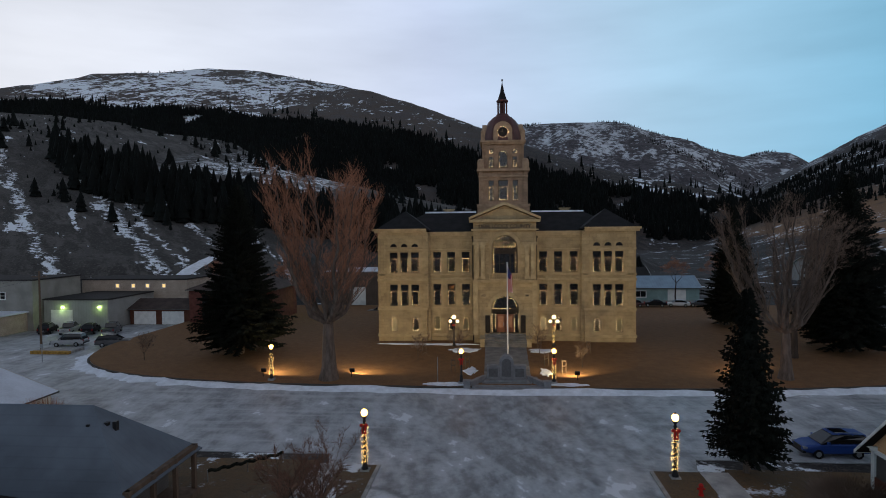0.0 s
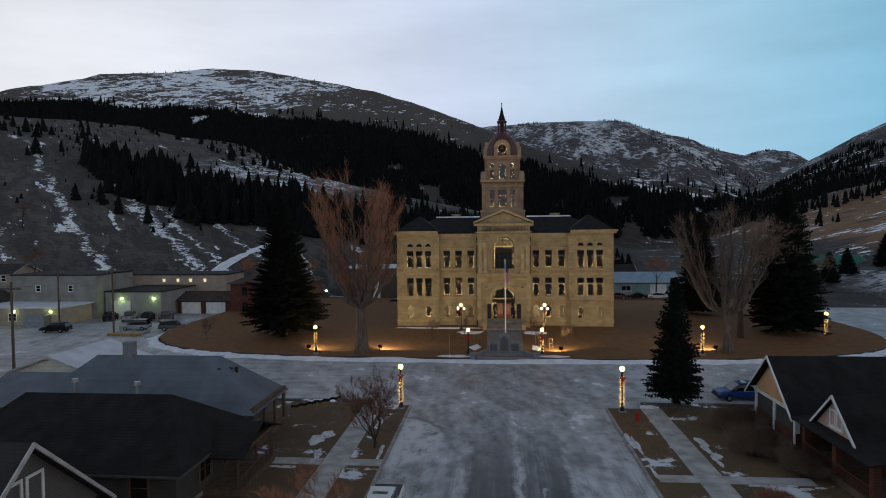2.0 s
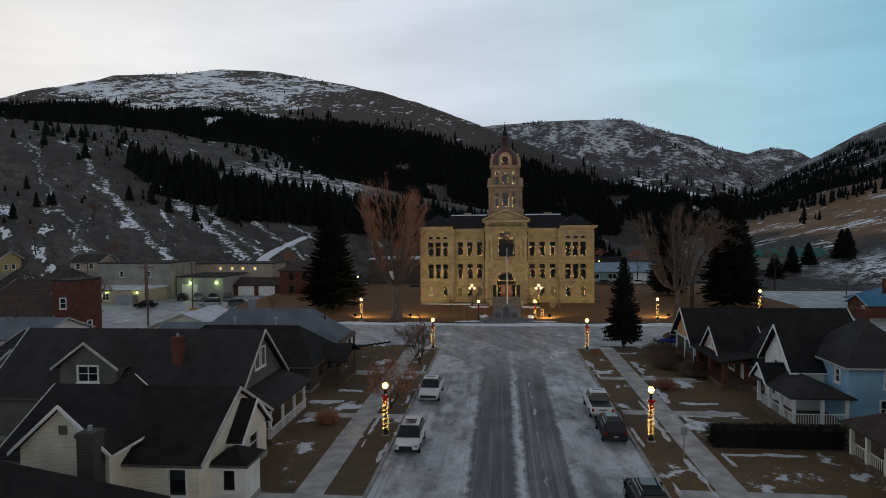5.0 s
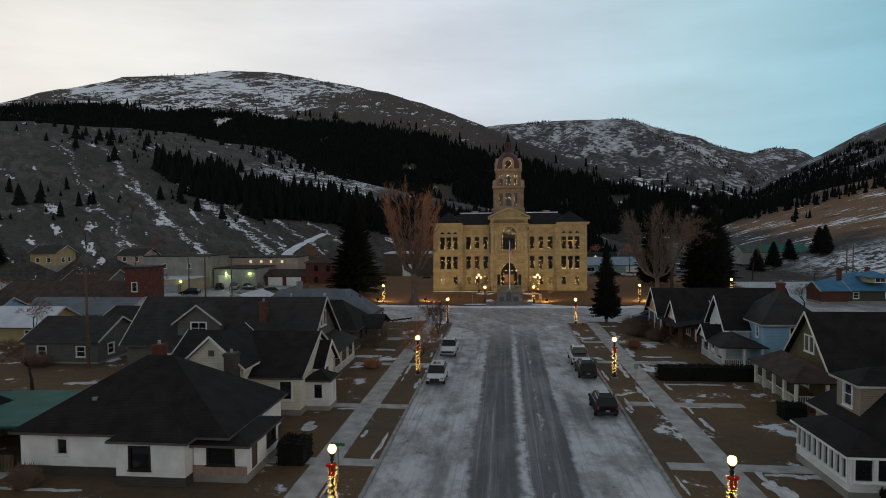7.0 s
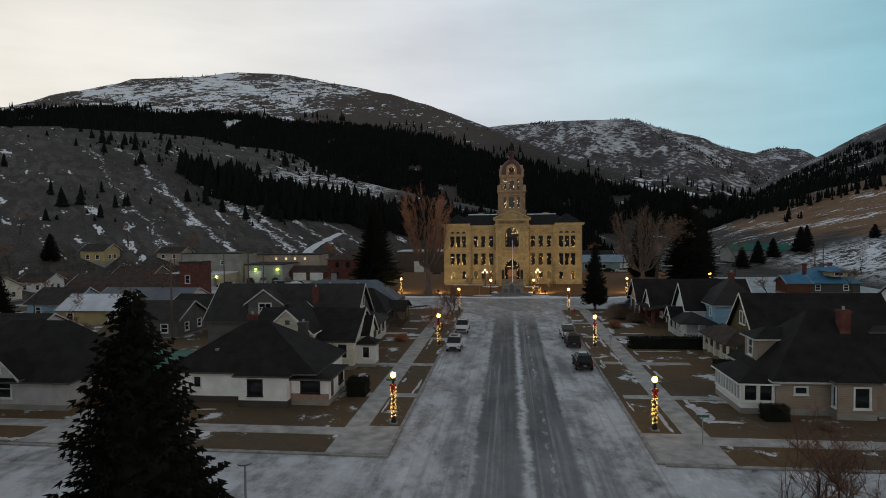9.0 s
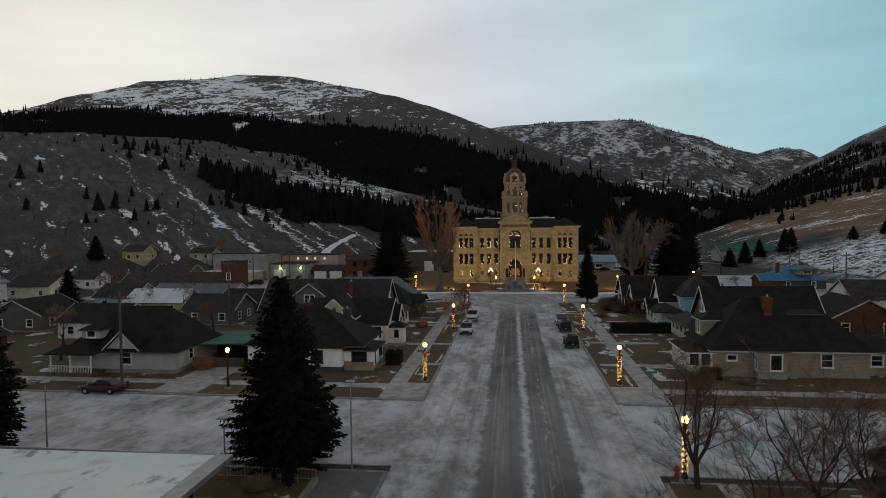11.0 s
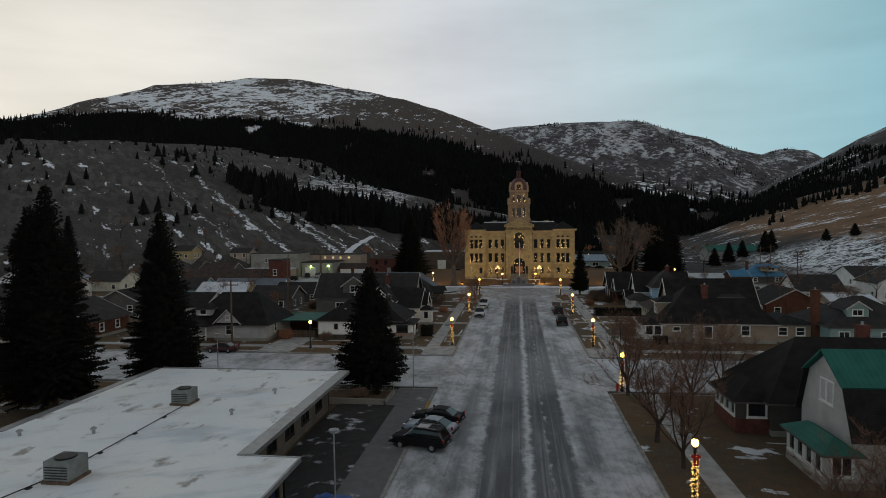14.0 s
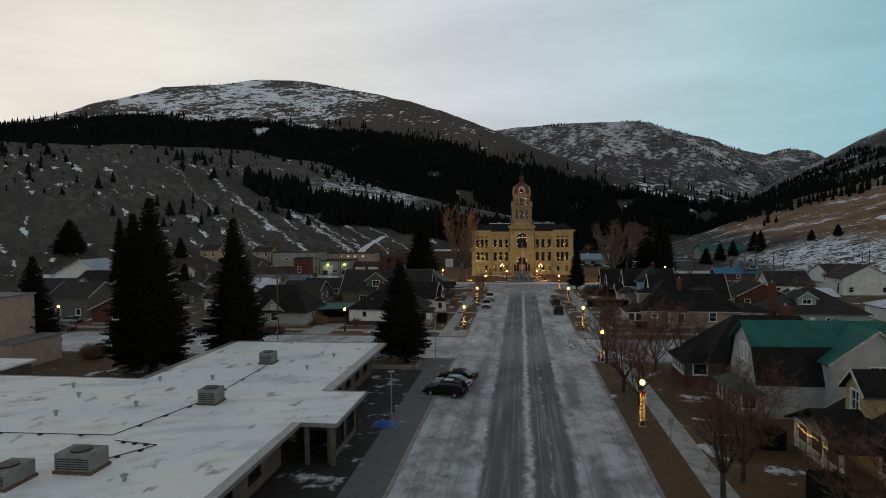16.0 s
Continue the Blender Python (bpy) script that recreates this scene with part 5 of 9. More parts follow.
# balcony, plaques, letters
bal = Shape().box(-2.3 + CX, 2.3 + CX, 42.75, 43.4, 9.8, 9.95).box(-2.3 + CX, 2.3 + CX, 42.78, 42.96, 10.6, 10.75)
bala = part("balcony", bal, MAT["sandtrim"], court)
bmesh_one = Shape().lathe([(0.09, 9.95), (0.06, 10.05), (0.12, 10.25), (0.05, 10.45), (0.1, 10.6)], 0, 0, 6).mesh("baluster", MAT["sandtrim"], True)
for k in range(15):
    part("baluster", bmesh_one, None, bala).location = (-2.1 + 0.3 * k + CX, 42.87, 0)
for u in (-3.05, 3.1):
    pq = part("plaque", Shape().box(u - 0.4 + CX, u + 0.4 + CX, 43.33, 43.42, 7.3, 7.85), MAT["sandtrim"], court)
    if u < 0:
        continue
    part("inscription", Shape().box(u - 0.24 + CX, u + 0.24 + CX, 43.315, 43.335, 7.45, 7.7), MAT["text"], pq)
font = bpy.data.curves.new("lettering", "FONT")
font.body, font.align_x, font.size, font.extrude = "DEER LODGE COUNTY", "CENTER", 0.70, 0.03
font.offset = 0.012
tmp = new("lettering", font)
deps = bpy.context.evaluated_depsgraph_get()
let_me = bpy.data.meshes.new_from_object(tmp.evaluated_get(deps))
bpy.data.objects.remove(tmp)
let_me.materials.clear()
let_me.materials.append(MAT["text"])
let_ob = part("lettering", let_me, None, court, "dark raised letters on the frieze")
let_ob.matrix_basis = pose(CX, 43.03, 17.1, 90, 0, 0)
font = bpy.data.curves.new("inscription", "FONT")
font.body, font.align_x, font.size, font.extrude = "AD", "CENTER", 0.46, 0.012
tmp = new("inscription", font)
ad_me = bpy.data.meshes.new_from_object(tmp.evaluated_get(bpy.context.evaluated_depsgraph_get()))
bpy.data.objects.remove(tmp)
ad_me.materials.clear()
ad_me.materials.append(MAT["text"])
part("inscription", ad_me, None, court, "dark letters on a stone plaque").matrix_basis = pose(-3.05 + CX, 43.325, 7.42, 90, 0, 0)
# great window and entrance joinery
gw = Shape()
r = BIG_W / 2
gw.ring([(-r, 10.6), (r, 10.6)] + arc(0, BIG_SPR, r, 16), [(-r + 0.18, 10.75), (r - 0.18, 10.75)] + arc(0, BIG_SPR, r - 0.18, 16), "y", 0, 0.2)
for u in (-0.75, 0.75):
    gw.box(u - 0.07, u + 0.07, 0.02, 0.16, 10.6, BIG_SPR + 1.4)
gw.box(-r, r, 0.0, 0.2, 13.4, 14.1)
gw.box(-r, r, 0.02, 0.14, 12.0, 12.1)
for a in (0.6, 1.2, 1.94, 2.54):
    gw.tube((0.5 * math.cos(a), 0.08, BIG_SPR + 0.5 * math.sin(a)), ((r - 0.1) * math.cos(a), 0.08, BIG_SPR + (r - 0.1) * math.sin(a)), 0.04, 0.04, 6)
gw.ring(arc(0, BIG_SPR, 0.85, 16), arc(0, BIG_SPR, 0.76, 16), "y", 0.03, 0.12)
great = part("window", gw, MAT["joinery"], court, "tall arched window with a fanlight")
great.location = (CX, 43.7, 0)
part("pane", Shape().prism([(-r + 0.1, 10.65), (r - 0.1, 10.65)] + arc(0, BIG_SPR, r - 0.1, 16), "y", 0.12, 0.14), MAT["pane"], great)
lts = bulbs_along([(-r + 0.25, 10.8), (-r + 0.25, BIG_SPR)] + arc(0, BIG_SPR, r - 0.25, 16)[::-1] + [(r - 0.25, 10.8)], 0.3, 0.026)
more = bulbs_along([(-1.4, BIG_SPR + 0.12), (1.4, BIG_SPR + 0.12)], 0.3, 0.026)
inner = bulbs_along(arc(0, BIG_SPR, 0.9, 14), 0.3, 0.024)
for extra in (more, inner):
    n = len(lts.v)
    lts.v += extra.v
    lts.f += [tuple(i + n for i in f_) for f_ in extra.f]
part("string_lights", lts, MAT["windowbulb"], great, "string of small warm bulbs").location = (0, -0.05, 0)
en = Shape()
r = ENTR_W / 2
en.ring([(-r, 5.55), (r, 5.55)] + arc(0, ENTR_SPR, r, 16), [(-r + 0.15, 5.7), (r - 0.15, 5.7)] + arc(0, ENTR_SPR, r - 0.15, 16), "y", 0, 0.2)
en.box(-r, r, -0.02, 0.25, 5.1, 5.62)
for a in (0.5, 1.05, 1.57, 2.09, 2.64):
    en.tube((0.4 * math.cos(a), 0.08, ENTR_SPR + 0.4 * math.sin(a)), ((r - 0.1) * math.cos(a), 0.08, ENTR_SPR + (r - 0.1) * math.sin(a)), 0.04, 0.04, 6)
fan = part("fanlight", en, MAT["joinery"], court, "arched fanlight over the entrance")
fan.location = (CX, 44.1, 0)
part("pane", Shape().prism([(-r + 0.1, 5.65), (r - 0.1, 5.65)] + arc(0, ENTR_SPR, r - 0.1, 16), "y", 0.12, 0.14), MAT["pane"], fan)
part("string_lights", bulbs_along(arc(0, ENTR_SPR, r - 0.25, 20) + [(r - 0.25, 5.7)], 0.28, 0.026), MAT["windowbulb"], fan, "string of small warm bulbs").location = (0, -0.05, 0)
# door glass with a faint warm glow added; no lamp stands behind it
MAT["entryglow"] = material("entrance_glass_added_glow", (0.30, 0.13, 0.06), 0.3, vary=0.3, bump=0.0, emit=0.25)
part("entrance_back", Shape().box(-r + CX, r + CX, 44.5, 44.6, 2.0, 5.2), MAT["joinery"], court)
for k, u in enumerate((-0.62, 0.62)):
    dsh = Shape().ring([(u - 0.58, 2.25), (u + 0.58, 2.25), (u + 0.58, 4.75), (u - 0.58, 4.75)], [(u - 0.4, 2.9), (u + 0.4, 2.9), (u + 0.4, 4.55), (u - 0.4, 4.55)], "y", 0, 0.1)
    dr = part("door", dsh, MAT["doorwood"], court, "varnished reddish wooden entrance door")
    dr.location = (CX, 44.35, 0)
    part("pane", Shape().box(u - 0.4, u + 0.4, 0.04, 0.06, 2.9, 4.55), MAT["entryglow"], dr)
    part("handle", Shape().tube((u - 0.4 * (1 if u > 0 else -1), -0.08, 3.1), (u - 0.4 * (1 if u > 0 else -1), -0.08, 3.7), 0.03, 0.03, 6), MAT["steel"], dr)
for u in (-1.6, 1.6):
    sl = part("sidelight", Shape().box(u - 0.3 + CX, u + 0.3 + CX, 44.35, 44.42, 2.3, 4.9), MAT["pane"], court)
    part("string_lights", bulbs_along([(u - 0.25 + CX, 2.4), (u - 0.25 + CX, 4.85), (u + 0.25 + CX, 4.85), (u + 0.25 + CX, 2.4)], 0.3, 0.022), MAT["windowbulb"], sl).location = (0, 44.28, 0)
for u in (-2.45, 2.5):
    part("shutter", Shape().box(u - 0.35 + CX, u + 0.35 + CX, 43.1, 43.28, 2.3, 4.8), MAT["joinery"], court, "dark open door leaf beside the entrance")
# steps up to the door, with cheek walls
for k in range(8):
    part("step", Shape().box(-2.9 + CX, 2.9 + CX, 43.4 - 0.34 * (8 - k), 43.5, GZ - 0.4, GZ + 0.18 * (k + 1)), MAT["dullwalk"], court)
for sg in (-1, 1):
    a, b = sorted((sg * 2.9 + CX, sg * 3.5 + CX))
    part("cheek_wall", Shape().box(a, b, 40.6, 43.4, GZ - 0.6, GZ + 1.0).box(a - 0.08, b + 0.08, 40.5, 43.4, GZ + 1.0, GZ + 1.15), MAT["sandtrim"], court)
# roofs
rf = Shape()
TOPZ = 19.5
rf.slab([(-18.5 + CX, 45.6, 16.3), (18.5 + CX, 45.6, 16.3), (12.0 + CX, 51.5, TOPZ), (-12.0 + CX, 51.5, TOPZ)], 0.2)
rf.slab([(18.5 + CX, BACK, 16.3), (-18.5 + CX, BACK, 16.3), (-12.0 + CX, 62, TOPZ), (12.0 + CX, 62, TOPZ)], 0.2)
rf.slab([(-18.5 + CX, BACK, 16.3), (-18.5 + CX, 45.6, 16.3), (-12.0 + CX, 51.5, TOPZ), (-12.0 + CX, 62, TOPZ)], 0.2)
rf.slab([(18.5 + CX, 45.6, 16.3), (18.5 + CX, BACK, 16.3), (12.0 + CX, 62, TOPZ), (12.0 + CX, 51.5, TOPZ)], 0.2)
rf.box(-12.0 + CX, 12.0 + CX, 51.5, 62, TOPZ - 0.2, TOPZ)
for sx in (-1, 1):
    a, b = sorted((sx * 10.9 + CX, sx * 18.6 + CX))
    m_ = (a + b) / 2
    for f_ in roof_planes("hip", a, b, 44.4, 52.1, 17.05, 2.75, 0.15):
        rf.slab(f_, 0.15)
part("roof", rf, MAT["slate"], court, "dark slate hipped roof")
for e_a, e_b in ((-12.1, -4.2), (4.2, 12.1)):
    part("ridge_flashing", Shape().box(e_a + CX, e_b + CX, 51.42, 51.7, TOPZ, TOPZ + 0.24), MAT["snow"], court, "snow-edged roof ridge")
for u in (-8.4, 9.6):
    part("vent", Shape().box(u - 0.7, u + 0.7, 53, 54, TOPZ, TOPZ + 0.55).box(u - 0.9, u + 0.9, 52.9, 54.1, TOPZ + 0.55, TOPZ + 0.68), MAT["sandtrim"], court)
# tower
TY = 55.6
part("tower_base", Shape().box(-4.0 + CX, 4.0 + CX, TY - 4.0, TY + 4.0, 18.5, 20.6), MAT["towerstone"], court)
tw_f, up_f = TY - 3.55, TY - 3.05
for hw, front, za, zb, tw_holes in ((3.55, tw_f, 20.6, 26.0, [(-2.25, -1.45, 21.35, 24.5), (-0.75, 0.75, 21.35, 24.5), (1.45, 2.25, 21.35, 24.5)]),
                                    (3.05, up_f, 26.0, 30.2, [(-2.2, -1.45, 26.5, 28.2), (-0.7, 0.7, 26.5, 29.2), (1.45, 2.2, 26.5, 28.2), (-2.2, -1.45, 28.65, 29.4), (1.45, 2.2, 28.65, 29.4)])):
    tw = pierced(Shape(), "y", front, 0.4, -hw + CX, hw + CX, za, zb, [(a + CX, b + CX, c, d) for a, b, c, d in tw_holes])
    if za > 25:
        spandrel(tw, CX, 28.5, 1.4, up_f, 0.4)
    tw.box(-hw + CX, -hw + 0.4 + CX, front + 0.4, TY + hw, za, zb).box(hw - 0.4 + CX, hw + CX, front + 0.4, TY + hw, za, zb).box(-hw + 0.4 + CX, hw - 0.4 + CX, TY + hw - 0.4, TY + hw, za, zb)
    part("tower_stage", tw, MAT["towerstone"], court)
for sg in (-1, 1):
    for q, w0, w1, za, zb in ((tw_f, 2.5, 3.75, 20.6, 26.4), (up_f, 2.35, 3.2, 26, 30.3)):
        a, b = sorted((sg * w0 + CX, sg * w1 + CX))
        part("tower_pier", Shape().box(a + (0.62 if sg > 0 else 0), b - (0.62 if sg < 0 else 0), q - 0.22, q - 0.003, za, zb), MAT["towerstone"], court)
tt = Shape()
for z, h, hw in ((20.5, 0.3, 4.1), (25.0, 0.25, 3.8), (25.9, 0.35, 4.05), (30.1, 0.3, 3.3), (30.4, 0.3, 3.5), (24.6, 0.14, 3.62)):
    tt.box(-hw + CX, hw + CX, TY - hw, TY + hw, z, z + h)
for sx in (-1, 1):
    for sy in (-1, 1):
        px, py = sx * 3.45 + CX, TY + sy * 3.45
        tt.box(px - 0.5, px + 0.5, py - 0.5, py + 0.5, 26.2, 27.4)
        tt.ball((px, py, 27.5), 0.5, 8, 5, 0.8)
        tt.box(sx * 3.1 - 0.3 + CX, sx * 3.1 + 0.3 + CX, TY + sy * 3.1 - 0.3, TY + sy * 3.1 + 0.3, 30.7, 31.9)
        tt.lathe([(0.3, 31.9), (0.34, 32.1), (0.02, 32.6)], sx * 3.1 + CX, TY + sy * 3.1, 6)
part("tower_cornice", tt, MAT["towertrim"], court)
for u, w in ((-1.85, 0.8), (0, 1.5), (1.85, 0.8)):
    court_window(u + CX, tw_f, 21.35, w, 3.15)
for u in (-1.83, 1.83):
    court_window(u + CX, up_f, 26.5, 0.75, 1.7)
    oc = court_window(u + CX, up_f, 28.65, 0.75, 0.7501, True)
court_window(CX, up_f, 26.5, 1.4, 2.7, True)
gab = Shape()
for ax in (0, 1):
    for sg in (-1, 1):
        pts = [(-1.45, 30.7), (1.45, 30.7), (1.45, 32.2)] + arc(0, 32.2, 1.45, 10)[1:] + [(-1.45, 30.7)]
        if ax == 0:
            a, b = sorted((TY + sg * 3.2, TY + sg * 2.2))
            gab.prism([(u + CX, z) for u, z in pts[:-1]], "y", a, b)
        else:
            a, b = sorted((CX + sg * 3.2, CX + sg * 2.2))
            gab.prism([(u + TY, z) for u, z in pts[:-1]], "x", a, b)
part("clock_gable", gab, MAT["towertrim"], court)
clk = Shape().prism([(0.72 * math.cos(2 * math.pi * i / 20) + CX, 32.0 + 0.72 * math.sin(2 * math.pi * i / 20)) for i in range(20)], "y", TY - 3.27, TY - 3.2)
clock = part("clock_face", clk, MAT["joinery"], court, "dark round clock face ringed with bulbs")
part("string_lights", bulbs_along([(0.85 * math.cos(2 * math.pi * i / 24) + CX, 32.0 + 0.85 * math.sin(2 * math.pi * i / 24)) for i in range(25)], 0.4, 0.022), MAT["windowbulb"], clock).location = (0, TY - 3.28, 0)
part("pointer", Shape().box(CX - 0.03, CX + 0.03, TY - 3.3, TY - 3.27, 32.0, 32.5).box(CX - 0.3, CX, TY - 3.3, TY - 3.27, 31.97, 32.03), MAT["sandtrim"], clock)
dome = Shape().lathe([(3.35, 30.7), (3.3, 31.2), (3.1, 32.2), (2.75, 33.2), (2.2, 34.1), (1.5, 34.75), (1.05, 35.0), (1.0, 35.2)], CX, TY, 16, math.pi / 16)
part("dome", dome, MAT["dome"], court, "dark red metal dome")
part("lantern_base", Shape().lathe([(0.95, 35.0), (0.9, 35.3)], CX, TY, 8, math.pi / 8), MAT["dome"], court)
for k in range(8):
    a = math.pi / 8 + k * math.pi / 4
    part("lantern_column", Shape().tube((CX + 0.72 * math.cos(a), TY + 0.72 * math.sin(a), 35.2), (CX + 0.72 * math.cos(a), TY + 0.72 * math.sin(a), 37.3), 0.14, 0.14, 6), MAT["dome"], court)
part("lantern_core", Shape().lathe([(0.45, 35.2), (0.45, 37.3)], CX, TY, 8), MAT["dome"], court)
part("lantern_cornice", Shape().lathe([(0.95, 37.2), (1.0, 37.4), (0.75, 37.6)], CX, TY, 8, math.pi / 8), MAT["dome"], court)
part("spire", Shape().lathe([(0.72, 37.6), (0.35, 38.8), (0.06, 40.3), (0.05, 40.6)], CX, TY, 8), MAT["slate"], court)
part("finial", Shape().ball((CX, TY, 40.75), 0.16, 8, 5), MAT["steel"], court)


# ---- houses beside the street ----
H = "neighbourhood houses"
# grey metal-roofed house on the corner by the plaza
h = thing("house", "low corner house under a blue-grey metal hipped roof", "house", H)
block(h, -40, -22.4, -11.0, -4.2, 0.4, 3.2, "greywall", "metalgrey", None, 0, 0, [("S", -36, 1.2, 1.1, 1.3), ("S", -30, 1.2, 1.1, 1.3), ("E", -9, 1.0, 1.2, 1.5)])
hr = Shape()
for f_ in roof_planes("hip", -40, -21.0, -11.0, -4.2, 3.45, 3.3, 0.6, 1.15):
    hr.slab(f_, 0.14)
part("roof", hr, MAT["metalgrey"], h, "blue-grey ribbed metal hipped roof")
part("deck", Shape().box(-22.4, -20.3, -11.2, -4.2, -0.1, 0.5), MAT["wood"], h)
for py in (-11.1, -8.8, -6.5, -4.3):
    part("post", Shape().box(-20.75, -20.5, py - 0.12, py + 0.12, 0.5, 3.3), MAT["wood"], h)
part("beam", Shape().box(-20.8, -20.45, -11.3, -4.1, 3.05, 3.3), MAT["wood"], h)
block(h, -46, -40, -10, -1, 0.3, 2.9, "greywall", "metalgrey", "gx", 1.6, 0.5)
part("chimney", Shape().box(-33.6, -32.8, -7.9, -7.1, 6.2, 7.9), MAT["palegranite"], h)
for px in (-23.8, -24.6, -23.4):
    part("roof_vent", Shape().box(px - 0.1, px + 0.1, -8.3 + 0.5 * (px + 24), -8.0 + 0.5 * (px + 24), 5.2, 5.9), MAT["black"], h)
# dark bungalow
h = thing("house", "dark bungalow with a charcoal shingle roof", "house", H)
block(h, -37, -20.6, -22.6, -13.2, 0.4, 3.2, "darkwall", "shingle", "hip", 3.0, 0.6, [("S", -23, 1.1, 1.2, 1.5), ("S", -30, 1.3, 1.0, 1.2), ("E", -19, 1.0, 1.6, 1.6, (2, 2)), ("E", -16, 1.0, 1.0, 1.6)], "wood", hip=0.6)
porch(h, -20.6, -18.0, -19.5, -13.4, 0.5, 2.7, "shingle", "gx", 1.2, [(-18.2, -19.3), (-18.2, -16.4), (-18.2, -13.6)], "wood", 0.4, "E")
for px, py in ((-31, -17.2), (-26, -17.8)):
    part("vent_pipe", Shape().tube((px, py, 5.6), (px, py, 6.9), 0.14, 0.14, 8).tube((px, py, 6.9), (px, py, 7.15), 0.24, 0.2, 8), MAT["steel"], h)
# big grey gabled house
h = thing("house", "large grey gabled house with a brick chimney and porch", "house", H)
block(h, -42, -21.5, -37.7, -28.3, 0.5, 4.2, "greywall", "shinglegrey", "gx", 4.2, 0.55, [("S", -25, 1.3, 1.1, 1.6), ("S", -30, 1.3, 1.1, 1.6), ("S", -37, 1.3, 1.6, 1.5, (2, 2)), ("E", -31, 1.2, 1.6, 1.6, (2, 2))])
for u in (-33.6, -32.4):
    window(h, "E", -21.5, u, 5.3, 0.85, 1.6, "whitepaint", (1, 2))
block(h, -36.4, -31.6, -37.2, -31, 4.6, 6.3, "greywall", "shinglegrey", "gy", 1.75, 0.45, [("S", -34, 4.95, 1.7, 1.25, (2, 2))])
chimney(h, -27.4, -35.4, 5.0, 8.3, 0.75)
porch(h, -21.5, -18.9, -37.2, -28.8, 0.6, 2.9, "shinglegrey", "shedE", 1.0, [(-19.1, -37), (-19.1, -34.3), (-19.1, -31.6), (-19.1, -29)], "whitepaint", 0.4, "SE", 0.2)
# cream cottage
h = thing("house", "cream clapboard cottage with a dark roof and small vestibule", "house", H)
block(h, -31, -18.6, -48.9, -39.0, 0.6, 3.6, "cream", "shingle", "gx", 2.9, 0.4, [("S", -19.9, 1.5, 1.1, 1.6, (1, 1)), ("S", -25, 1.3, 1.1, 1.5), ("E", -41.3, 1.2, 1.4, 1.4)])
block(h, -28.5, -23.1, -50.3, -44, 0.6, 4.75, "cream", "shingle", "gy", 2.4, 0.4, [("S", -25.8, 1.2, 1.2, 1.4)], fascia="whitepaint")
part("gable_vent", Shape().box(-26.05, -25.55, -50.36, -50.3, 5.5, 6.0), MAT["greywall"], h, "small grey louvred gable vent")
block(h, -18.6, -16.5, -47.4, -45.2, 0.5, 2.9, "whitewall", "shingle", "hip", 0.6, 0.25, [("S", -17.5, 1.2, 0.8, 1.3, (1, 1))], doors=[("E", -46.3, 0.55, 0.9, 2.0)])
block(h, -20.5, -17.8, -45.2, -41.0, 3.5, 3.6, "cream", "shingle", "gx", 1.9, 0.35, fascia="whitepaint")
chimney(h, -23.7, -50.95, 0.2, 6.0, 0.95, "darkwall")
# white hipped house on the side-street corner
h = thing("house", "white stucco house with a black hipped roof", "house", H)
block(h, -33.2, -18.9, -62.0, -52.6, 0.7, 3.3, "stucco", "shingle", "hip", 3.75, 0.45, [("S", -30.2, 1.5, 0.75, 1.05, (1, 1))], foot="darkwall", hip=1.32)
block(h, -25.6, -21.0, -63.2, -58, 0.7, 3.2, "stucco", "shingle", "hip", 1.4, 0.4, [("S", -24.0, 1.2, 1.3, 1.4, (1, 1))], "joinery", foot="darkwall")
block(h, -20.9, -17.4, -62.3, -57.0, 0.6, 2.6, "stucco", "shingle", "hip", 0.45, 0.35, [("S", -19.1, 1.3, 1.7, 1.15, (1, 1)), ("E", -58.3, 1.3, 1.4, 1.15, (1, 1))], doors=[("E", -61.0, 0.65, 0.95, 1.85)], trim="joinery")
part("wainscot", Shape().box(-20.95, -17.36, -62.36, -62.28, 0.6, 1.2), MAT["pink"], h, "pinkish lower wall panel")
for px, py in ((-29.0, -60.3), (-21.9, -59.3)):
    part("roof_vent", Shape().box(px - 0.17, px + 0.17, py - 0.15, py + 0.15, 4.2, 4.85), MAT["steel"], h)
chimney(h, -28.4, -53.6, 4.0, 7.2, 0.8, "brick")
g = thing("carport", "open carport with a flat green metal roof", "carport")
part("roof", Shape().slab([(-45, -61, 2.7), (-33.4, -61, 2.95), (-33.4, -52, 2.95), (-45, -52, 2.7)], 0.15), MAT["greenmetal"], g)
for px, py in ((-44.7, -60.7), (-44.7, -52.3), (-33.7, -60.7), (-33.7, -52.3)):
    part("post", Shape().box(px - 0.08, px + 0.08, py - 0.08, py + 0.08, 0, 2.8), MAT["wood"], g)
part("back_wall", Shape().box(-45, -33.5, -52.2, -52, 0, 2.75), MAT["brownwall"], g)

# far side of the street
h = thing("house", "tan gabled house with white bargeboards facing the plaza", "house", H)
block(h, 24.6, 40, -9.2, -2.0, 0.5, 3.2, "brownwall", "shingle", None, 0, 0, [("W", -7.4, 1.2, 1.5, 1.4, (2, 2)), ("S", 30, 1.2, 1.2, 1.4)], doors=[("W", -4.4, 0.5, 0.95, 2.0)])
# gable in the siding that has the warm light in its colour
block(h, 21.6, 40, -9.2, -2.0, 3.1, 3.2, "warmlitwall", "shingle", "gx", 3.4, 0.6, fascia="whitepaint")
part("deck", Shape().box(21.5, 24.6, -9.2, -2.0, -0.1, 0.6), MAT["wood"], h)
for py in (-9.0, -5.6, -2.2):
    part("post", Shape().box(21.6, 21.95, py - 0.17, py + 0.17, 0.6, 3.1), MAT["whitepaint"], h)
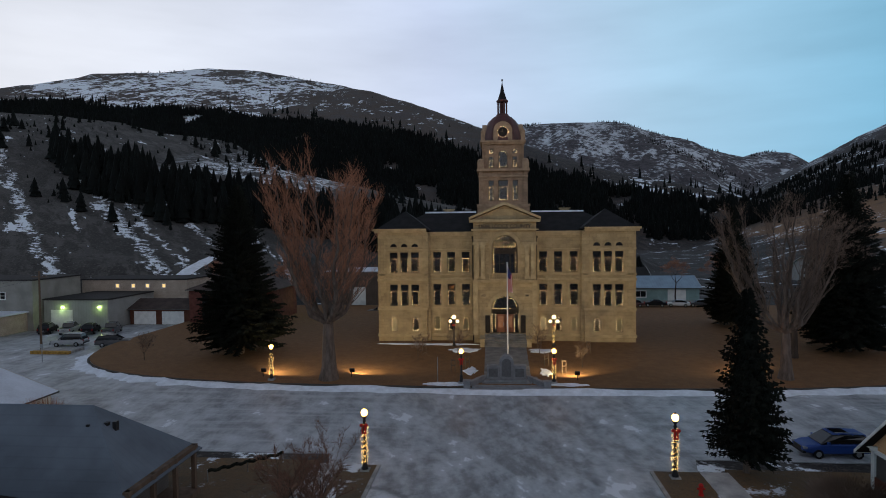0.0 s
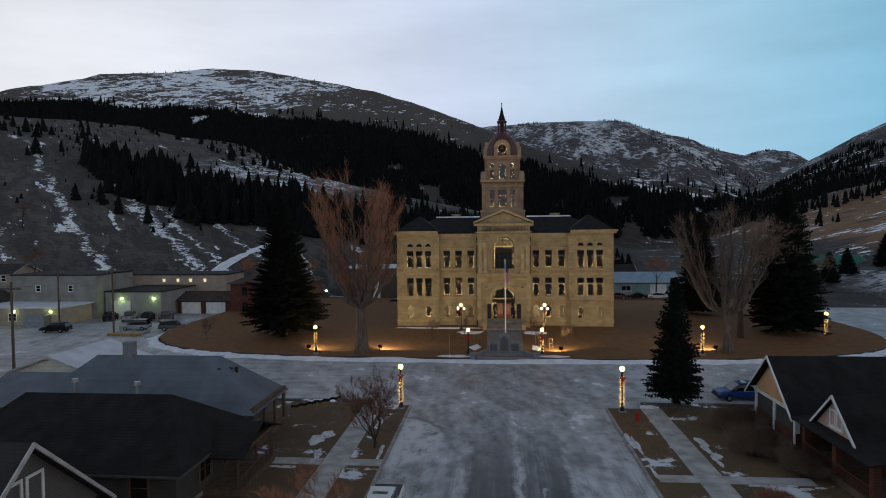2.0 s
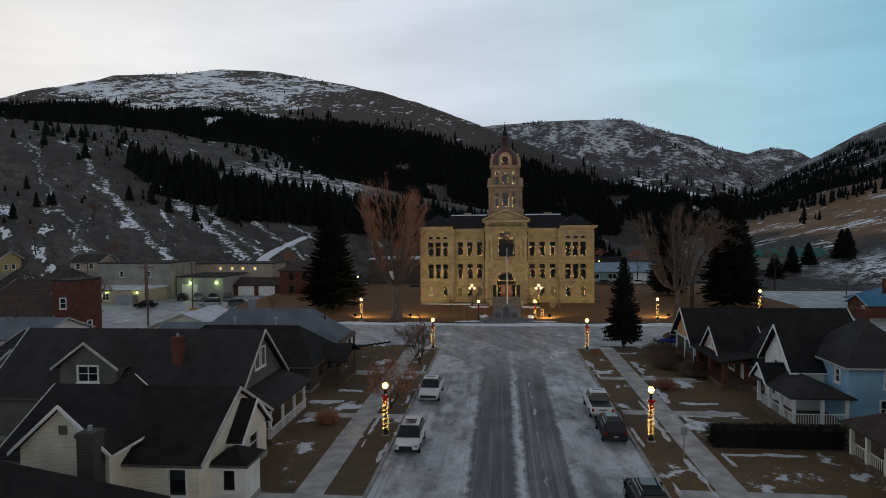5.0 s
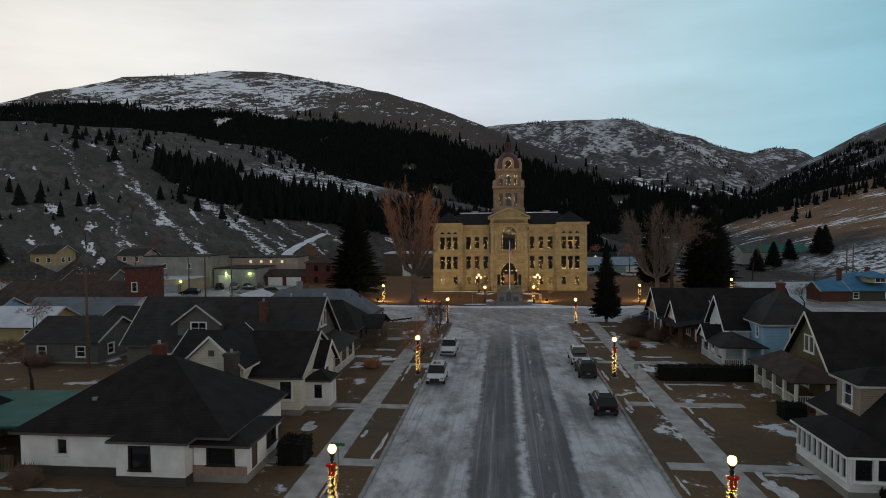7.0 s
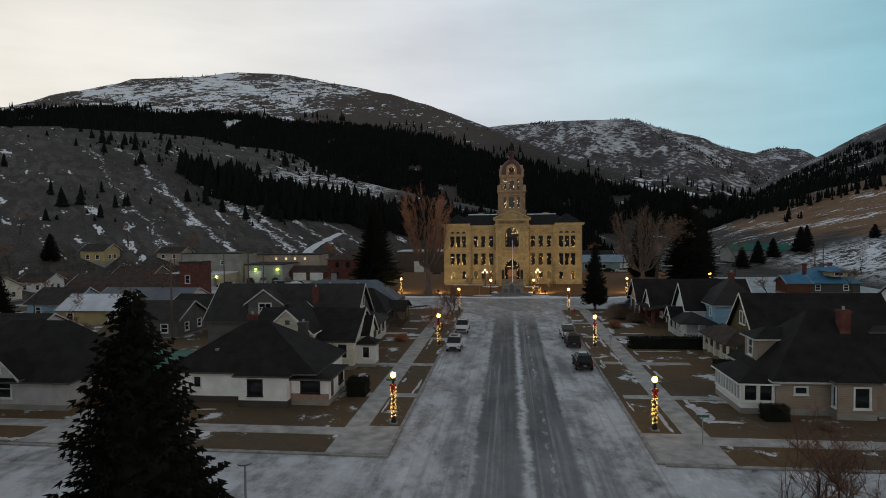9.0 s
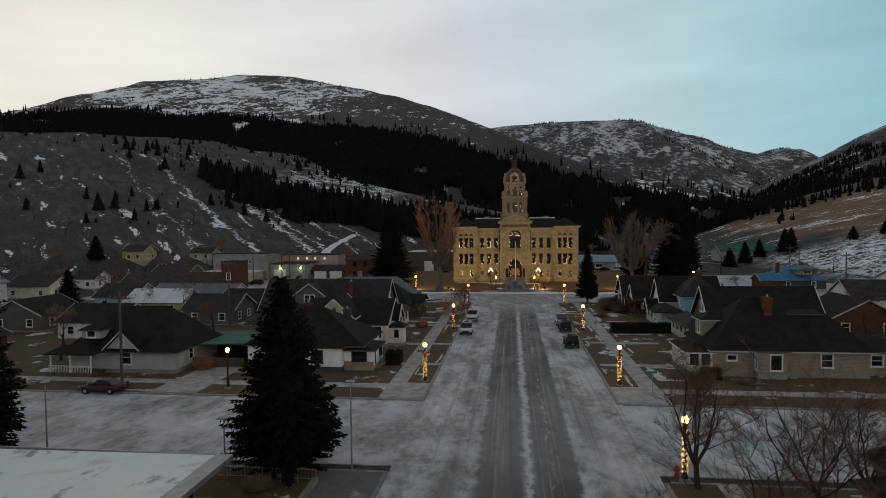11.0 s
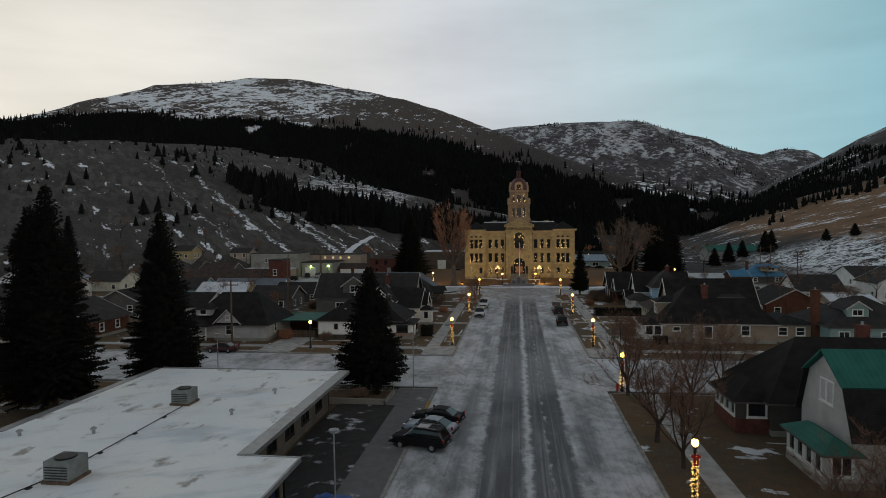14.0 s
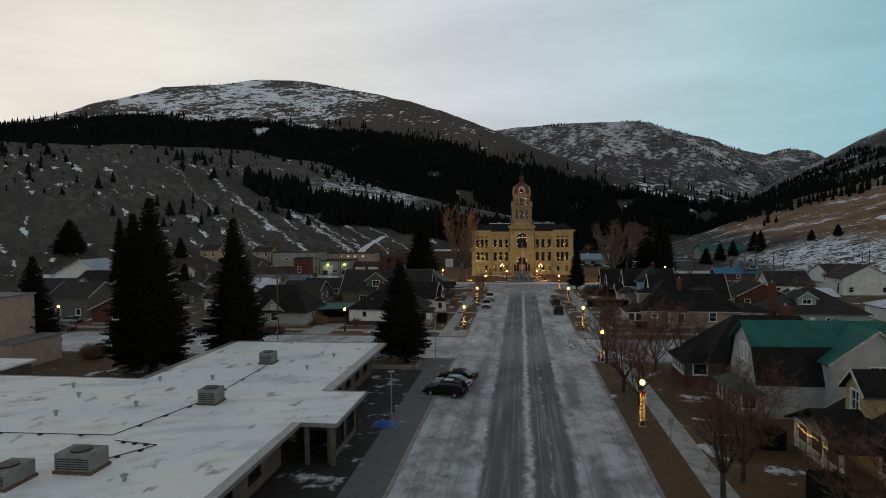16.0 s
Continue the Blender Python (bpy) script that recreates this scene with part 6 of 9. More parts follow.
part("porch_wall", Shape().box(21.62, 21.8, -9.2, -2.0, 0.6, 1.45).box(21.62, 24.6, -9.25, -9.1, 0.6, 1.45), MAT["brownwall"], h)
for ya_, yb_ in ((-8.83, -5.77), (-5.43, -2.37)):
    part("insect_screen", Shape().box(21.72, 21.75, ya_, yb_, 1.45, 3.1), MAT["darkwall"], h, "dark porch screen")
part("header_beam", Shape().box(21.52, 21.62, -9.2, -2.0, 2.95, 3.2), MAT["whitepaint"], h)
for py in (-8.6, -5.6, -2.6):
    part("bracket", Shape().prism([(21.0, 3.2 + 0.944 * (3.6 - abs(py + 5.6)) - 0.35), (21.6, 3.2 + 0.944 * (3.6 - abs(py + 5.6)) - 0.35), (21.6, 3.2 + 0.944 * (3.6 - abs(py + 5.6)) - 0.75)], "y", py - 0.07, py + 0.07), MAT["whitepaint"], h)
h = thing("house", "dark brown shingled bungalow with a broad porch", "house", H)
block(h, 24.4, 40, -18.8, -10.2, 0.5, 3.0, "brownwall", "shingle", "hip", 2.9, 0.6, [("S", 28.2, 1.1, 1.2, 1.35, (1, 1)), ("W", -13, 1.0, 1.8, 1.6, (2, 2))], hip=0.8, doors=[("W", -16, 0.5, 1.0, 2.0)])
porch(h, 21.4, 24.4, -18.8, -10.4, 0.6, 2.8, "shingle", "shedW", 0.6, [(21.7, -18.6), (21.7, -14.6), (21.7, -10.6)], "brownwall", 0.5, "W", 0.45)
block(h, 22.0, 26.5, -16.4, -11.4, 3.2, 3.25, "rosewall", "shingle", "gx", 2.4, 0.35, fascia="whitepaint")
for u in (-14.32, -13.48):
    window(h, "W", 22.0, u, 3.55, 0.6, 1.05)
h = thing("house", "two-storey white and blue house with a porch", "house", H)
block(h, 27.0, 33.2, -30.6, -23.5, 0.5, 5.7, "bluewall", "shinglegrey", "hip", 2.9, 0.5, [("S", 30.1, 3.6, 0.75, 1.35), ("S", 31.1, 3.6, 0.75, 1.35), ("W", -29, 3.7, 0.7, 1.1), ("S", 30, 1.2, 1.1, 1.4)], fascia="dulltrim")
block(h, 24.4, 30, -27.0, -21.5, 0.5, 4.5, "whitewall", "shingle", "gx", 3.1, 0.5, [("W", -24.7, 3.0, 0.75, 1.35), ("W", -23.8, 3.0, 0.75, 1.35), ("W", -23, 1.0, 1.4, 1.5, (2, 2))], fascia="whitepaint")
window(h, "W", 24.4, -24.25, 5.1, 0.6, 0.7)
porch(h, 22.6, 27.0, -30.8, -23.8, 0.6, 2.8, "shinglegrey", "hip", 1.0, [(22.8, -30.6), (25.0, -30.6), (26.9, -30.6), (22.8, -28.4), (22.8, -26.2), (22.8, -24)], "whitepaint", 0.4, "SW", 0.24)
block(h, 22.4, 24.4, -26.6, -23.8, 2.9, 3.0, "whitewall", "shingle", "gx", 1.3, 0.3, fascia="whitepaint")
chimney(h, 31.0, -25.4, 7.4, 9.4, 0.7)
h = thing("house", "olive-brown house with a dark steep roof and cream-pillared porch", "house", H)
block(h, 27.0, 42, -44.2, -36.4, 0.5, 3.6, "olivewall", "shingle", "gx", 4.4, 0.5, [("S", 33, 1.2, 1.2, 1.5), ("W", -39.5, 1.1, 1.6, 1.6, (2, 2))], fascia="cream")
for u in (-40.75, -39.85):
    window(h, "W", 27.0, u, 4.4, 0.75, 1.45)
porch(h, 23.5, 27.0, -45.2, -37.0, 0.7, 2.9, "shinglebrown", "hip", 1.1, [(23.5, -45.4), (23.5, -43.3), (23.5, -41.2), (23.5, -39.2), (23.5, -37.4), (26.0, -45.4)], "cream", 0.5, "SW", 0.24)
h = thing("house", "large taupe house with a glazed sun porch and black roof", "house", H)
block(h, 21.6, 38, -61.9, -52.4, 0.6, 3.5, "taupewall", "shingle", "hip", 4.9, 0.5, [("S", 23.6, 1.95, 1.0, 0.6, (1, 1)), ("S", 33.6, 1.3, 1.2, 1.5)], hip=1.0, fascia="dulltrim")
block(h, 25.5, 37, -52.4, -48.6, 0.6, 3.0, "taupewall", "shingle", "hip", 1.5, 0.4)
block(h, 26.0, 29.0, -62.9, -60, 0.6, 3.3, "taupewall", "shingle", "hip", 0.6, 0.3, [("S", 27.9, 1.1, 1.2, 1.7, (1, 1)), ("W", -62.4, 1.1, 0.55, 1.7, (1, 1))])
block(h, 18.8, 21.6, -61.75, -55.6, 0.6, 2.85, "whitewall", "shingle", "hip", 0.75, 0.3, [("W", -61.3 + 0.66 * k, 1.25, 0.5, 1.4, (1, 1)) for k in range(9)] + [("S", 19.6, 1.25, 1.05, 1.4, (1, 1)), ("S", 20.85, 1.25, 1.05, 1.4, (1, 1))], fascia="whitepaint")
block(h, 21.75, 27, -57.5, -54.8, 3.3, 5.9, "taupewall", "shingle", "hip", 0.7, 0.35, [("W", -56.15, 4.1, 0.95, 1.5, (1, 2))], fascia="dulltrim")
block(h, 31, 34, -58.6, -55.6, 6.0, 7.0, "taupewall", "shinglegrey", "hip", 0.9, 0.5, [("S", 32.5, 6.2, 1.6, 0.55, (2, 1))])
block(h, 38, 44, -60.5, -52, 0.6, 2.9, "taupewall", "shingle", "hip", 1.0, 0.4, [("S", 39.5, 1.2, 1.2, 1.2), ("S", 42, 1.2, 1.2, 1.2)])
chimney(h, 28.6, -58.6, 5.5, 8.7, 0.85)
# beyond the side street
h = thing("house", "dark shingled house with a brick-based sun porch", "house", H)
block(h, 20.8, 36, -103, -93.2, 0.6, 3.5, "darkwall", "shingle", "hip", 4.2, 0.6, [("S", 24.2, 1.5, 1.3, 1.0, (2, 1)), ("S", 30, 1.4, 1.2, 1.1)], hip=0.8)
block(h, 18.1, 21.5, -102.4, -96.8, 1.4, 3.2, "darkwall", "shingle", "hip", 1.2, 0.45, [("W", -101.6 + 1.3 * k, 1.6, 1.0, 1.4, (1, 1)) for k in range(4)] + [("S", 19.8, 1.6, 1.5, 1.4, (1, 1))])
part("porch_base", Shape().box(18.05, 21.55, -102.45, -96.75, -0.1, 1.42), MAT["brick"], h, "red brick porch base")
chimney(h, 31, -97, 6.0, 8.8, 0.9)
h = thing("house", "white gambrel house with a bright green metal upper roof", "house", H)
GXA, GXB, GYA, GYB = 22.1, 34.5, -113.1, -105.3
gw_ = Shape()
gpts = [(GYA, 0.6), (GYB, 0.6), (GYB, 3.6), (GYB - 1.2, 6.9), ((GYA + GYB) / 2, 8.7), (GYA + 1.2, 6.9), (GYA, 3.6)]
gw_.prism(gpts, "x", GXA, GXA + 0.2).prism(gpts, "x", GXB - 0.2, GXB)
gw_.box(GXA + 0.2, GXB - 0.2, GYA, GYA + 0.2, 0.6, 3.6).box(GXA + 0.2, GXB - 0.2, GYB - 0.2, GYB, 0.6, 3.6)
part("wall", gw_, MAT["dullwhite"], h)
part("foundation", Shape().box(GXA - 0.04, GXB + 0.04, GYA - 0.04, GYB + 0.04, -0.2, 0.62), MAT["concretewall"], h)
my_ = (GYA + GYB) / 2
for sg, ya, yb in ((1, GYA - 0.25, GYA + 1.1), (-1, GYB + 0.25, GYB - 1.1)):
    f_up = [(GXA - 0.5, yb - sg * 0.15, 6.85), (GXB + 0.4, yb - sg * 0.15, 6.85), (GXB + 0.4, my_, 8.95), (GXA - 0.5, my_, 8.95)]
    f_lo = [(GXA - 0.4, ya, 3.35), (GXB + 0.3, ya, 3.35), (GXB + 0.3, yb, 6.9), (GXA - 0.4, yb, 6.9)]
    part("upper_roof", Shape().slab(f_up if sg > 0 else f_up[::-1], 0.12), MAT["greenmetal"], h, "bright green ribbed metal roof")
    part("lower_roof", Shape().slab(f_lo if sg > 0 else f_lo[::-1], 0.12), MAT["shingle"], h, "dark shingled lower slope")
for u in (-109.7, -108.7):
    window(h, "W", GXA, u, 5.0, 0.8, 1.6)
block(h, 27.8, 35.6, -114.2, -107, 0.6, 5.8, "dullwhite", "greenmetal", "gy", 2.9, 0.35, [("S", 32.0, 4.6, 1.7, 0.85, (2, 1))])
block(h, 20.0, 22.1, -113.3, -107.6, 0.6, 2.7, "dullwhite", "greenmetal", "hip", 0.6, 0.35, [("W", -112.4 + 1.3 * k, 1.1, 1.0, 1.3, (1, 1)) for k in range(4)] + [("S", 21.1, 1.1, 1.3, 1.3, (2, 1))])
h = thing("house", "pale yellow house with a dormer and lights on its porch", "house", H)
block(h, 24.5, 37, -132, -121.4, 0.6, 3.7, "yellowwall", "shingle", "gy", 3.9, 0.5, [("W", -128.5, 1.2, 1.2, 1.5)])
block(h, 24.7, 29, -125.6, -122.9, 3.9, 6.2, "yellowwall", "shingle", "gx", 1.3, 0.4, [("W", -124.25, 4.5, 1.1, 1.5, (2, 2))])
porch(h, 21.6, 24.5, -128.4, -121.2, 0.6, 2.8, "shingle", "gx", 1.7, [(21.8, -128.2), (21.8, -125.9), (21.8, -123.6), (21.8, -121.4)], "cream", 0.5, "W", 0.26)
part("string_lights", bulbs_along([(-127.4, 2.55), (-126.4, 2.4), (-125.2, 2.62), (-123.9, 2.42), (-122.4, 2.7)], 0.22, 0.018), MAT["bulb"], h, "string of warm bulbs along the porch beam").matrix_basis = pose(21.4, 0, 0, 0, 0, 90)
part("porch_light", Shape().ball((23.9, -126, 2.55), 0.1, 8, 5), MAT["globe"], h, "small glowing porch light")
# grey and pale houses further along the side street
h = thing("house", "pale teal house under a grey hipped roof with a dormer", "house", H)
block(h, 44.5, 58, -64, -52, 0.5, 3.3, "tealwall", "shinglegrey", "hip", 3.6, 0.5, [("S", 46.4, 1.1, 1.4, 1.3, (2, 1)), ("S", 52, 1.1, 1.2, 1.3)], doors=[("S", 49.2, 0.5, 0.95, 2.0)])
block(h, 47.5, 50.5, -62.4, -58, 4.3, 5.6, "tealwall", "shinglegrey", "gy", 1.0, 0.3, [("S", 49, 4.6, 1.4, 0.8, (2, 1))])
chimney(h, 44.0, -60.5, 0.2, 8.2, 1.0, "brownwall")
for nm, x0, x1, y0, y1, wl_, rf_, kd, ht, rs in (
        ("white gabled house under a pale roof", 62, 72, -14, -5, "whitewall", "shinglegrey", "gx", 3.2, 3.0),
        ("white house with a steep gabled front", 80, 92, -12, -3, "whitewall", "shinglegrey", "gy", 4.6, 3.2),
        ("low pale garage with a snowy roof", 60, 68, -34, -26, "tanwall", "snowroof", "gx", 2.6, 1.4),
        ("brown house under a dark gabled roof", 46, 56, -38, -28, "brownwall", "shingle", "gy", 3.2, 2.6),
        ("pale house with a low snowy roof", 66, 80, -58, -48, "whitewall", "snowroof", "hip", 3.0, 2.0),
        ("white house with a dark gabled roof", 84, 96, -60, -50, "whitewall", "shingle", "gx", 4.4, 3.0),
        ("grey shed with a low roof", 46, 54, -16, -9, "greywall", "shinglegrey", "gx", 2.5, 1.2),
        ("white house with a grey roof among trees", 92, 104, 20, 32, "whitewall", "shinglegrey", "gx", 3.2, 2.6)):
    h = thing("house", nm, "house", H)
    block(h, x0, x1, y0, y1, 0.4, ht, wl_, rf_, kd, rs, 0.45, [("S", x0 + 2, 1.1, 1.1, 1.3), ("S", x1 - 2.2, 1.1, 1.1, 1.3), ("W", y0 + 2.2, 1.1, 1.1, 1.3)])
h = thing("house", "house with a bright blue metal roof and brick chimneys", "house", H)
block(h, 66, 78, 28, 40, 0.5, 2.9, "darkwall", "bluemetal", "hip", 3.1, 0.6, [("S", 69, 1.1, 1.0, 1.2), ("S", 75, 1.1, 1.0, 1.2)])
block(h, 71.5, 75, 27.5, 33, 4.2, 5.4, "yellowwall", "bluemetal", "hip", 0.9, 0.4, [("S", 73.2, 4.4, 1.8, 0.8, (2, 1))])
block(h, 62, 67, 27, 33, 0.5, 2.8, "brownwall", "bluemetal", "gx", 1.5, 0.4)
chimney(h, 68.4, 33, 3.6, 6.9, 0.7)
chimney(h, 75.6, 36, 4.0, 6.8, 0.7)

# houses and sheds behind the first row
for nm, x0, x1, y0, y1, wl_, rf_, kd, ht, rs in (
        ("small dark grey garage with white-framed windows", -59.5, -50, -31.5, -23, "greywall", "shinglegrey", "gx", 3.0, 2.2),
        ("low dark house behind the yards", -59.5, -47.5, -18.5, -9, "darkwall", "shingle", "gx", 2.9, 1.8),
        ("pale shed under a snowy gabled roof", -78, -66, -21, -13, "yellowwall", "snowroof", "gx", 2.8, 2.2),
        ("pale blue gabled house", -90, -81, -14, -5, "bluewall", "shinglegrey", "gx", 3.0, 2.4),
        ("low cream house with a snowy gabled roof", -52.6, -41.2, 0.2, 9.4, "cream", "snowroof", "gy", 2.7, 2.1),
        ("long low building with a ribbed metal roof", -80.5, -62, -9, 1, "whitewall", "metalgrey", "gx", 2.8, 2.0),
        ("broad shed with red ends and a dull roof", -97, -70.6, 3, 15, "brick", "shinglebrown", "gx", 3.2, 3.2),
        ("white two-storey house with a dark roof", -116, -105, -32, -22, "whitewall", "shingle", "gx", 5.2, 2.6),
        ("yellow house with a dormer-like upper storey", -125.5, -118, 46, 53, "yellowwall", "shinglegrey", "gx", 3.6, 1.7),
        ("white house at the foot of the hill", -129, -121, 27, 34, "whitewall", "shinglegrey", "gx", 3.2, 1.8),
        ("pale house at the foot of the hill", -110, -102, 59, 66, "tanwall", "shinglegrey", "gx", 2.8, 1.6),
        ("grey house with a brown roof", -112, -100, 40, 50, "greywall", "shinglebrown", "gx", 3.4, 2.6),
        ("white house with a grey roof", -108, -97, -58, -48, "whitewall", "shinglegrey", "gx", 5.0, 3.0),
        ("white two-storey house with a pale blue roof", -136, -119, -16, -5, "whitewall", "paleblue", "gy", 5.4, 4.6),
        ("grey two-storey house with white windows", -99, -90, -60, -50, "greywall", "shinglegrey", "gx", 4.8, 2.6),
        ("white cottage with a dark roof", -72, -62, -46, -37, "whitewall", "shingle", "gx", 3.0, 2.2),
        ("grey cottage with a dark roof", -90, -80, -40, -30, "greywall", "shingle", "gy", 3.0, 2.4),
        ("pale house with a dull roof", -128, -116, 4, 14, "cream", "shinglegrey", "gx", 3.4, 2.4),
        ("dark house with a snowy roof", -142, -131, -20, -9, "darkwall", "snowroof", "gx", 3.2, 2.4)):
    h = thing("house", nm, "house", "houses behind the street", at=(0, 0, max(0.0, terrain_z((x0 + x1) / 2, y0))))
    block(h, x0, x1, y0, y1, 0.3, ht, wl_, rf_, kd, rs, 0.45, [("S", x0 + 2.2, 1.0, 1.1, 1.2), ("S", x1 - 2.2, 1.0, 1.1, 1.2), ("E", y0 + 2.4, 1.0, 1.1, 1.2), ("E", y1 - 2.4, 1.0, 1.1, 1.2)])
h = thing("house", "pale-walled dark-roofed bungalow with gabled dormers on the side street", "house", H)
block(h, -54, -40.6, -65.6, -55.5, 0.6, 3.2, "dullwhite", "shingle", "hip", 4.2, 0.6, [("S", -46.8, 1.2, 1.3, 1.6), ("E", -62, 1.2, 1.0, 1.4)], hip=0.7)
block(h, -48.8, -44.8, -66.3, -61, 3.2, 3.3, "dullwhite", "shingle", "gy", 1.9, 0.35)
window(h, "S", -66.3, -46.8, 3.7, 0.6, 0.6, "whitepaint", (2, 2))
block(h, -52.6, -50.2, -65.4, -61, 4.2, 5.3, "dullwhite", "shingle", "hip", 0.6, 0.3, [("S", -51.4, 4.35, 1.1, 0.85, (1, 1))])
porch(h, -55.0, -49.5, -68, -65.6, 0.6, 2.8, "shingle", "hip", 0.7, [(-54.8, -67.8), (-52.3, -67.8), (-49.7, -67.8)], "whitepaint", 0.3, "S")
h = thing("house", "brown shingled house with a gable and white windows", "house", H)
block(h, -84, -70.5, -66.5, -57, 0.6, 3.2, "brownwall", "shinglegrey", "gy", 3.0, 0.5, [("S", -73, 1.2, 1.2, 1.4), ("S", -79, 1.2, 1.2, 1.4), ("E", -64, 1.2, 1.0, 1.3), ("E", -60, 1.2, 1.0, 1.3)])
f = thing("fence", "pale wooden garden fence with a gate", "fence")
for k in range(28):
    part("slat", Shape().box(-40.4 + 0.24 * k, -40.22 + 0.24 * k, -62.05, -62.0, 0.1, 1.35), MAT["wood"], f)

# ---- the flat-roofed building ----
fb = thing("flat_roofed_building", "long low building with a snow-dusted flat roof", "building")
RZ = 3.35
outline = [(-54.6, -175), (-17.9, -175), (-17.9, -142), (-17.3, -128.8), (-14.4, -128.8), (-14.4, -119.9), (-18.6, -119.9), (-17.7, -97.5), (-38, -97.9), (-38.6, -117.4), (-54.6, -117.4)]
noise_at, step, blend, calc, place, finish = node_maker("snowy_flat_roof_worn")
big_, mid_, fine_ = noise_at(0.12, 4.0), noise_at(0.55, 5.0, (1, 0.55, 1), 0.6), noise_at(6.0, 3.0)
base_ = blend(step(big_, 0.35, 0.65), (0.84, 0.88, 0.92), (0.92, 0.92, 0.91))
streaky_ = noise_at(0.30, 5.0, (1.6, 0.8, 1), 0.62, 32.0)
worn_ = blend(calc("MULTIPLY", step(streaky_, 0.52, 0.72), 0.62), base_, (0.50, 0.46, 0.43))
worn_ = blend(calc("MULTIPLY", step(mid_, 0.585, 0.70), 0.8), worn_, (0.25, 0.21, 0.19))
melt_ = noise_at(0.16, 4.0, (1.4, 0.5, 1), 0.6, 20.0)
worn_ = blend(calc("MULTIPLY", step(melt_, 0.55, 0.68), 0.45), worn_, (0.46, 0.56, 0.64))
MAT["roofmembrane"] = finish(blend(step(fine_, 0.58, 0.85), worn_, (0.64, 0.65, 0.67)), 0.8, fine_, 0.2, 0.03)
part("roof", Shape().slab([(x, y, RZ + 0.25) for x, y in outline], 0.25), MAT["roofmembrane"], fb, "snow-dusted membrane roof with bare patches")
trim_s = Shape()
for (xa, ya), (xb, yb) in zip(outline, outline[1:] + outline[:1]):
    if abs(xa - xb) < 1.2:
        trim_s.box(min(xa, xb) - 0.08, max(xa, xb) + 0.06, min(ya, yb), max(ya, yb), RZ + 0.0, RZ + 0.31)
    else:
        trim_s.box(min(xa, xb), max(xa, xb), ya - 0.06, ya + 0.06, RZ + 0.0, RZ + 0.31)
part("roof_edge", trim_s, MAT["steel"], fb)
fw = Shape()
MAT["oldstucco"] = material("grey_stucco", (0.13, 0.115, 0.10), 0.9, vary=0.25, scale=0.8)
east_holes = [(-117.5 + 3.6 * k, -115.9 + 3.6 * k, 1.1, 2.4) for k in range(5)]
pierced(fw, "x", -19.3, -0.25, -118.9, -99.2, -0.1, RZ, east_holes)
fw.box(-37.4, -19.3, -99.45, -99.2, -0.1, RZ).box(-37.6, -37.35, -117.4, -99.2, -0.1, RZ).box(-54, -37.4, -118.4, -118.15, -0.1, RZ)
low_holes = [(-172 + 4.2 * k, -170.2 + 4.2 * k, 1.1, 2.4) for k in range(10)]
pierced(fw, "x", -19.0, -0.25, -175, -128.6, -0.1, RZ, low_holes)
pierced(fw, "x", -15.2, -0.25, -128.0, -120.6, -0.1, RZ, [(-126.6, -124.6, 1.0, 2.6), (-123.6, -121.6, 1.0, 2.6)])
fw.box(-19.3, -15.2, -120.85, -120.6, -0.1, RZ)
part("wall", fw, MAT["oldstucco"], fb)
for ya, yb, za, zb in east_holes:
    window(fb, "E", -19.3, (ya + yb) / 2, za, yb - ya, zb - za, "joinery", (2, 1))
for ya, yb, za, zb in low_holes:
    window(fb, "E", -19.0, (ya + yb) / 2, za, yb - ya, zb - za, "joinery", (2, 1))
for ya, yb in ((-126.6, -124.6), (-123.6, -121.6)):
    window(fb, "E", -15.2, (ya + yb) / 2, 1.0, yb - ya, 1.6, "joinery", (2, 1))
for px in (-17.0, -14.9):
    part("post", Shape().box(px - 0.15, px + 0.15, -128.4, -128.1, 0, RZ), MAT["oldstucco"], fb)


def roof_unit(x, y, w, d, hgt, label):
    u = thing("rooftop_unit", label, "air conditioner", "rooftop units", at=(x, y, RZ + 0.25))
    part("curb", Shape().box(-w / 2 - 0.1, w / 2 + 0.1, -d / 2 - 0.1, d / 2 + 0.1, 0, 0.18), MAT["wood"], u)
    part("casing", Shape().box(-w / 2, w / 2, -d / 2, d / 2, 0.18, hgt), MAT["unit"], u)
    lv = Shape()
    for k in range(5):
        lv.box(-w / 2 + 0.1, w / 2 - 0.1, -d / 2 - 0.03, -d / 2, 0.3 + (hgt - 0.5) * k / 5, 0.36 + (hgt - 0.5) * k / 5)
    part("louvre", lv, MAT["black"], u)
    part("fan_grille", Shape().lathe([(min(w, d) * 0.38, hgt), (min(w, d) * 0.38, hgt + 0.08), (min(w, d) * 0.3, hgt + 0.1)], 0, 0, 14), MAT["black"], u)


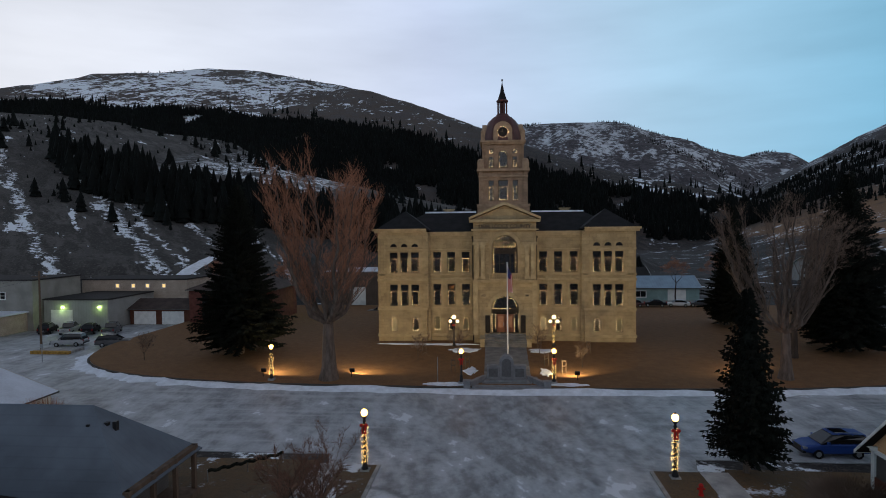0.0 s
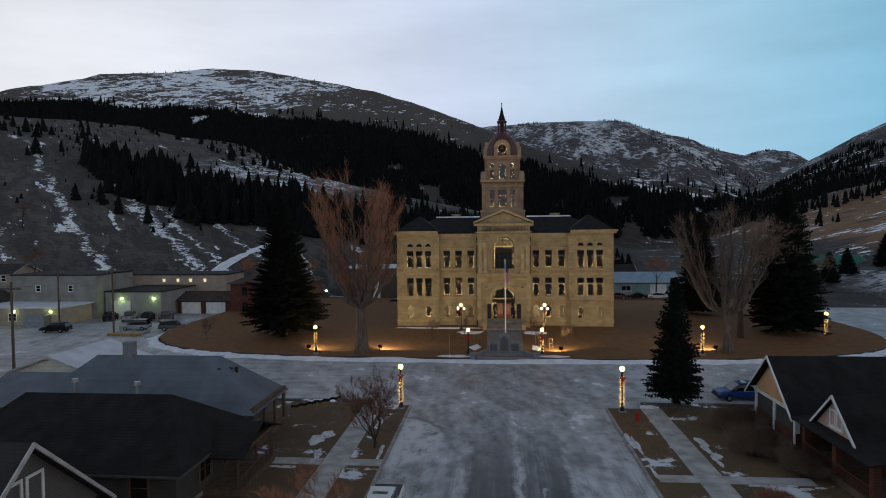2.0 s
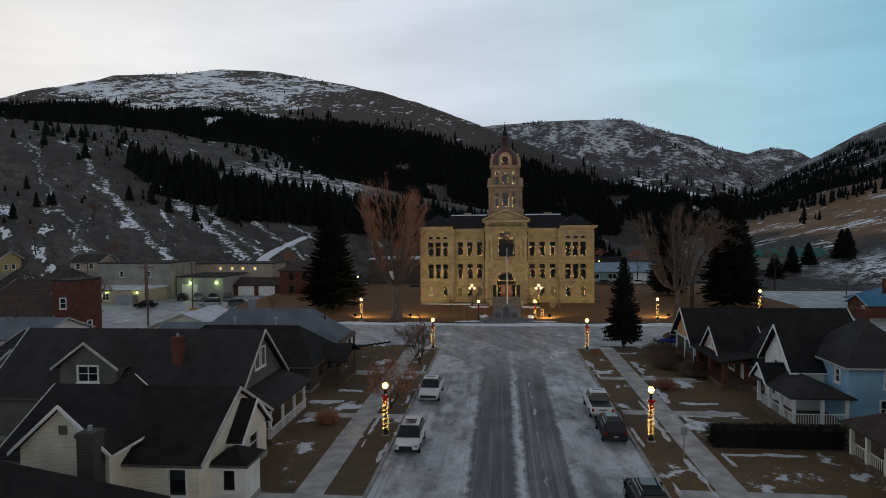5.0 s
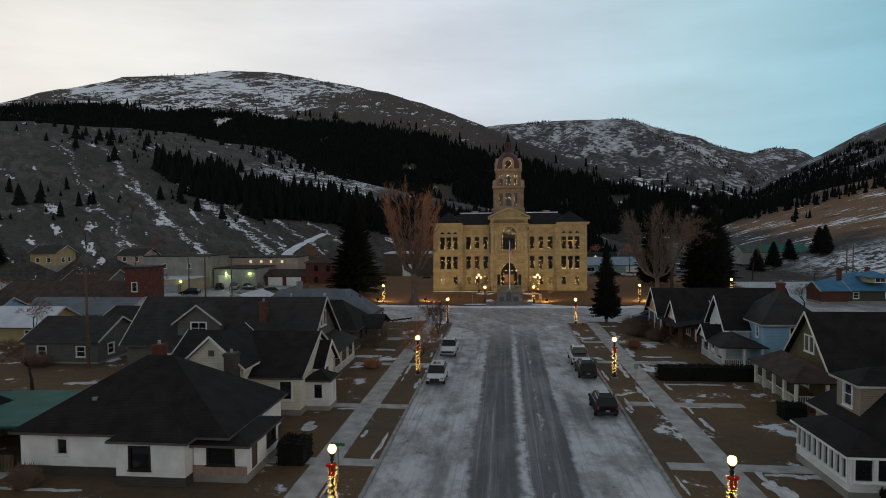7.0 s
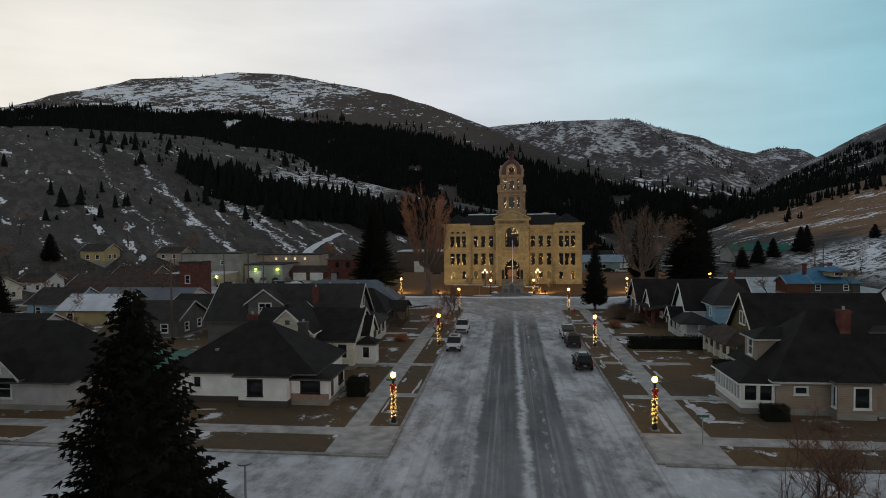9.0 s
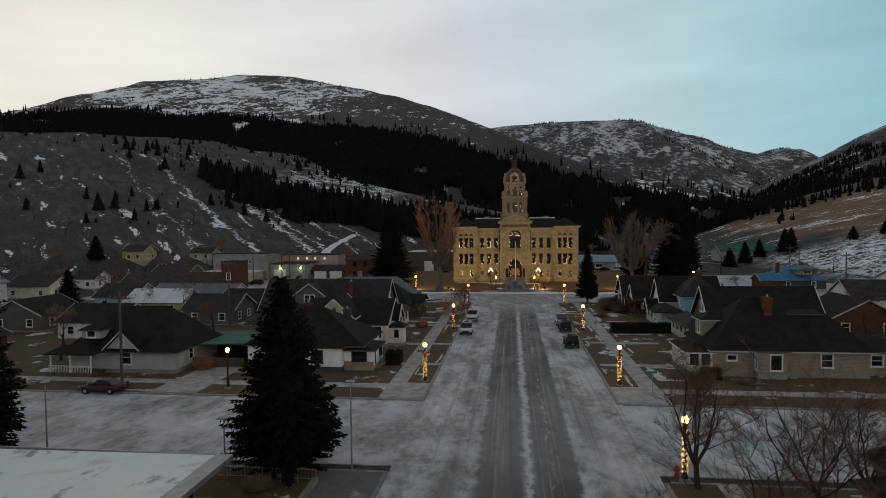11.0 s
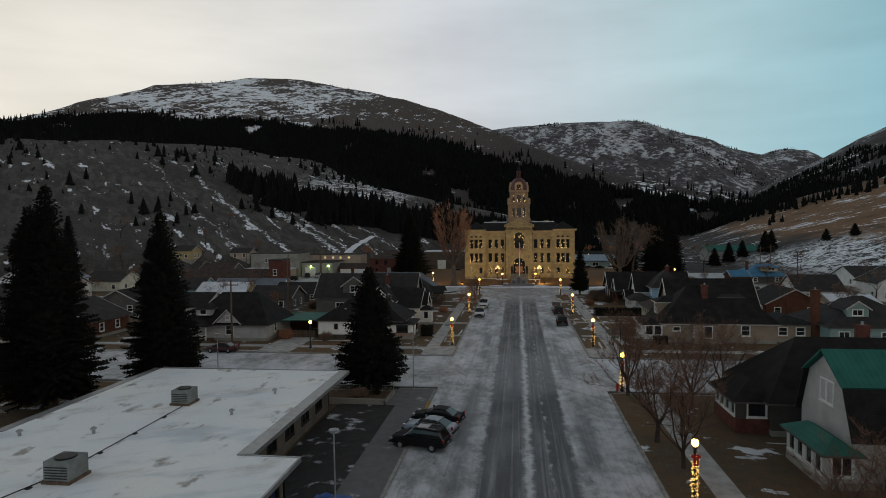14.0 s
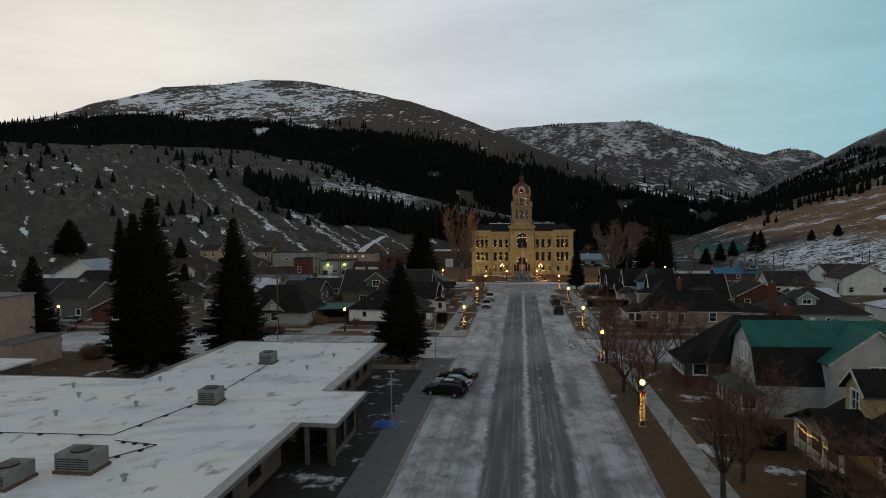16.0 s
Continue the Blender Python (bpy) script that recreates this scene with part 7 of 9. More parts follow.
roof_unit(-28.5, -109.4, 1.5, 1.5, 1.25, "grey metal rooftop cooler on the flat roof")
roof_unit(-27.1, -124.3, 1.6, 1.6, 1.3, "grey metal rooftop cooler beside a snow stain")
roof_unit(-27.9, -138.6, 2.4, 1.7, 1.25, "wide grey metal rooftop unit")
roof_unit(-30.8, -141.0, 1.6, 2.2, 1.1, "squat grey metal rooftop unit")
for pts_ in ([(-28.0, -110.5), (-27.8, -124.0), (-30, -133), (-42, -133.5), (-54, -131)], [(-25.5, -134.5), (-28.6, -139)], [(-29, -134), (-25.5, -134.5)]):
    cb = Shape()
    for (xa, ya), (xb, yb) in zip(pts_, pts_[1:]):
        cb.tube((xa, ya, RZ + 0.36), (xb, yb, RZ + 0.36), 0.035, 0.035, 6)
    cable = thing("roof_cable", "dark conduit run across the flat roof on blocks", "conduit")
    part("pipe", cb, MAT["black"], cable)
    for (xa, ya), (xb, yb) in zip(pts_, pts_[1:]):
        for q in np.arange(0.2, 1.0, 0.27):
            x, y = xa + (xb - xa) * q, ya + (yb - ya) * q
            part("block", Shape().box(x - 0.14, x + 0.14, y - 0.14, y + 0.14, RZ + 0.25, RZ + 0.33), MAT["black"], cable)
for x, y in ((-23, -112), (-33, -126), (-36, -118), (-38, -129), (-31, -117), (-40, -124), (-24, -140), (-27, -146), (-22, -106), (-43, -121)):
    v = thing("roof_vent", "small white vent cap on the flat roof", "vent", "roof vents", at=(x, y, RZ + 0.25))
    part("cap", Shape().lathe([(0.12, 0), (0.12, 0.3), (0.24, 0.32), (0.2, 0.42), (0.03, 0.5)], 0, 0, 8), MAT["steel"], v)
ls = thing("low_shed", "low shed with a flat snowy roof beside the trees", "shed")
part("wall", Shape().box(-74, -57.9, -117.2, -109.6, -0.1, 3.2), MAT["oldstucco"], ls)
part("roof", Shape().box(-74.3, -57.5, -117.5, -109.2, 3.2, 3.45), MAT["roofmembrane"], ls, "snow-covered flat roof")
# tan brick block at the lot's far edge
tb = thing("brick_block", "tall tan brick building with a stepped side", "building")
part("wall", Shape().box(-82, -70.5, -106, -95, -0.1, 9.5), MAT["tanwall"], tb)
part("lower_wing", Shape().box(-70.5, -66.8, -103, -94.5, -0.1, 3.6), MAT["tanwall"], tb)
part("coping", Shape().box(-82.2, -70.3, -106.2, -94.8, 9.5, 9.75).box(-70.5, -66.6, -103.2, -94.3, 3.6, 3.8), MAT["palegranite"], tb)


# ---- trees ----


def spruce_shapes(h, r, seed):
    """Trunk and crown of a spruce: uneven whorls of boughs, each set with many small needle sprays."""
    g = random.Random(seed)
    trunk = Shape().tube((0, 0, -0.2), (0, 0, h * 0.55), 0.022 * h, 0.012 * h, 8).tube((0, 0, h * 0.55), (0, 0, h), 0.012 * h, 0.01, 6)
    c = Shape()
    z = h * (0.085 if h > 13 else 0.13)
    while z < h * 0.975:
        f = 1 - z / h
        rad = r * min(1.0, (f / 0.86) ** 0.82) * g.uniform(0.84, 1.1) * (1 if z > h * 0.14 else 0.8)
        off = g.random() * 6.28
        n = max(5, int(6 + 13 * f))
        for i in range(n):
            a = off + 6.2832 * i / n + g.uniform(-0.25, 0.25)
            lobe = 1 + 0.24 * noise.noise(Vector((math.cos(a) * 1.4 + seed, math.sin(a) * 1.4, z / h * 8)))
            ln = max(0.22, rad * lobe * g.choice((0.62, 0.84, 0.95, 1.0)) * g.uniform(0.92, 1.05))
            ca, sa = math.cos(a), math.sin(a)
            lift = 0.42 - 0.85 * f + g.uniform(-0.12, 0.12)
            k = max(2, min(16, int(ln / 0.27)))
            z_b = z + g.uniform(-0.22, 0.22)
            for m in range(1, k + 1):
                q = m / k
                if q < 0.3 and ln > 1.5:
                    continue
                rr = ln * q
                px, py, pz = rr * ca, rr * sa, z_b + lift * rr + 0.16 * ln * q * q
                size = (0.22 + 0.03 * ln + 0.15 * ln * (1.1 - q)) * g.uniform(0.7, 1.3)
                for sg in (-1, 1, 0):
                    o = 0.35 + 0.5 * g.random() if sg else 1.0
                    w = sg * g.uniform(0.55, 0.95)
                    tx, ty, tz = px + size * (ca * o - sa * w), py + size * (sa * o + ca * w), pz + size * g.uniform(-0.62, 0.10)
                    b = 0.075 + 0.15 * size
                    c.poly([(px - sa * b * 0.6, py + ca * b * 0.6, pz + b * 0.7), (px + sa * b * 0.6, py - ca * b * 0.6, pz - b * 0.9), (tx, ty, tz)])
                    if g.random() < 0.6:
                        c.poly([(px, py, pz + b * 0.5), (px + ca * b, py + sa * b, pz - b), (px + ca * 0.3 * size, py + sa * 0.3 * size, pz - size * g.uniform(0.4, 0.9))])
        z += h * 0.003 + 0.08 + 0.11 * f * g.uniform(0.8, 1.2)
    # the dense inside
    c.lathe([(0.02, h * 0.12), (r * 0.40, h * 0.15), (r * 0.36, h * 0.4), (r * 0.20, h * 0.68), (0.02, h * 0.93)], 0, 0, 9, g.random())
    return trunk, c


def spruce(x, y, h, r, seed, label, z=0.1, name="spruce_tree"):
    t = thing(name, label, "tree", "conifers", at=(x, y, z))
    tr, cr = spruce_shapes(h, r, seed)
    part("trunk", tr, MAT["bark"], t)
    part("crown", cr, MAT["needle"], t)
    return t


spruce(15.6, 1.2, 12.6, 2.7, 1, "dark green spruce standing on the street corner")
spruce(-35.3, 36.2, 23.0, 6.2, 2, "tall dark spruce on the courthouse lawn", 0.6)
spruce(43.8, 39.6, 23.5, 6.2, 3, "broad tall dark spruce on the courthouse lawn", 0.6)
spruce(37.5, 60, 20, 5.0, 4, "dark spruce behind the bare cottonwood", 0.6)
spruce(52, 58, 21, 5.5, 5, "dark spruce at the lawn's far edge", 0.6)
spruce(-17.2, -90.6, 13.9, 4.3, 6, "bushy dark spruce beside the side street")
spruce(-40.4, -93.6, 20.4, 4.4, 7, "tall slender dark spruce behind the flat-roofed building")
spruce(-47.6, -101.6, 23.0, 5.2, 8, "tall dark spruce with a broad crown")
spruce(-51.4, -99.6, 21.0, 4.2, 9, "dark spruce growing close to its taller neighbour")
spruce(-72, -84.5 - 9, 15, 3.6, 10, "narrow dark spruce at the block's edge")
spruce(-160, 20, 12.5, 6.2, 13, "broad dark spruce at the foot of the hill", terrain_z(-160, 20))
spruce(-104.5, -29.5, 22, 3.4, 12, "tall narrow dark spruce standing among the back yards", 0.1)
spruce(-42.5, -30 + 86, 9, 3, 11, "small dark spruce by the lawn", 0.5)
for k, (x, y, h, r) in enumerate(((92, 118, 9, 3.2), (99, 122, 8, 2.8), (107, 118, 10, 3.4), (112, 124, 9, 3.0), (84, 112, 8, 3.0), (128, 110, 5, 2.2), (136, 104, 5, 2.2), (-96, -14, 9, 3.0), (-130, 40, 8, 2.8))):
    spruce(x, y, h, r, 20 + k, "dark spruce at the foot of the hill" if x > 0 else "dark spruce among the back yards", terrain_z(x, y))


def bare_shapes(h, spread, seed, trunk_r, upright=0.5, levels=5, first=0.22, twigs=3):
    """A leafless tree: limbs that fork again and again, with fine twigs at their ends."""
    g = random.Random(seed)
    limbs, fine = Shape(), Shape()

    def grow(p, d, ln, r, lev):
        steps = 3 if lev < 3 else 2
        for _ in range(steps):
            d = (d + Vector((g.uniform(-1, 1), g.uniform(-1, 1), g.uniform(-0.4, 1) * upright)) * 0.20).normalized()
            q = p + d * (ln / steps)
            r2 = r * 0.86
            (limbs if r > 0.028 else fine).tube(p, q, r, r2, 7 if lev < 2 else (5 if r > 0.05 else 3), False)
            p, r = q, r2
            if lev >= 2 and lev < levels and g.random() < 0.55:
                grow(p, side(d), ln * 0.6, r * 0.55, lev + 1)
        if lev < levels:
            for _ in range(g.choice((2, 2, 3)) if lev else g.choice((3, 4))):
                grow(p, side(d), ln * g.uniform(0.62, 0.85), r * g.uniform(0.55, 0.78), lev + 1)
        else:
            for _ in range(twigs * 3):
                e = side(d)
                q = p + e * ln * g.uniform(0.6, 1.3)
                w = e.orthogonal().normalized() * (0.004 + 0.0009 * h)
                fine.poly([p - w, p + w, q])
                m = p.lerp(q, 0.5)
                e2 = side(e)
                fine.poly([m - w * 0.7, m + w * 0.7, m + e2 * ln * 0.45])

    def side(d):
        v = Vector((g.gauss(0, 1), g.gauss(0, 1), g.gauss(0, 0.6)))
        return (d * (1.15 - spread * 0.35) + v.normalized() * (0.35 + spread * 0.45) + Vector((0, 0, upright * 0.35))).normalized()

    p = Vector((0, 0, -0.2))
    q = Vector((g.uniform(-0.2, 0.2), g.uniform(-0.2, 0.2), h * first))
    limbs.tube(p, q * 0.25, trunk_r * 1.35, trunk_r * 1.02, 9, False)
    limbs.tube(q * 0.25, q, trunk_r * 1.02, trunk_r * 0.85, 9, False)
    grow(q, Vector((0, 0, 1)), h * 0.24, trunk_r * 0.85, 0)
    return limbs, fine


def bare_tree(x, y, h, spread, seed, trunk_r, label, z=0.1, twig="twiggrey", group="bare trees", bark="darkbark", **kw):
    t = thing("bare_tree", label, "tree", group, at=(x, y, z))
    limbs, fine = bare_shapes(h, spread, seed, trunk_r, **kw)
    top = max(v[2] for v in limbs.v + fine.v)
    k = h / top
    for s in (limbs, fine):
        s.v = [(a * k, b * k, c * k) for a, b, c in s.v]
    part("trunk", limbs, MAT[bark], t)
    part("branchwork", fine, MAT[twig], t)
    return t




def street_tree(x, y, h, reach, seed, trunk_r, label, z=0.12, twig="twigdark", limbs_n=7, fork=0.22, group="bare trees"):
    """A leafless street tree: limbs that part low, bend upwards and carry branchlets with fine twigs all along."""
    g = random.Random(seed)
    t = thing("bare_tree", label, "tree", group, at=(x, y, z))
    wood, fine = Shape(), Shape()
    crotch = Vector((g.uniform(-0.02, 0.02) * h, g.uniform(-0.02, 0.02) * h, h * fork))
    wood.tube((0, 0, -0.3), (0, 0, h * 0.05), trunk_r * 1.35, trunk_r, 9, False)
    wood.tube((0, 0, h * 0.05), crotch, trunk_r, trunk_r * 0.85, 9, False)
    k_ = h / 10

    def twiglets(p, d, ln, n):
        for _ in range(n):
            e = (d * 0.7 + Vector((g.gauss(0, 0.5), g.gauss(0, 0.5), g.uniform(0.0, 0.7)))).normalized()
            q = p + e * ln * g.uniform(0.5, 1.2)
            w = e.orthogonal().normalized() * 0.011 * k_ ** 0.5
            fine.poly([p - w, p + w, q])
            m = p.lerp(q, g.uniform(0.3, 0.7))
            e2 = (e + Vector((g.gauss(0, 0.6), g.gauss(0, 0.6), 0.25))).normalized()
            fine.poly([m - w * 0.7, m + w * 0.7, m + e2 * ln * g.uniform(0.3, 0.7)])

    def bough(p, d, ln, r, lev):
        n = 7 if lev == 0 else 4
        for j in range(n):
            d = (d + Vector((g.gauss(0, 0.16), g.gauss(0, 0.16), 0.09 + g.gauss(0, 0.10)))).normalized()
            q = p + d * ln / n
            r2 = max(0.008 * k_, r * (0.84 if lev == 0 else 0.74))
            wood.tube(p, q, r, r2, 6 if lev == 0 else 4, False)
            p, r = q, r2
            if lev < 2 and j > 0:
                for _ in range(g.choice((1, 1, 2, 2)) if lev == 0 else g.choice((1, 1, 2))):
                    v = Vector((g.gauss(0, 1), g.gauss(0, 1), g.gauss(0.25, 0.6))).normalized()
                    bough(p, (d * 0.55 + v * 0.75).normalized(), ln * g.uniform(0.34, 0.52), r * g.uniform(0.45, 0.65), lev + 1)
            if lev == 2 or (lev == 1 and j > 1):
                twiglets(p, d, 0.8 * k_, 4)
        twiglets(p, d, 0.95 * k_, 5)

    for i in range(limbs_n):
        a = 6.2832 * i / limbs_n + g.uniform(-0.35, 0.35)
        out = reach / h * g.uniform(0.5, 1.25)
        d = Vector((math.cos(a) * out, math.sin(a) * out, g.uniform(0.55, 0.95))).normalized()
        bough(crotch - Vector((0, 0, g.uniform(0, 0.06) * h)), d, h * g.uniform(0.62, 0.80), trunk_r * g.uniform(0.42, 0.62), 0)
    top = max(v[2] for v in wood.v)
    for sh in (wood, fine):
        sh.v = [(a * h / top, b * h / top, c * h / top) for a, b, c in sh.v]
    part("trunk", wood, MAT["darkbark"], t)
    part("branchwork", fine, MAT[twig], t)
    return t


def cottonwood(x, y, h, reach, seed, trunk_r, label, z, twig, stems=9, lean=0.0):
    """A great bare cottonwood: several stems that part low and rise steeply, each dense with upright shoots."""
    g = random.Random(seed)
    t = thing("bare_tree", label, "tree", "bare trees", at=(x, y, z))
    limbs, fine = Shape(), Shape()
    fork = Vector((lean * 1.2, 0, h * 0.24))
    limbs.tube((0, 0, -0.3), (0.05, 0, h * 0.05), trunk_r * 1.45, trunk_r, 10, False)
    limbs.tube((0.05, 0, h * 0.05), fork * 0.6, trunk_r, trunk_r * 0.8, 10, False)
    limbs.tube(fork * 0.6, fork, trunk_r * 0.8, trunk_r * 0.66, 10, False)

    def shoots(p, d, ln, r, n):
        pts = [p]
        dd = d.copy()
        for _ in range(3):
            dd = (dd + Vector((g.gauss(0, 0.12), g.gauss(0, 0.12), 0.16))).normalized()
            pts.append(pts[-1] + dd * ln / 3)
        for k in range(3):
            limbs.tube(pts[k], pts[k + 1], r * (1 - 0.3 * k), r * (0.7 - 0.3 * k) + 0.006, 4, False)
        for _ in range(n):
            k = g.choice((0, 1, 1, 2, 2))
            q0 = pts[k].lerp(pts[k + 1], g.random())
            e = (dd * 0.5 + Vector((g.gauss(0, 0.42), g.gauss(0, 0.42), g.uniform(0.3, 1.0)))).normalized()
            q1 = q0 + e * g.uniform(0.7, 2.0) * h / 25
            w = e.orthogonal().normalized() * 0.019
            fine.poly([q0 - w, q0 + w, q1])
            m = q0.lerp(q1, g.uniform(0.3, 0.7))
            e2 = (e + Vector((g.gauss(0, 0.5), g.gauss(0, 0.5), 0.2))).normalized()
            fine.poly([m - w * 0.8, m + w * 0.8, m + e2 * g.uniform(0.5, 1.1) * h / 25])

    for sidx in range(stems):
        a = 6.2832 * sidx / stems + g.uniform(-0.3, 0.3)
        out = reach * g.uniform(0.25, 1.0)
        top = h * g.uniform(0.80, 0.98) * (1 - 0.16 * (out / reach) ** 2)
        r0 = trunk_r * g.uniform(0.30, 0.48)
        prev, n = fork, 9
        for k in range(1, n + 1):
            q = k / n
            p = Vector((fork.x + out * math.cos(a) * q ** 0.52 + g.uniform(-0.3, 0.3), out * math.sin(a) * q ** 0.52 + g.uniform(-0.25, 0.25), fork.z + (top - fork.z) * q ** 1.1))
            limbs.tube(prev, p, r0 * (1 - 0.92 * (k - 1) / n), r0 * (1 - 0.92 * k / n), 6, False)
            if q > 0.22:
                for _ in range(3):
                    b = a + g.uniform(-1.5, 1.5)
                    d = Vector((math.cos(b) * 0.55, math.sin(b) * 0.55, g.uniform(0.45, 1.1))).normalized()
                    shoots(prev.lerp(p, g.random()), d, g.uniform(1.8, 4.2) * h / 25 * (1.25 - 0.5 * q), r0 * 0.30 * (1.15 - q), 15)
            prev = p
    part("trunk", limbs, MAT["bark"], t)
    part("branchwork", fine, MAT[twig], t)


cottonwood(-19.9, 24.2, 25.8, 7.8, 31, 0.85, "huge leafless cottonwood with reddish upright twigs on the lawn", 0.4, "twig", 14)
cottonwood(30.0, 26.4, 20.5, 8.0, 32, 0.62, "tall leafless cottonwood with a grey trunk", 0.4, "twiggrey", 14)
bare_tree(35.5, 36.0, 19.0, 0.75, 35, 0.45, "leafless cottonwood beside the broad spruce", 0.5, "twiggrey", upright=0.6, levels=6, twigs=2)
street_tree(-10.95, -10.4, 6.4, 3.4, 33, 0.15, "small round leafless street tree on the verge", fork=0.16, limbs_n=8)
street_tree(-11.4, -27.2, 5.6, 3.8, 34, 0.13, "small leafless tree with reddish dried fruit", twig="twig", limbs_n=7, fork=0.1)
for k, (x, y, h, sp, r, lb) in enumerate(((11.0, -91.6, 10.0, 0.9, 0.24, "leafless street tree beside a lit lamp"), (10.9, -105.2, 10.5, 1.1, 0.27, "spreading leafless street tree with dark limbs"),
                                          (16.4, -95.5, 9.5, 1.1, 0.22, "leafless tree in the corner yard"), (11.6, -110.5, 8.5, 0.9, 0.2, "leafless street tree with low limbs"),
                                          (13.2, -130.6, 9.5, 0.9, 0.25, "leafless street tree with dark bark"), (15.4, -128.0, 9.5, 0.8, 0.22, "leafless tree with a thin forked trunk"),
                                          (18.6, -136.5, 8.5, 1.1, 0.2, "low spreading leafless yard tree"), (20.6, -93.2, 8.5, 1.0, 0.2, "leafless tree close to the dark house"))):
    street_tree(x, y, h, h * 0.55 * sp, 36 + k, r, lb)
for k, (x, y, h) in enumerate(((-46.5, 32.2, 3.6), (4.4, 37, 4.2), (-6.2, 36, 4.0), (8.9, 30.5, 3.2), (-11, 33, 3.6))):
    street_tree(x, y, h, h * 0.4, 60 + k, 0.05, "young leafless tree on the lawn", 0.5, "twiggrey", 4, 0.3, "young lawn trees")
for k, (x, y, h, r, tw) in enumerate(((38, 92, 11, 0.9, "twig"), (48, 96, 12, 0.9, "twig"), (31, 118, 10, 0.8, "twig"), (-62, 88, 10, 0.7, "twig"), (-46, 84, 11, 0.7, "twig"), (-104, -6, 9, 0.7, "twiggrey"), (-74, 20, 9, 0.7, "twiggrey"), (-66, -52, 7, 0.7, "twiggrey"), (62, 2, 9, 0.8, "twiggrey"), (74, -22, 9, 0.8, "twiggrey"), (-120, 60, 8, 0.8, "twiggrey"), (56, -44, 8, 0.7, "twiggrey"), (70, 80, 12, 0.8, "twiggrey"), (60, 70, 13, 0.7, "twiggrey"))):
    bare_tree(x, y, h, r, 80 + k, 0.2, "bushy leafless tree among the buildings", terrain_z(x, y), tw, "back trees", upright=0.6, levels=5, twigs=3)


rt_ = random.Random(17)
for k, (x, y) in enumerate(((-62, -27), (-46, -46), (-52, -50), (-66, -34), (-80, -24), (-96, -38), (-70, -4), (-110, 20), (-92, 28), (-122, -4), (-134, 30), (-150, 52), (-100, 62), (-126, 90), (-84, -50), (-60, -60), (46, -47), (60, -40), (72, -66), (82, -32), (58, -22), (88, 6), (50, 8), (102, -20), (112, 40), (96, 60), (80, 66))):
    bare_tree(x, y, rt_.uniform(6, 10), rt_.uniform(0.6, 1.0), 140 + k, rt_.uniform(0.12, 0.2), "leafless brown tree between the back yards", terrain_z(x, y), rt_.choice(("twiggrey", "twigdark", "twigdark")), "back trees", upright=0.5, levels=4, twigs=3)


def bush(x, y, w, hgt, seed, label, mat="twiggrey", n=420, z=0.1):
    g = random.Random(seed)
    t = thing("bush", label, "bush", "bushes", at=(x, y, z))
    s = Shape()
    for _ in range(n):
        a, e = g.random() * 6.28, g.uniform(0.25, 1.45)
        rr = w * 0.25 * math.sqrt(g.random())
        p = Vector((rr * math.cos(a), rr * math.sin(a), 0))
        d = Vector((math.cos(a) * math.cos(e), math.sin(a) * math.cos(e), math.sin(e)))
        q = p + Vector((d.x * w * 0.5, d.y * w * 0.5, d.z * hgt)) * g.uniform(0.5, 1.0)
        m = p.lerp(q, 0.6) + Vector((g.uniform(-1, 1), g.uniform(-1, 1), 0.4)) * 0.1
        o = d.orthogonal().normalized() * 0.018
        s.poly([p - o, p + o, m])
        s.poly([m - o, m + o, q])
        s.poly([m - o, m + o, m + Vector((g.uniform(-1, 1), g.uniform(-1, 1), 0.6)) * hgt * 0.22])
    part("branchwork", s, MAT[mat], t)


def leafy(x, y, w, d, hgt, seed, label, name="hedge", mat="needle", n=2600):
    """A clipped dense shrub: a core with many small leaves standing out of it."""
    g = random.Random(seed)
    t = thing(name, label, name, at=(x, y, 0.1))
    s = Shape()
    for _ in range(n):
        p = Vector((g.uniform(-w / 2, w / 2), g.uniform(-d / 2, d / 2), g.uniform(0.05, hgt)))
        f = g.choice((0, 1, 2, 3, 4))
        if f == 0:
            p.x = w / 2 * g.choice((-1, 1)) * g.uniform(0.93, 1.04)
        elif f in (1, 2):
            p.y = d / 2 * g.choice((-1, 1)) * g.uniform(0.9, 1.06)
        else:
            p.z = hgt * g.uniform(0.94, 1.06)
        v = Vector((g.gauss(0, 1), g.gauss(0, 1), g.gauss(0, 1))).normalized() * 0.13
        o = v.orthogonal().normalized() * 0.07
        s.poly([p - o, p + o, p + v])
    part("foliage", s, MAT[mat], t)
    part("core", Shape().box(-w / 2 * 0.95, w / 2 * 0.95, -d / 2 * 0.93, d / 2 * 0.93, 0, hgt * 0.95), MAT[mat], t)


leafy(19.6, -34.6, 9.6, 1.3, 1.5, 1, "clipped dark hedge beside a snowy front lawn")
leafy(22.6, -46.6, 1.8, 1.5, 1.2, 2, "dark evergreen shrub by a porch", "shrub", n=600)
leafy(-15.6, -58.5, 1.9, 2.0, 1.6, 3, "round dark evergreen shrub by the white house", "shrub", n=700)
leafy(20.9, -63.3, 2.0, 1.2, 1.2, 4, "dark low shrub by the sun porch", "shrub", n=600)
leafy(20.0, -120.5, 2.2, 2.0, 1.6, 5, "dark evergreen shrub in a front yard", "shrub", n=700)
leafy(19.6, -131.0, 2.0, 2.0, 2.0, 6, "dark evergreen shrub by the porch", "shrub", n=700)
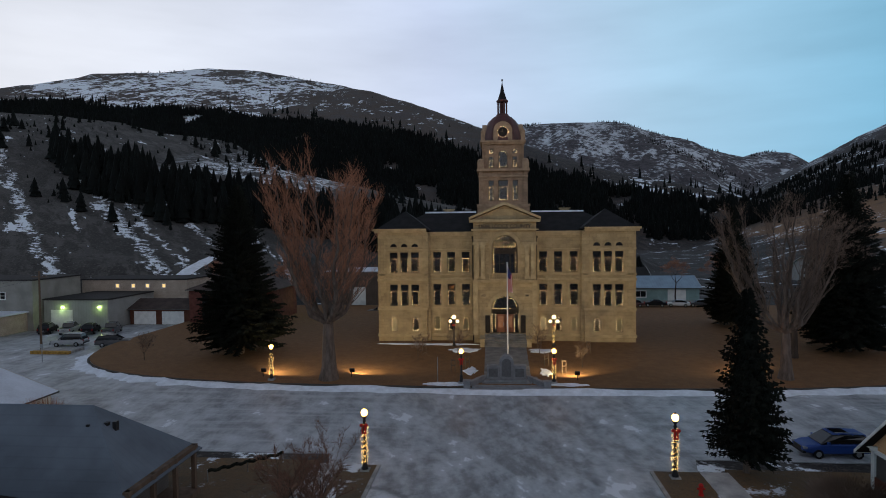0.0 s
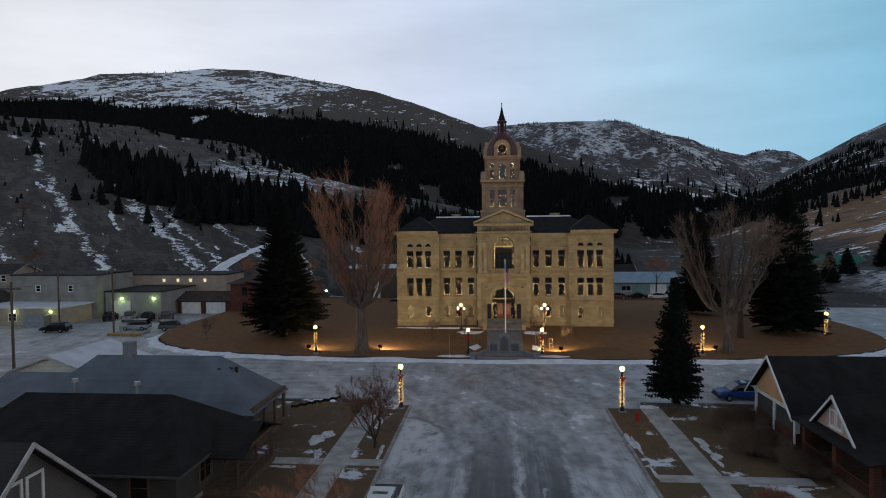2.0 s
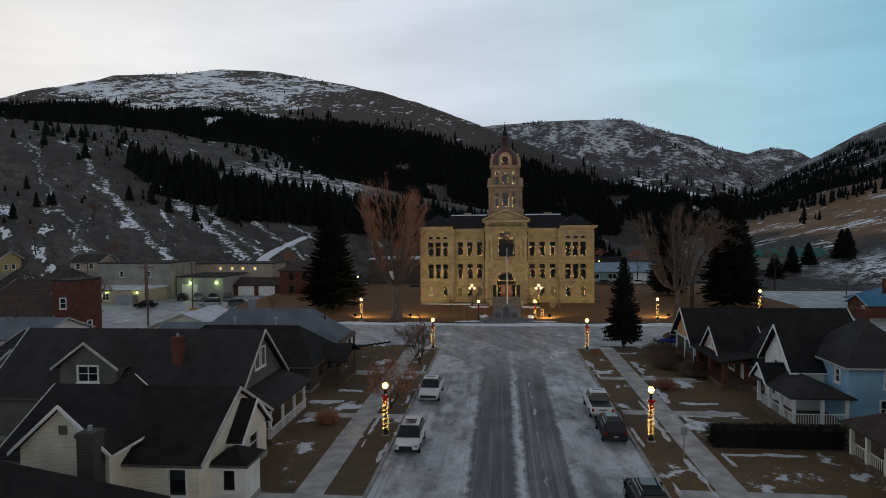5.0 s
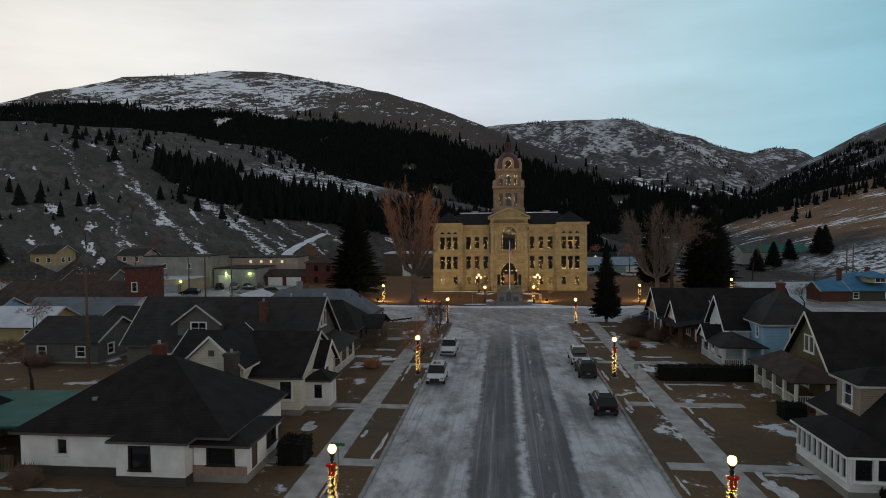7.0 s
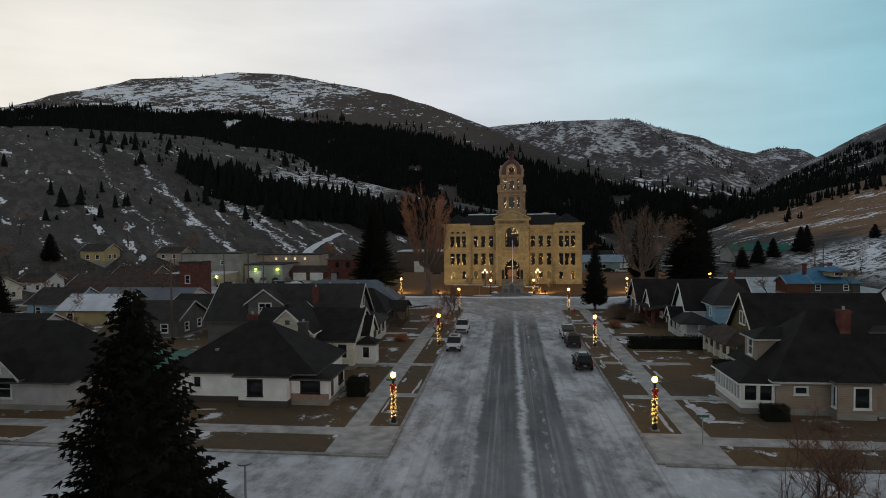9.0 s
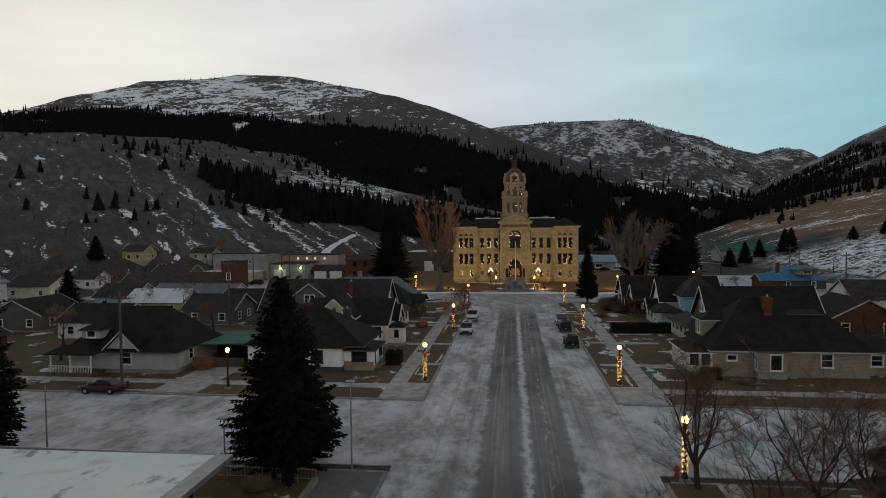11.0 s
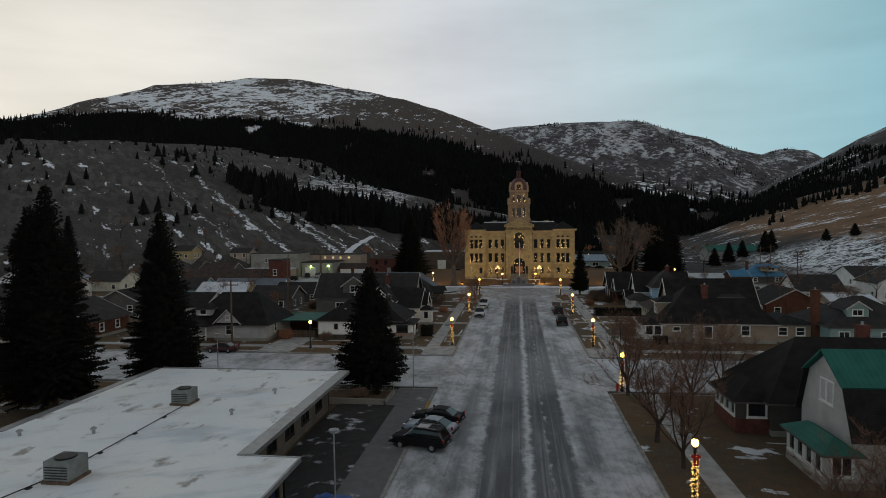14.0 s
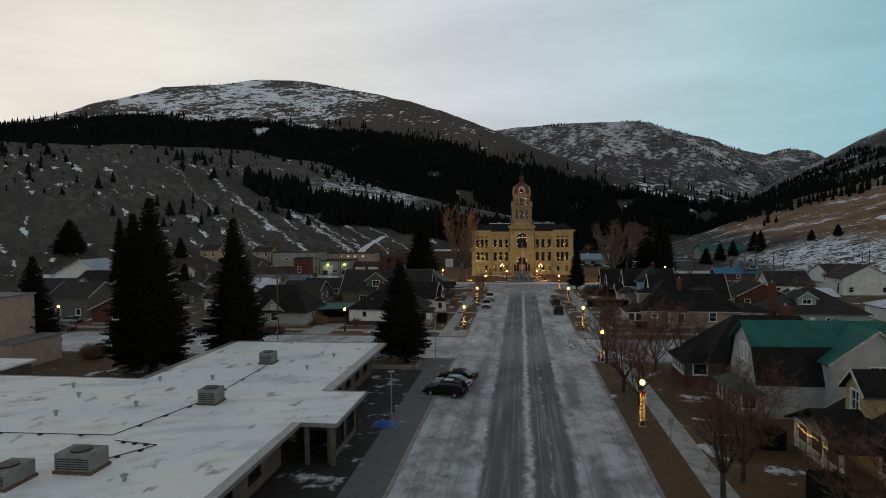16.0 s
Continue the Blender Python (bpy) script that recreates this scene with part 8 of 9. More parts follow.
for k, (x, y, w, hh, mt) in enumerate(((19.2, -4.2, 4.5, 2.6, "twiggrey"), (18.5, -9.5, 4.5, 2.4, "twiggrey"), (20.3, -13.5, 3.2, 2.0, "twiggrey"), (15.8, -18.8, 2.2, 1.5, "twig"), (-16.2, -31.5, 2.2, 1.4, "twig"), (-38.2, -63.4, 2.4, 2.2, "twig"), (-31.2, -64.0, 2.0, 1.8, "twiggrey"), (-56.5, -33.0, 3.0, 2.0, "twiggrey"), (-46.0, -27, 3.5, 2.2, "twiggrey"), (-41, -12.5, 3.0, 2.4, "twig"), (-17.5, -94.5, 2.0, 1.2, "twiggrey"), (-62, -94, 4, 2.6, "twiggrey"), (17.3, -122, 2.4, 1.7, "twiggrey"), (-38.5, 5.0, 3.6, 3.6, "twig"), (24, -65.2, 2.2, 1.0, "twiggrey"))):
    bush(x, y, w, hh, 120 + k, "leafless brown garden bush", mt, 1900 if w > 3 else 700)

# ---- street furniture ----
GLOBE = 4.2


def coil(r, z0, z1, turns, n, jitter, seed):
    g = random.Random(seed)
    s = Shape()
    for k in range(n):
        q = k / n
        a = 6.2832 * turns * q + g.uniform(-0.7, 0.7)
        rr = r + g.uniform(0, jitter)
        x, y, z = rr * math.cos(a), rr * math.sin(a), z0 + (z1 - z0) * q + g.uniform(-0.10, 0.10)
        b = 0.0115
        s.box(x - b, x + b, y - b, y + b, z - b, z + b)
    return s


def lamp_post(label, group, garland=True, bow=True, height=GLOBE):
    t = thing("street_lamp", label, "street lamp", group)
    part("base", Shape().box(-0.32, 0.32, -0.32, 0.32, -0.3, 0.22), MAT["kerb"], t, "square concrete footing")
    part("pole", Shape().lathe([(0.22, 0.2), (0.24, 0.3), (0.17, 0.5), (0.15, 0.75), (0.19, 0.82), (0.10, 0.95), (0.085, height - 0.75), (0.13, height - 0.6), (0.07, height - 0.5), (0.16, height - 0.34), (0.18, height - 0.27)], 0, 0, 12), MAT["black"], t, smooth=True)
    part("globe", Shape().lathe([(0.11, height - 0.25), (0.20, height - 0.16), (0.235, height - 0.02), (0.20, height + 0.12), (0.12, height + 0.2), (0.04, height + 0.24)], 0, 0, 12), MAT["globe"], t, "glowing acorn globe", True)
    part("finial", Shape().lathe([(0.07, height + 0.22), (0.04, height + 0.28), (0.015, height + 0.35)], 0, 0, 8), MAT["black"], t)
    if garland:
        part("string_lights", coil(0.12, 0.55, height - 0.75, 8, 190, 0.15, 4), MAT["bulb"], t, "spiral of small warm bulbs")
        wire = Shape()
        for k in range(84):
            p = [(0.15 * math.cos(6.2832 * 7 * q), 0.15 * math.sin(6.2832 * 7 * q), 0.65 + (height - 1.4) * q) for q in (k / 84, (k + 1) / 84)]
            wire.tube(p[0], p[1], 0.035, 0.035, 5, False)
        part("garland", wire, MAT["needle"], t, "dark green garland")
    if bow:
        bw = Shape()
        for sg in (-1, 1):
            bw.ball((sg * 0.16, -0.2, height - 0.85), 0.15, 8, 5, 0.8)
            bw.box(sg * 0.1 - 0.06, sg * 0.1 + 0.06, -0.24, -0.18, height - 1.45, height - 0.9)
        bw.ball((0, -0.24, height - 0.86), 0.07, 6, 4)
        part("bow", bw, MAT["red"], t, "red ribbon bow")
    return t


first = lamp_post("black lamp post wound with lit garland and red bow", "garland street lamps")
first.matrix_basis = pose(-10.5, 0, 0)
for x, y in ((10.5, 0), (-10.5, -34.2), (10.5, -34.2), (-10.5, -66.6), (10.5, -66.6), (10.6, -90.3), (10.7, -116.4)):
    copy_thing(first, pose(x, y, 0.0))
lawn_lamp = lamp_post("black lamp post wound with lit garland on the lawn's edge", "garland street lamps", True, False, 3.75)
lawn_lamp.matrix_basis = pose(-26.2, 23.4, 0.34)
for x, y in ((26.1, 24.6), (48.6, 37.6)):
    copy_thing(lawn_lamp, pose(x, y, 0.34))
for k, (x, y) in enumerate(((-5.0, 22.9), (4.9, 23.4))):
    l_ = lamp_post("black lamp post with red bow beside the memorial", "memorial lamps", k == 1, True, 3.5)
    l_.matrix_basis = pose(x, y, 0.34)
plain = lamp_post("plain black lamp post with a glowing orange globe", "plain street lamps", False, False)
plain.matrix_basis = pose(-31.4, -73.4 + 2.6, 0.0)
for x, y in ((-88.0, -70.2), (63.5, -70.2), (66, -8)):
    copy_thing(plain, pose(x, y, 0.0))


def cluster_lamp(x, y, garland):
    t = thing("cluster_lamp", "tall black lamp with three glowing white globes", "street lamp", "entrance lamps", at=(x, y, 0.72))
    part("pole", Shape().lathe([(0.24, 0), (0.26, 0.2), (0.14, 0.5), (0.1, 0.7), (0.08, 3.6), (0.06, 3.85)], 0, 0, 10), MAT["black"], t, smooth=True)
    arm = Shape()
    for a in (0, math.pi):
        arm.tube((0, 0, 3.15), (0.5 * math.cos(a), 0.5 * math.sin(a), 3.2), 0.035, 0.03, 6).tube((0.5 * math.cos(a), 0.5 * math.sin(a), 3.2), (0.5 * math.cos(a), 0.5 * math.sin(a), 3.32), 0.06, 0.06, 6)
    part("arm", arm, MAT["black"], t)
    for px, pz, r in ((0, 4.1, 0.27), (-0.5, 3.52, 0.21), (0.5, 3.52, 0.21)):
        part("globe", Shape().ball((px, 0, pz), r, 12, 8), MAT["whiteglobe"], t, "glowing white globe", True)
    part("bow", Shape().ball((-0.12, -0.14, 3.0), 0.12, 7, 5).ball((0.12, -0.14, 3.0), 0.12, 7, 5), MAT["red"], t, "red ribbon bow")
    if garland:
        part("string_lights", coil(0.12, 0.4, 3.0, 6, 110, 0.1, 9), MAT["bulb"], t, "spiral of small warm bulbs")


cluster_lamp(-7.0, 41.2, False)
cluster_lamp(6.7, 41.4, True)
# small flood lamps on the lawn
for x, y, aim in ((-17.6, 25.4, 0), (-27.8, 25.0, 0), (7.6, 25.0, 0), (28.6, 26.6, 0)):
    fl = thing("flood_lamp", "small dark flood lamp on a short stake", "flood lamp", "lawn flood lamps", at=(x, y, 0.36))
    part("stake", Shape().tube((0, 0, -0.2), (0, 0, 0.5), 0.05, 0.05, 6), MAT["black"], fl)
    hd = Shape()
    hd.slab([(-0.28, 0.2, 0.42), (0.28, 0.2, 0.42), (0.28, 0.02, 0.82), (-0.28, 0.02, 0.82)], 0.2)
    part("head", hd, MAT["black"], fl)
    lp = bpy.data.lights.new("flood_light", "SPOT")
    lp.energy, lp.color, lp.spot_size, lp.spot_blend, lp.shadow_soft_size = 2050, (1.0, 0.70, 0.31), radians(156), 0.55, 0.12
    lo_ = new("flood_light", lp)
    lo_.parent = fl
    lo_.matrix_basis = Matrix.Translation((-x, -y, -0.36)) @ look((x, y + 0.45, 1.4), (x * 0.6, 44.5, 6.4))

# memorial, plaza steps, flagpole
mem = thing("war_memorial", "grey granite memorial with dark tablets between flared walls", "memorial", at=(-0.15, 24.3, 0.0))
for k in range(3):
    part("plinth", Shape().box(-2.9 + 0.25 * k, 2.9 - 0.25 * k, -1.7 + 0.4 * k, 1.6, -0.1 if k == 0 else 0.2 * k, 0.2 * (k + 1)), MAT["palegranite"], mem)
for sg in (-1, 1):
    a, b = sorted((sg * 0.78, sg * 2.1))
    part("side_block", Shape().box(a, b, -0.35, 0.6, 0.6, 1.9).box(a - 0.05, b + 0.05, -0.41, 0.66, 1.9, 2.04), MAT["palegranite"], mem)
    a, b = sorted((sg * 0.95, sg * 1.92))
    part("tablet", Shape().box(a, b, -0.40, -0.352, 0.85, 1.75), MAT["granite"], mem, "dark granite tablet")
    wing = Shape()
    wing.slab([(sg * 2.2, -0.2, 0.95), (sg * 4.0, -2.6, 0.75), (sg * 4.35, -2.4, 0.75), (sg * 2.55, 0.1, 0.95)][::sg], 1.0)
    part("wing_wall", wing, MAT["palegranite"], mem)
    part("end_pier", Shape().box(sg * 4.2 - 0.35, sg * 4.2 + 0.35, -3.0, -2.3, -0.1, 0.95).box(sg * 4.2 - 0.42, sg * 4.2 + 0.42, -3.07, -2.23, 0.95, 1.05), MAT["palegranite"], mem)
part("centre_stone", Shape().prism([(-0.76, 0.6), (0.76, 0.6), (0.76, 2.45)] + arc(0, 2.45, 0.76, 10)[1:-1] + [(-0.76, 2.45)], "y", -0.45, 0.65), MAT["palegranite"], mem)
part("centre_tablet", Shape().prism([(-0.52, 0.9), (0.52, 0.9), (0.52, 2.35)] + arc(0, 2.35, 0.52, 10)[1:-1] + [(-0.52, 2.35)], "y", -0.51, -0.452), MAT["granite"], mem, "dark arched tablet")
for x, y in ((-6.3, 27.8), (-4.7, 29.5), (-10.9, 38.5), (4.5, 39.5), (4.7, 31.3), (6.4, 27.9), (10.7, 37.7)):
    tg = thing("tree_guard", "small dark frame of stakes round a sapling", "tree guard", "tree guards", at=(x, y, 0.34 + 0.5 * smooth01(y, 24, 44)))
    for a in range(3):
        part("stake", Shape().tube((0.3 * math.cos(2.1 * a), 0.3 * math.sin(2.1 * a), -0.2), (0.3 * math.cos(2.1 * a), 0.3 * math.sin(2.1 * a), 1.5), 0.05, 0.045, 6), MAT["wood"], tg)
    for z in (0.75, 1.35):
        part("tie", Shape().ring([(0.34 * math.cos(2.1 * a), 0.34 * math.sin(2.1 * a)) for a in range(3)], [(0.26 * math.cos(2.1 * a), 0.26 * math.sin(2.1 * a)) for a in range(3)], "y", 0, 0.08), MAT["wood"], tg).matrix_basis = pose(0, 0, z, 90, 0, 0)
fp = thing("flagpole", "tall white flagpole with a hanging striped flag", "flagpole", at=(0.1, 28.2, 0.3))
part("footing", Shape().lathe([(0.5, 0), (0.45, 0.5), (0.2, 0.55)], 0, 0, 10), MAT["red"], fp, "reddish footing")
part("pole", Shape().tube((0, 0, 0.3), (0, 0, 12.6), 0.10, 0.05, 10), MAT["whitepaint"], fp)
part("finial", Shape().ball((0, 0, 12.68), 0.12, 8, 5), MAT["steel"], fp)
MAT["flagstripe"] = material("red_and_white_cloth", (0.40, 0.05, 0.05), 0.8, vary=0.1, bump=0.0)
MAT["flagblue"] = material("dark_blue_cloth", (0.03, 0.04, 0.14), 0.8, vary=0.1, bump=0.0)
flag = part("flag", Shape().slab([(0.08, 0.0, 12.2), (0.5, 0.12, 11.3), (0.62, 0.0, 9.2), (0.1, -0.05, 9.4)], 0.04), MAT["whitepaint"], fp, "limp striped flag")
for k in range(5):
    part("stripe", Shape().slab([(0.10 + 0.1 * k, -0.06 - 0.012 * k, 11.4), (0.16 + 0.1 * k, -0.06 - 0.012 * k, 11.3), (0.18 + 0.1 * k, -0.07, 9.3), (0.12 + 0.1 * k, -0.07, 9.3)], 0.02), MAT["flagstripe"], flag)
part("canton", Shape().slab([(0.05, -0.1, 12.2), (0.5, -0.05, 11.4), (0.4, -0.08, 10.8), (0.05, -0.1, 11.0)], 0.02), MAT["flagblue"], flag)
ap = Shape().slab([(-4.4, 21.6, 0.2), (4.4, 21.6, 0.2), (3.2, 26, 0.38), (-3.2, 26, 0.38)], 0.3).slab([(-2.6, 26, 0.42), (2.6, 26, 0.42), (2.9, 41, 0.80), (-2.7, 41, 0.80)], 0.3)
lone("entrance_path", ap, MAT["dullwalk"], "concrete apron and path from the memorial to the courthouse", "path", kind="structure")
for k in range(3):
    lone("plaza_step", Shape().box(-4.4 + 0.3 * k, 4.5 - 0.3 * k, 20.6 + 0.35 * k, 22.2, 0.0, 0.14 * (k + 1)), MAT["palegranite"], "broad pale stone step up from the street", "step", "plaza steps", "structure")
for x, y, sx, sy in ((-6.6, 22.6, 2.6, 0.8), (6.4, 22.8, 2.4, 0.7), (-11, 42.3, 8, 0.7), (-5.4, 38.8, 2.2, 1.6), (5.2, 38.6, 2.0, 1.4), (-4.2, 28.5, 0.8, 2.0), (4.4, 28.0, 0.8, 2.0)):
    s = Shape()
    ring_ = [(x + sx * math.cos(6.283 * i / 22) * (0.8 + 0.55 * noise.noise(Vector((i * 0.7, x, y)))), y + sy * math.sin(6.283 * i / 22) * (0.8 + 0.55 * noise.noise(Vector((x, i * 0.7, y))))) for i in range(22)]
    zz = 0.36 + 0.5 * smooth01(y, 24, 44)
    s.poly([(a, b, zz + 0.03) for a, b in ring_])
    for (a, b), (c_, d_) in zip(ring_, ring_[1:] + ring_[:1]):
        s.poly([(a, b, zz + 0.03), (c_, d_, zz + 0.03), (c_ + (c_ - x) * 0.12, d_ + (d_ - y) * 0.12, zz - 0.1), (a + (a - x) * 0.12, b + (b - y) * 0.12, zz - 0.1)])
    lone("snow_patch", s, MAT["snow"], "thin patch of old snow on the lawn", "snow", "snow patches", "stuff", True)


def ragged(s, x, y, rx, ry, z, seed):
    """Thin ragged scraps of old snow that run into one another."""
    g = random.Random(int(seed * 1000))
    scraps = max(2, int(max(rx, ry) * 2.2))
    n = 18
    for k in range(scraps):
        q = (k + 0.5) / scraps * 2 - 1
        cx, cy = (x + g.uniform(-0.4, 0.4) * rx, y + q * ry * 0.85) if ry > rx else (x + q * rx * 0.85, y + g.uniform(-0.4, 0.4) * ry)
        ax_, ay_ = rx * g.uniform(0.4, 0.8), ry * g.uniform(0.4, 0.8)
        if ry > rx:
            ay_ = min(ay_, ry * 1.5 / scraps + 0.12)
        else:
            ax_ = min(ax_, rx * 1.5 / scraps + 0.12)
        ph = g.uniform(0, 50)
        rim = []
        for i in range(n):
            a = 6.2832 * i / n
            f = max(0.45, 0.85 + 0.5 * noise.noise(Vector((1.8 * math.cos(a) + ph, 1.8 * math.sin(a), ph))))
            rim.append((math.cos(a) * ax_ * f, math.sin(a) * ay_ * f))
        top = z + 0.012 + 0.006 * g.random()
        s.poly([(cx + u, cy + v, top) for u, v in rim])
        for (u, v), (u2, v2) in zip(rim, rim[1:] + rim[:1]):
            s.poly([(cx + u * 1.07, cy + v * 1.07, z - 0.03), (cx + u2 * 1.07, cy + v2 * 1.07, z - 0.03), (cx + u2, cy + v2, top), (cx + u, cy + v, top)])


rs_ = random.Random(44)
drift = Shape()
for y_ in np.arange(-64.0, -3.0, 2.6):
    for x_, wide, odds in ((15.0, 0.55, 0.42), (12.0, 0.3, 0.3), (9.8, 0.3, 0.3), (-15.0, 0.4, 0.16), (-12.0, 0.3, 0.2), (-10.2, 0.3, 0.2)):
        if rs_.random() < odds:
            ragged(drift, x_ + rs_.uniform(-0.2, 0.2), y_ + rs_.uniform(-1, 1), wide * rs_.uniform(0.5, 1.2), rs_.uniform(0.8, 2.4), 0.14, rs_.uniform(0, 60))
for sg_, ys_ in ((-1, (-13.5, -29.5, -45.8, -58.5)), (1, (-15, -27, -43.5, -57.5))):
    for y_ in ys_:
        for x_ in np.arange(15.0, 20.5, 1.5):
            if rs_.random() < (0.55 if sg_ > 0 else 0.3):
                ragged(drift, sg_ * x_, y_ - 1.0 + rs_.uniform(-0.2, 0.3), rs_.uniform(0.6, 1.4), rs_.uniform(0.2, 0.42), 0.14, rs_.uniform(0, 60))
for x_, y_, rx_, ry_ in ((18.5, -31.5, 2.2, 0.6), (17.5, -24.0, 1.6, 0.6), (15.6, -62.0, 0.8, 2.6), (16.6, -64.2, 1.5, 0.6), (18.0, -36.6, 3.0, 0.4), (-18.0, -25.4, 1.6, 1.2), (-16.6, -21.5, 1.4, 0.8), (-17.0, -51.5, 0.9, 1.2), (-15.8, -8.5, 1.0, 1.6), (-31, -64.2, 4.0, 0.3), (-44, -40, 3.6, 0.9), (-48, -44.5, 3.2, 0.8), (24, -91.9, 4.2, 0.22), (17.2, -108, 1.1, 0.4), (16.5, -114, 0.8, 0.6), (17.5, -118, 1.2, 0.6), (14.9, -122, 0.9, 1.4), (-64, -69.0, 3, 0.5), (-40, -72.6, 2.3, 0.4), (22.0, -104.6, 2.2, 0.25)):
    ragged(drift, x_, y_, rx_, ry_, 0.14, abs(x_) * 0.7)
lone("snow_patches", drift, MAT["oldsnow"], "thin ragged patches of old snow beside the footpaths", "snow", kind="stuff")
hy = None
for x, y in ((11.3, -2.6), (10.2, -89.8)):
    hy = thing("fire_hydrant", "red fire hydrant at the kerb", "hydrant", "fire hydrants", at=(x, y, 0.13))
    part("barrel", Shape().lathe([(0.17, 0), (0.17, 0.08), (0.12, 0.1), (0.12, 0.55), (0.15, 0.57), (0.14, 0.66), (0.05, 0.76)], 0, 0, 10), MAT["red"], hy)
    part("outlet", Shape().tube((-0.24, 0, 0.42), (0.24, 0, 0.42), 0.06, 0.06, 8), MAT["red"], hy)
# modern street-light masts and sign posts
for x, y, hh in ((-12.3, -90.4, 6.2), (-35.0, -91.6, 6.0), (-11.9, -120.7, 5.6), (-20.5, -93, 4.2)):
    mp_ = thing("light_mast", "thin grey unlit lamp mast with a flat head", "lamp mast", "lamp masts", at=(x, y, 0.1))
    part("mast", Shape().tube((0, 0, -0.2), (0, 0, hh), 0.07, 0.045, 8), MAT["steel"], mp_)
    part("head", Shape().lathe([(0.04, hh - 0.05), (0.3, hh), (0.34, hh + 0.08), (0.05, hh + 0.16)], 0, 0, 12), MAT["steel"], mp_)
MAT["signgreen"] = material("green_sign_plate", (0.02, 0.14, 0.08), 0.5, vary=0.1, bump=0.0)
for x, y, kind_ in ((12.0, -37.5, 0), (-11.8, -61, 1), (12.1, -121, 0), (13.2, -69.6, 1), (-60.8, 32.5, 0), (-7.6, 23.4, 2)):
    sp_ = thing("sign_post", "thin metal sign post with a small plate", "sign", "street signs", at=(x, y, 0.1))
    part("post", Shape().box(-0.03, 0.03, -0.03, 0.03, -0.2, 2.3 if kind_ < 2 else 3.0), MAT["steel"], sp_)
    if kind_ < 2:
        part("plate", Shape().box(-0.22, 0.22, -0.05, -0.03, 1.75, 2.3) if kind_ == 0 else Shape().box(-0.45, 0.45, -0.05, -0.03, 2.1, 2.3), MAT["signgreen"] if kind_ else MAT["steel"], sp_)
wf = thing("wire_fence", "low dark metal pipe fence round the corner bed", "fence")
for k in range(9):
    part("post", Shape().tube((-24 + 1.25 * k, -93.2, 0), (-24 + 1.25 * k, -93.2, 1.1), 0.04, 0.04, 6), MAT["steel"], wf)
for z in (0.45, 1.05):
    part("rail", Shape().tube((-24, -93.2, z), (-14, -93.2, z), 0.03, 0.03, 6), MAT["steel"], wf)
for k in range(40):
    part("bar", Shape().tube((-24 + 0.25 * k, -93.2, 0.45), (-24 + 0.25 * k, -93.2, 1.05), 0.012, 0.012, 4), MAT["steel"], wf)
lone("concrete_bed_wall", Shape().box(-24, -14, -97.3, -97.0, 0, 0.7).box(-14.2, -13.9, -97.3, -93, 0, 0.5), MAT["concretewall"], "low concrete wall round the corner bed", "wall", kind="structure")
lone("forecourt", Shape().box(-19.0, -13.0, -170, -97.3, 0.0, 0.165), MAT["darkpave"], "dark worn concrete forecourt with snow remnants", "forecourt", kind="structure")
tarp_s = Shape()
for i in range(7):
    for j in range(5):
        tarp_s.v.append((-14.2 + 0.42 * i, -119.6 + 0.5 * j, 0.18 + 0.75 * max(0, noise.noise(Vector((i * 0.7, j * 0.7, 2))) + 0.3) * (1 if 0 < i < 6 and 0 < j < 4 else 0)))
for j in range(4):
    tarp_s.f += [(j + 5 * i, j + 5 * i + 5, j + 5 * i + 6, j + 5 * i + 1) for i in range(6)]
lone("tarpaulin", tarp_s, MAT["tarp"], "crumpled blue tarpaulin on the kerbside", "tarpaulin", smooth=True)
gr = thing("garden_rail", "low metal rail wound with a dark garland beside the yard", "rail")
for x, y in ((-20.6, -2.6), (-18.6, -0.8), (-16.7, 0.9)):
    part("post", Shape().tube((x, y, -0.1), (x, y, 1.0), 0.035, 0.035, 6), MAT["steel"], gr)
wind = Shape()
for k in range(36):
    wind.tube(*[(-20.6 + 3.9 * q, -2.6 + 3.5 * q, 0.85 + 0.06 * math.sin(40 * q)) for q in (k / 36, (k + 1) / 36)], 0.11 + 0.03 * (k % 2), 0.12, 6, False)
part("garland", wind, MAT["needle"], gr, "dark green garland")
pk = thing("planter_kerb", "yellow-painted concrete island kerb at the parking lot", "kerb")
part("kerb", Shape().box(-66.6, -60.9, 37.4, 38.0, -0.1, 0.42), MAT["kerbpaint"], pk)
part("bed", Shape().box(-66.4, -61.1, 38.0, 40.9, -0.1, 0.34), MAT["kerb"], pk)
# utility poles and wires


def utility_pole(x, y, h, z=0.0, lamp=False):
    t = thing("utility_pole", "dark wooden utility pole with a crossarm", "utility pole", "utility poles", at=(x, y, z))
    part("pole", Shape().tube((0, 0, -0.3), (0, 0, h), 0.17, 0.12, 8), MAT["wood"], t)
    part("crossarm", Shape().box(-1.2, 1.2, -0.06, 0.06, h - 0.9, h - 0.75), MAT["wood"], t)
    for u in (-1.1, -0.5, 0.5, 1.1):
        part("insulator", Shape().lathe([(0.04, h - 0.75), (0.06, h - 0.65), (0.03, h - 0.55)], u, 0, 6), MAT["palegranite"], t)
    return x, y, h, z


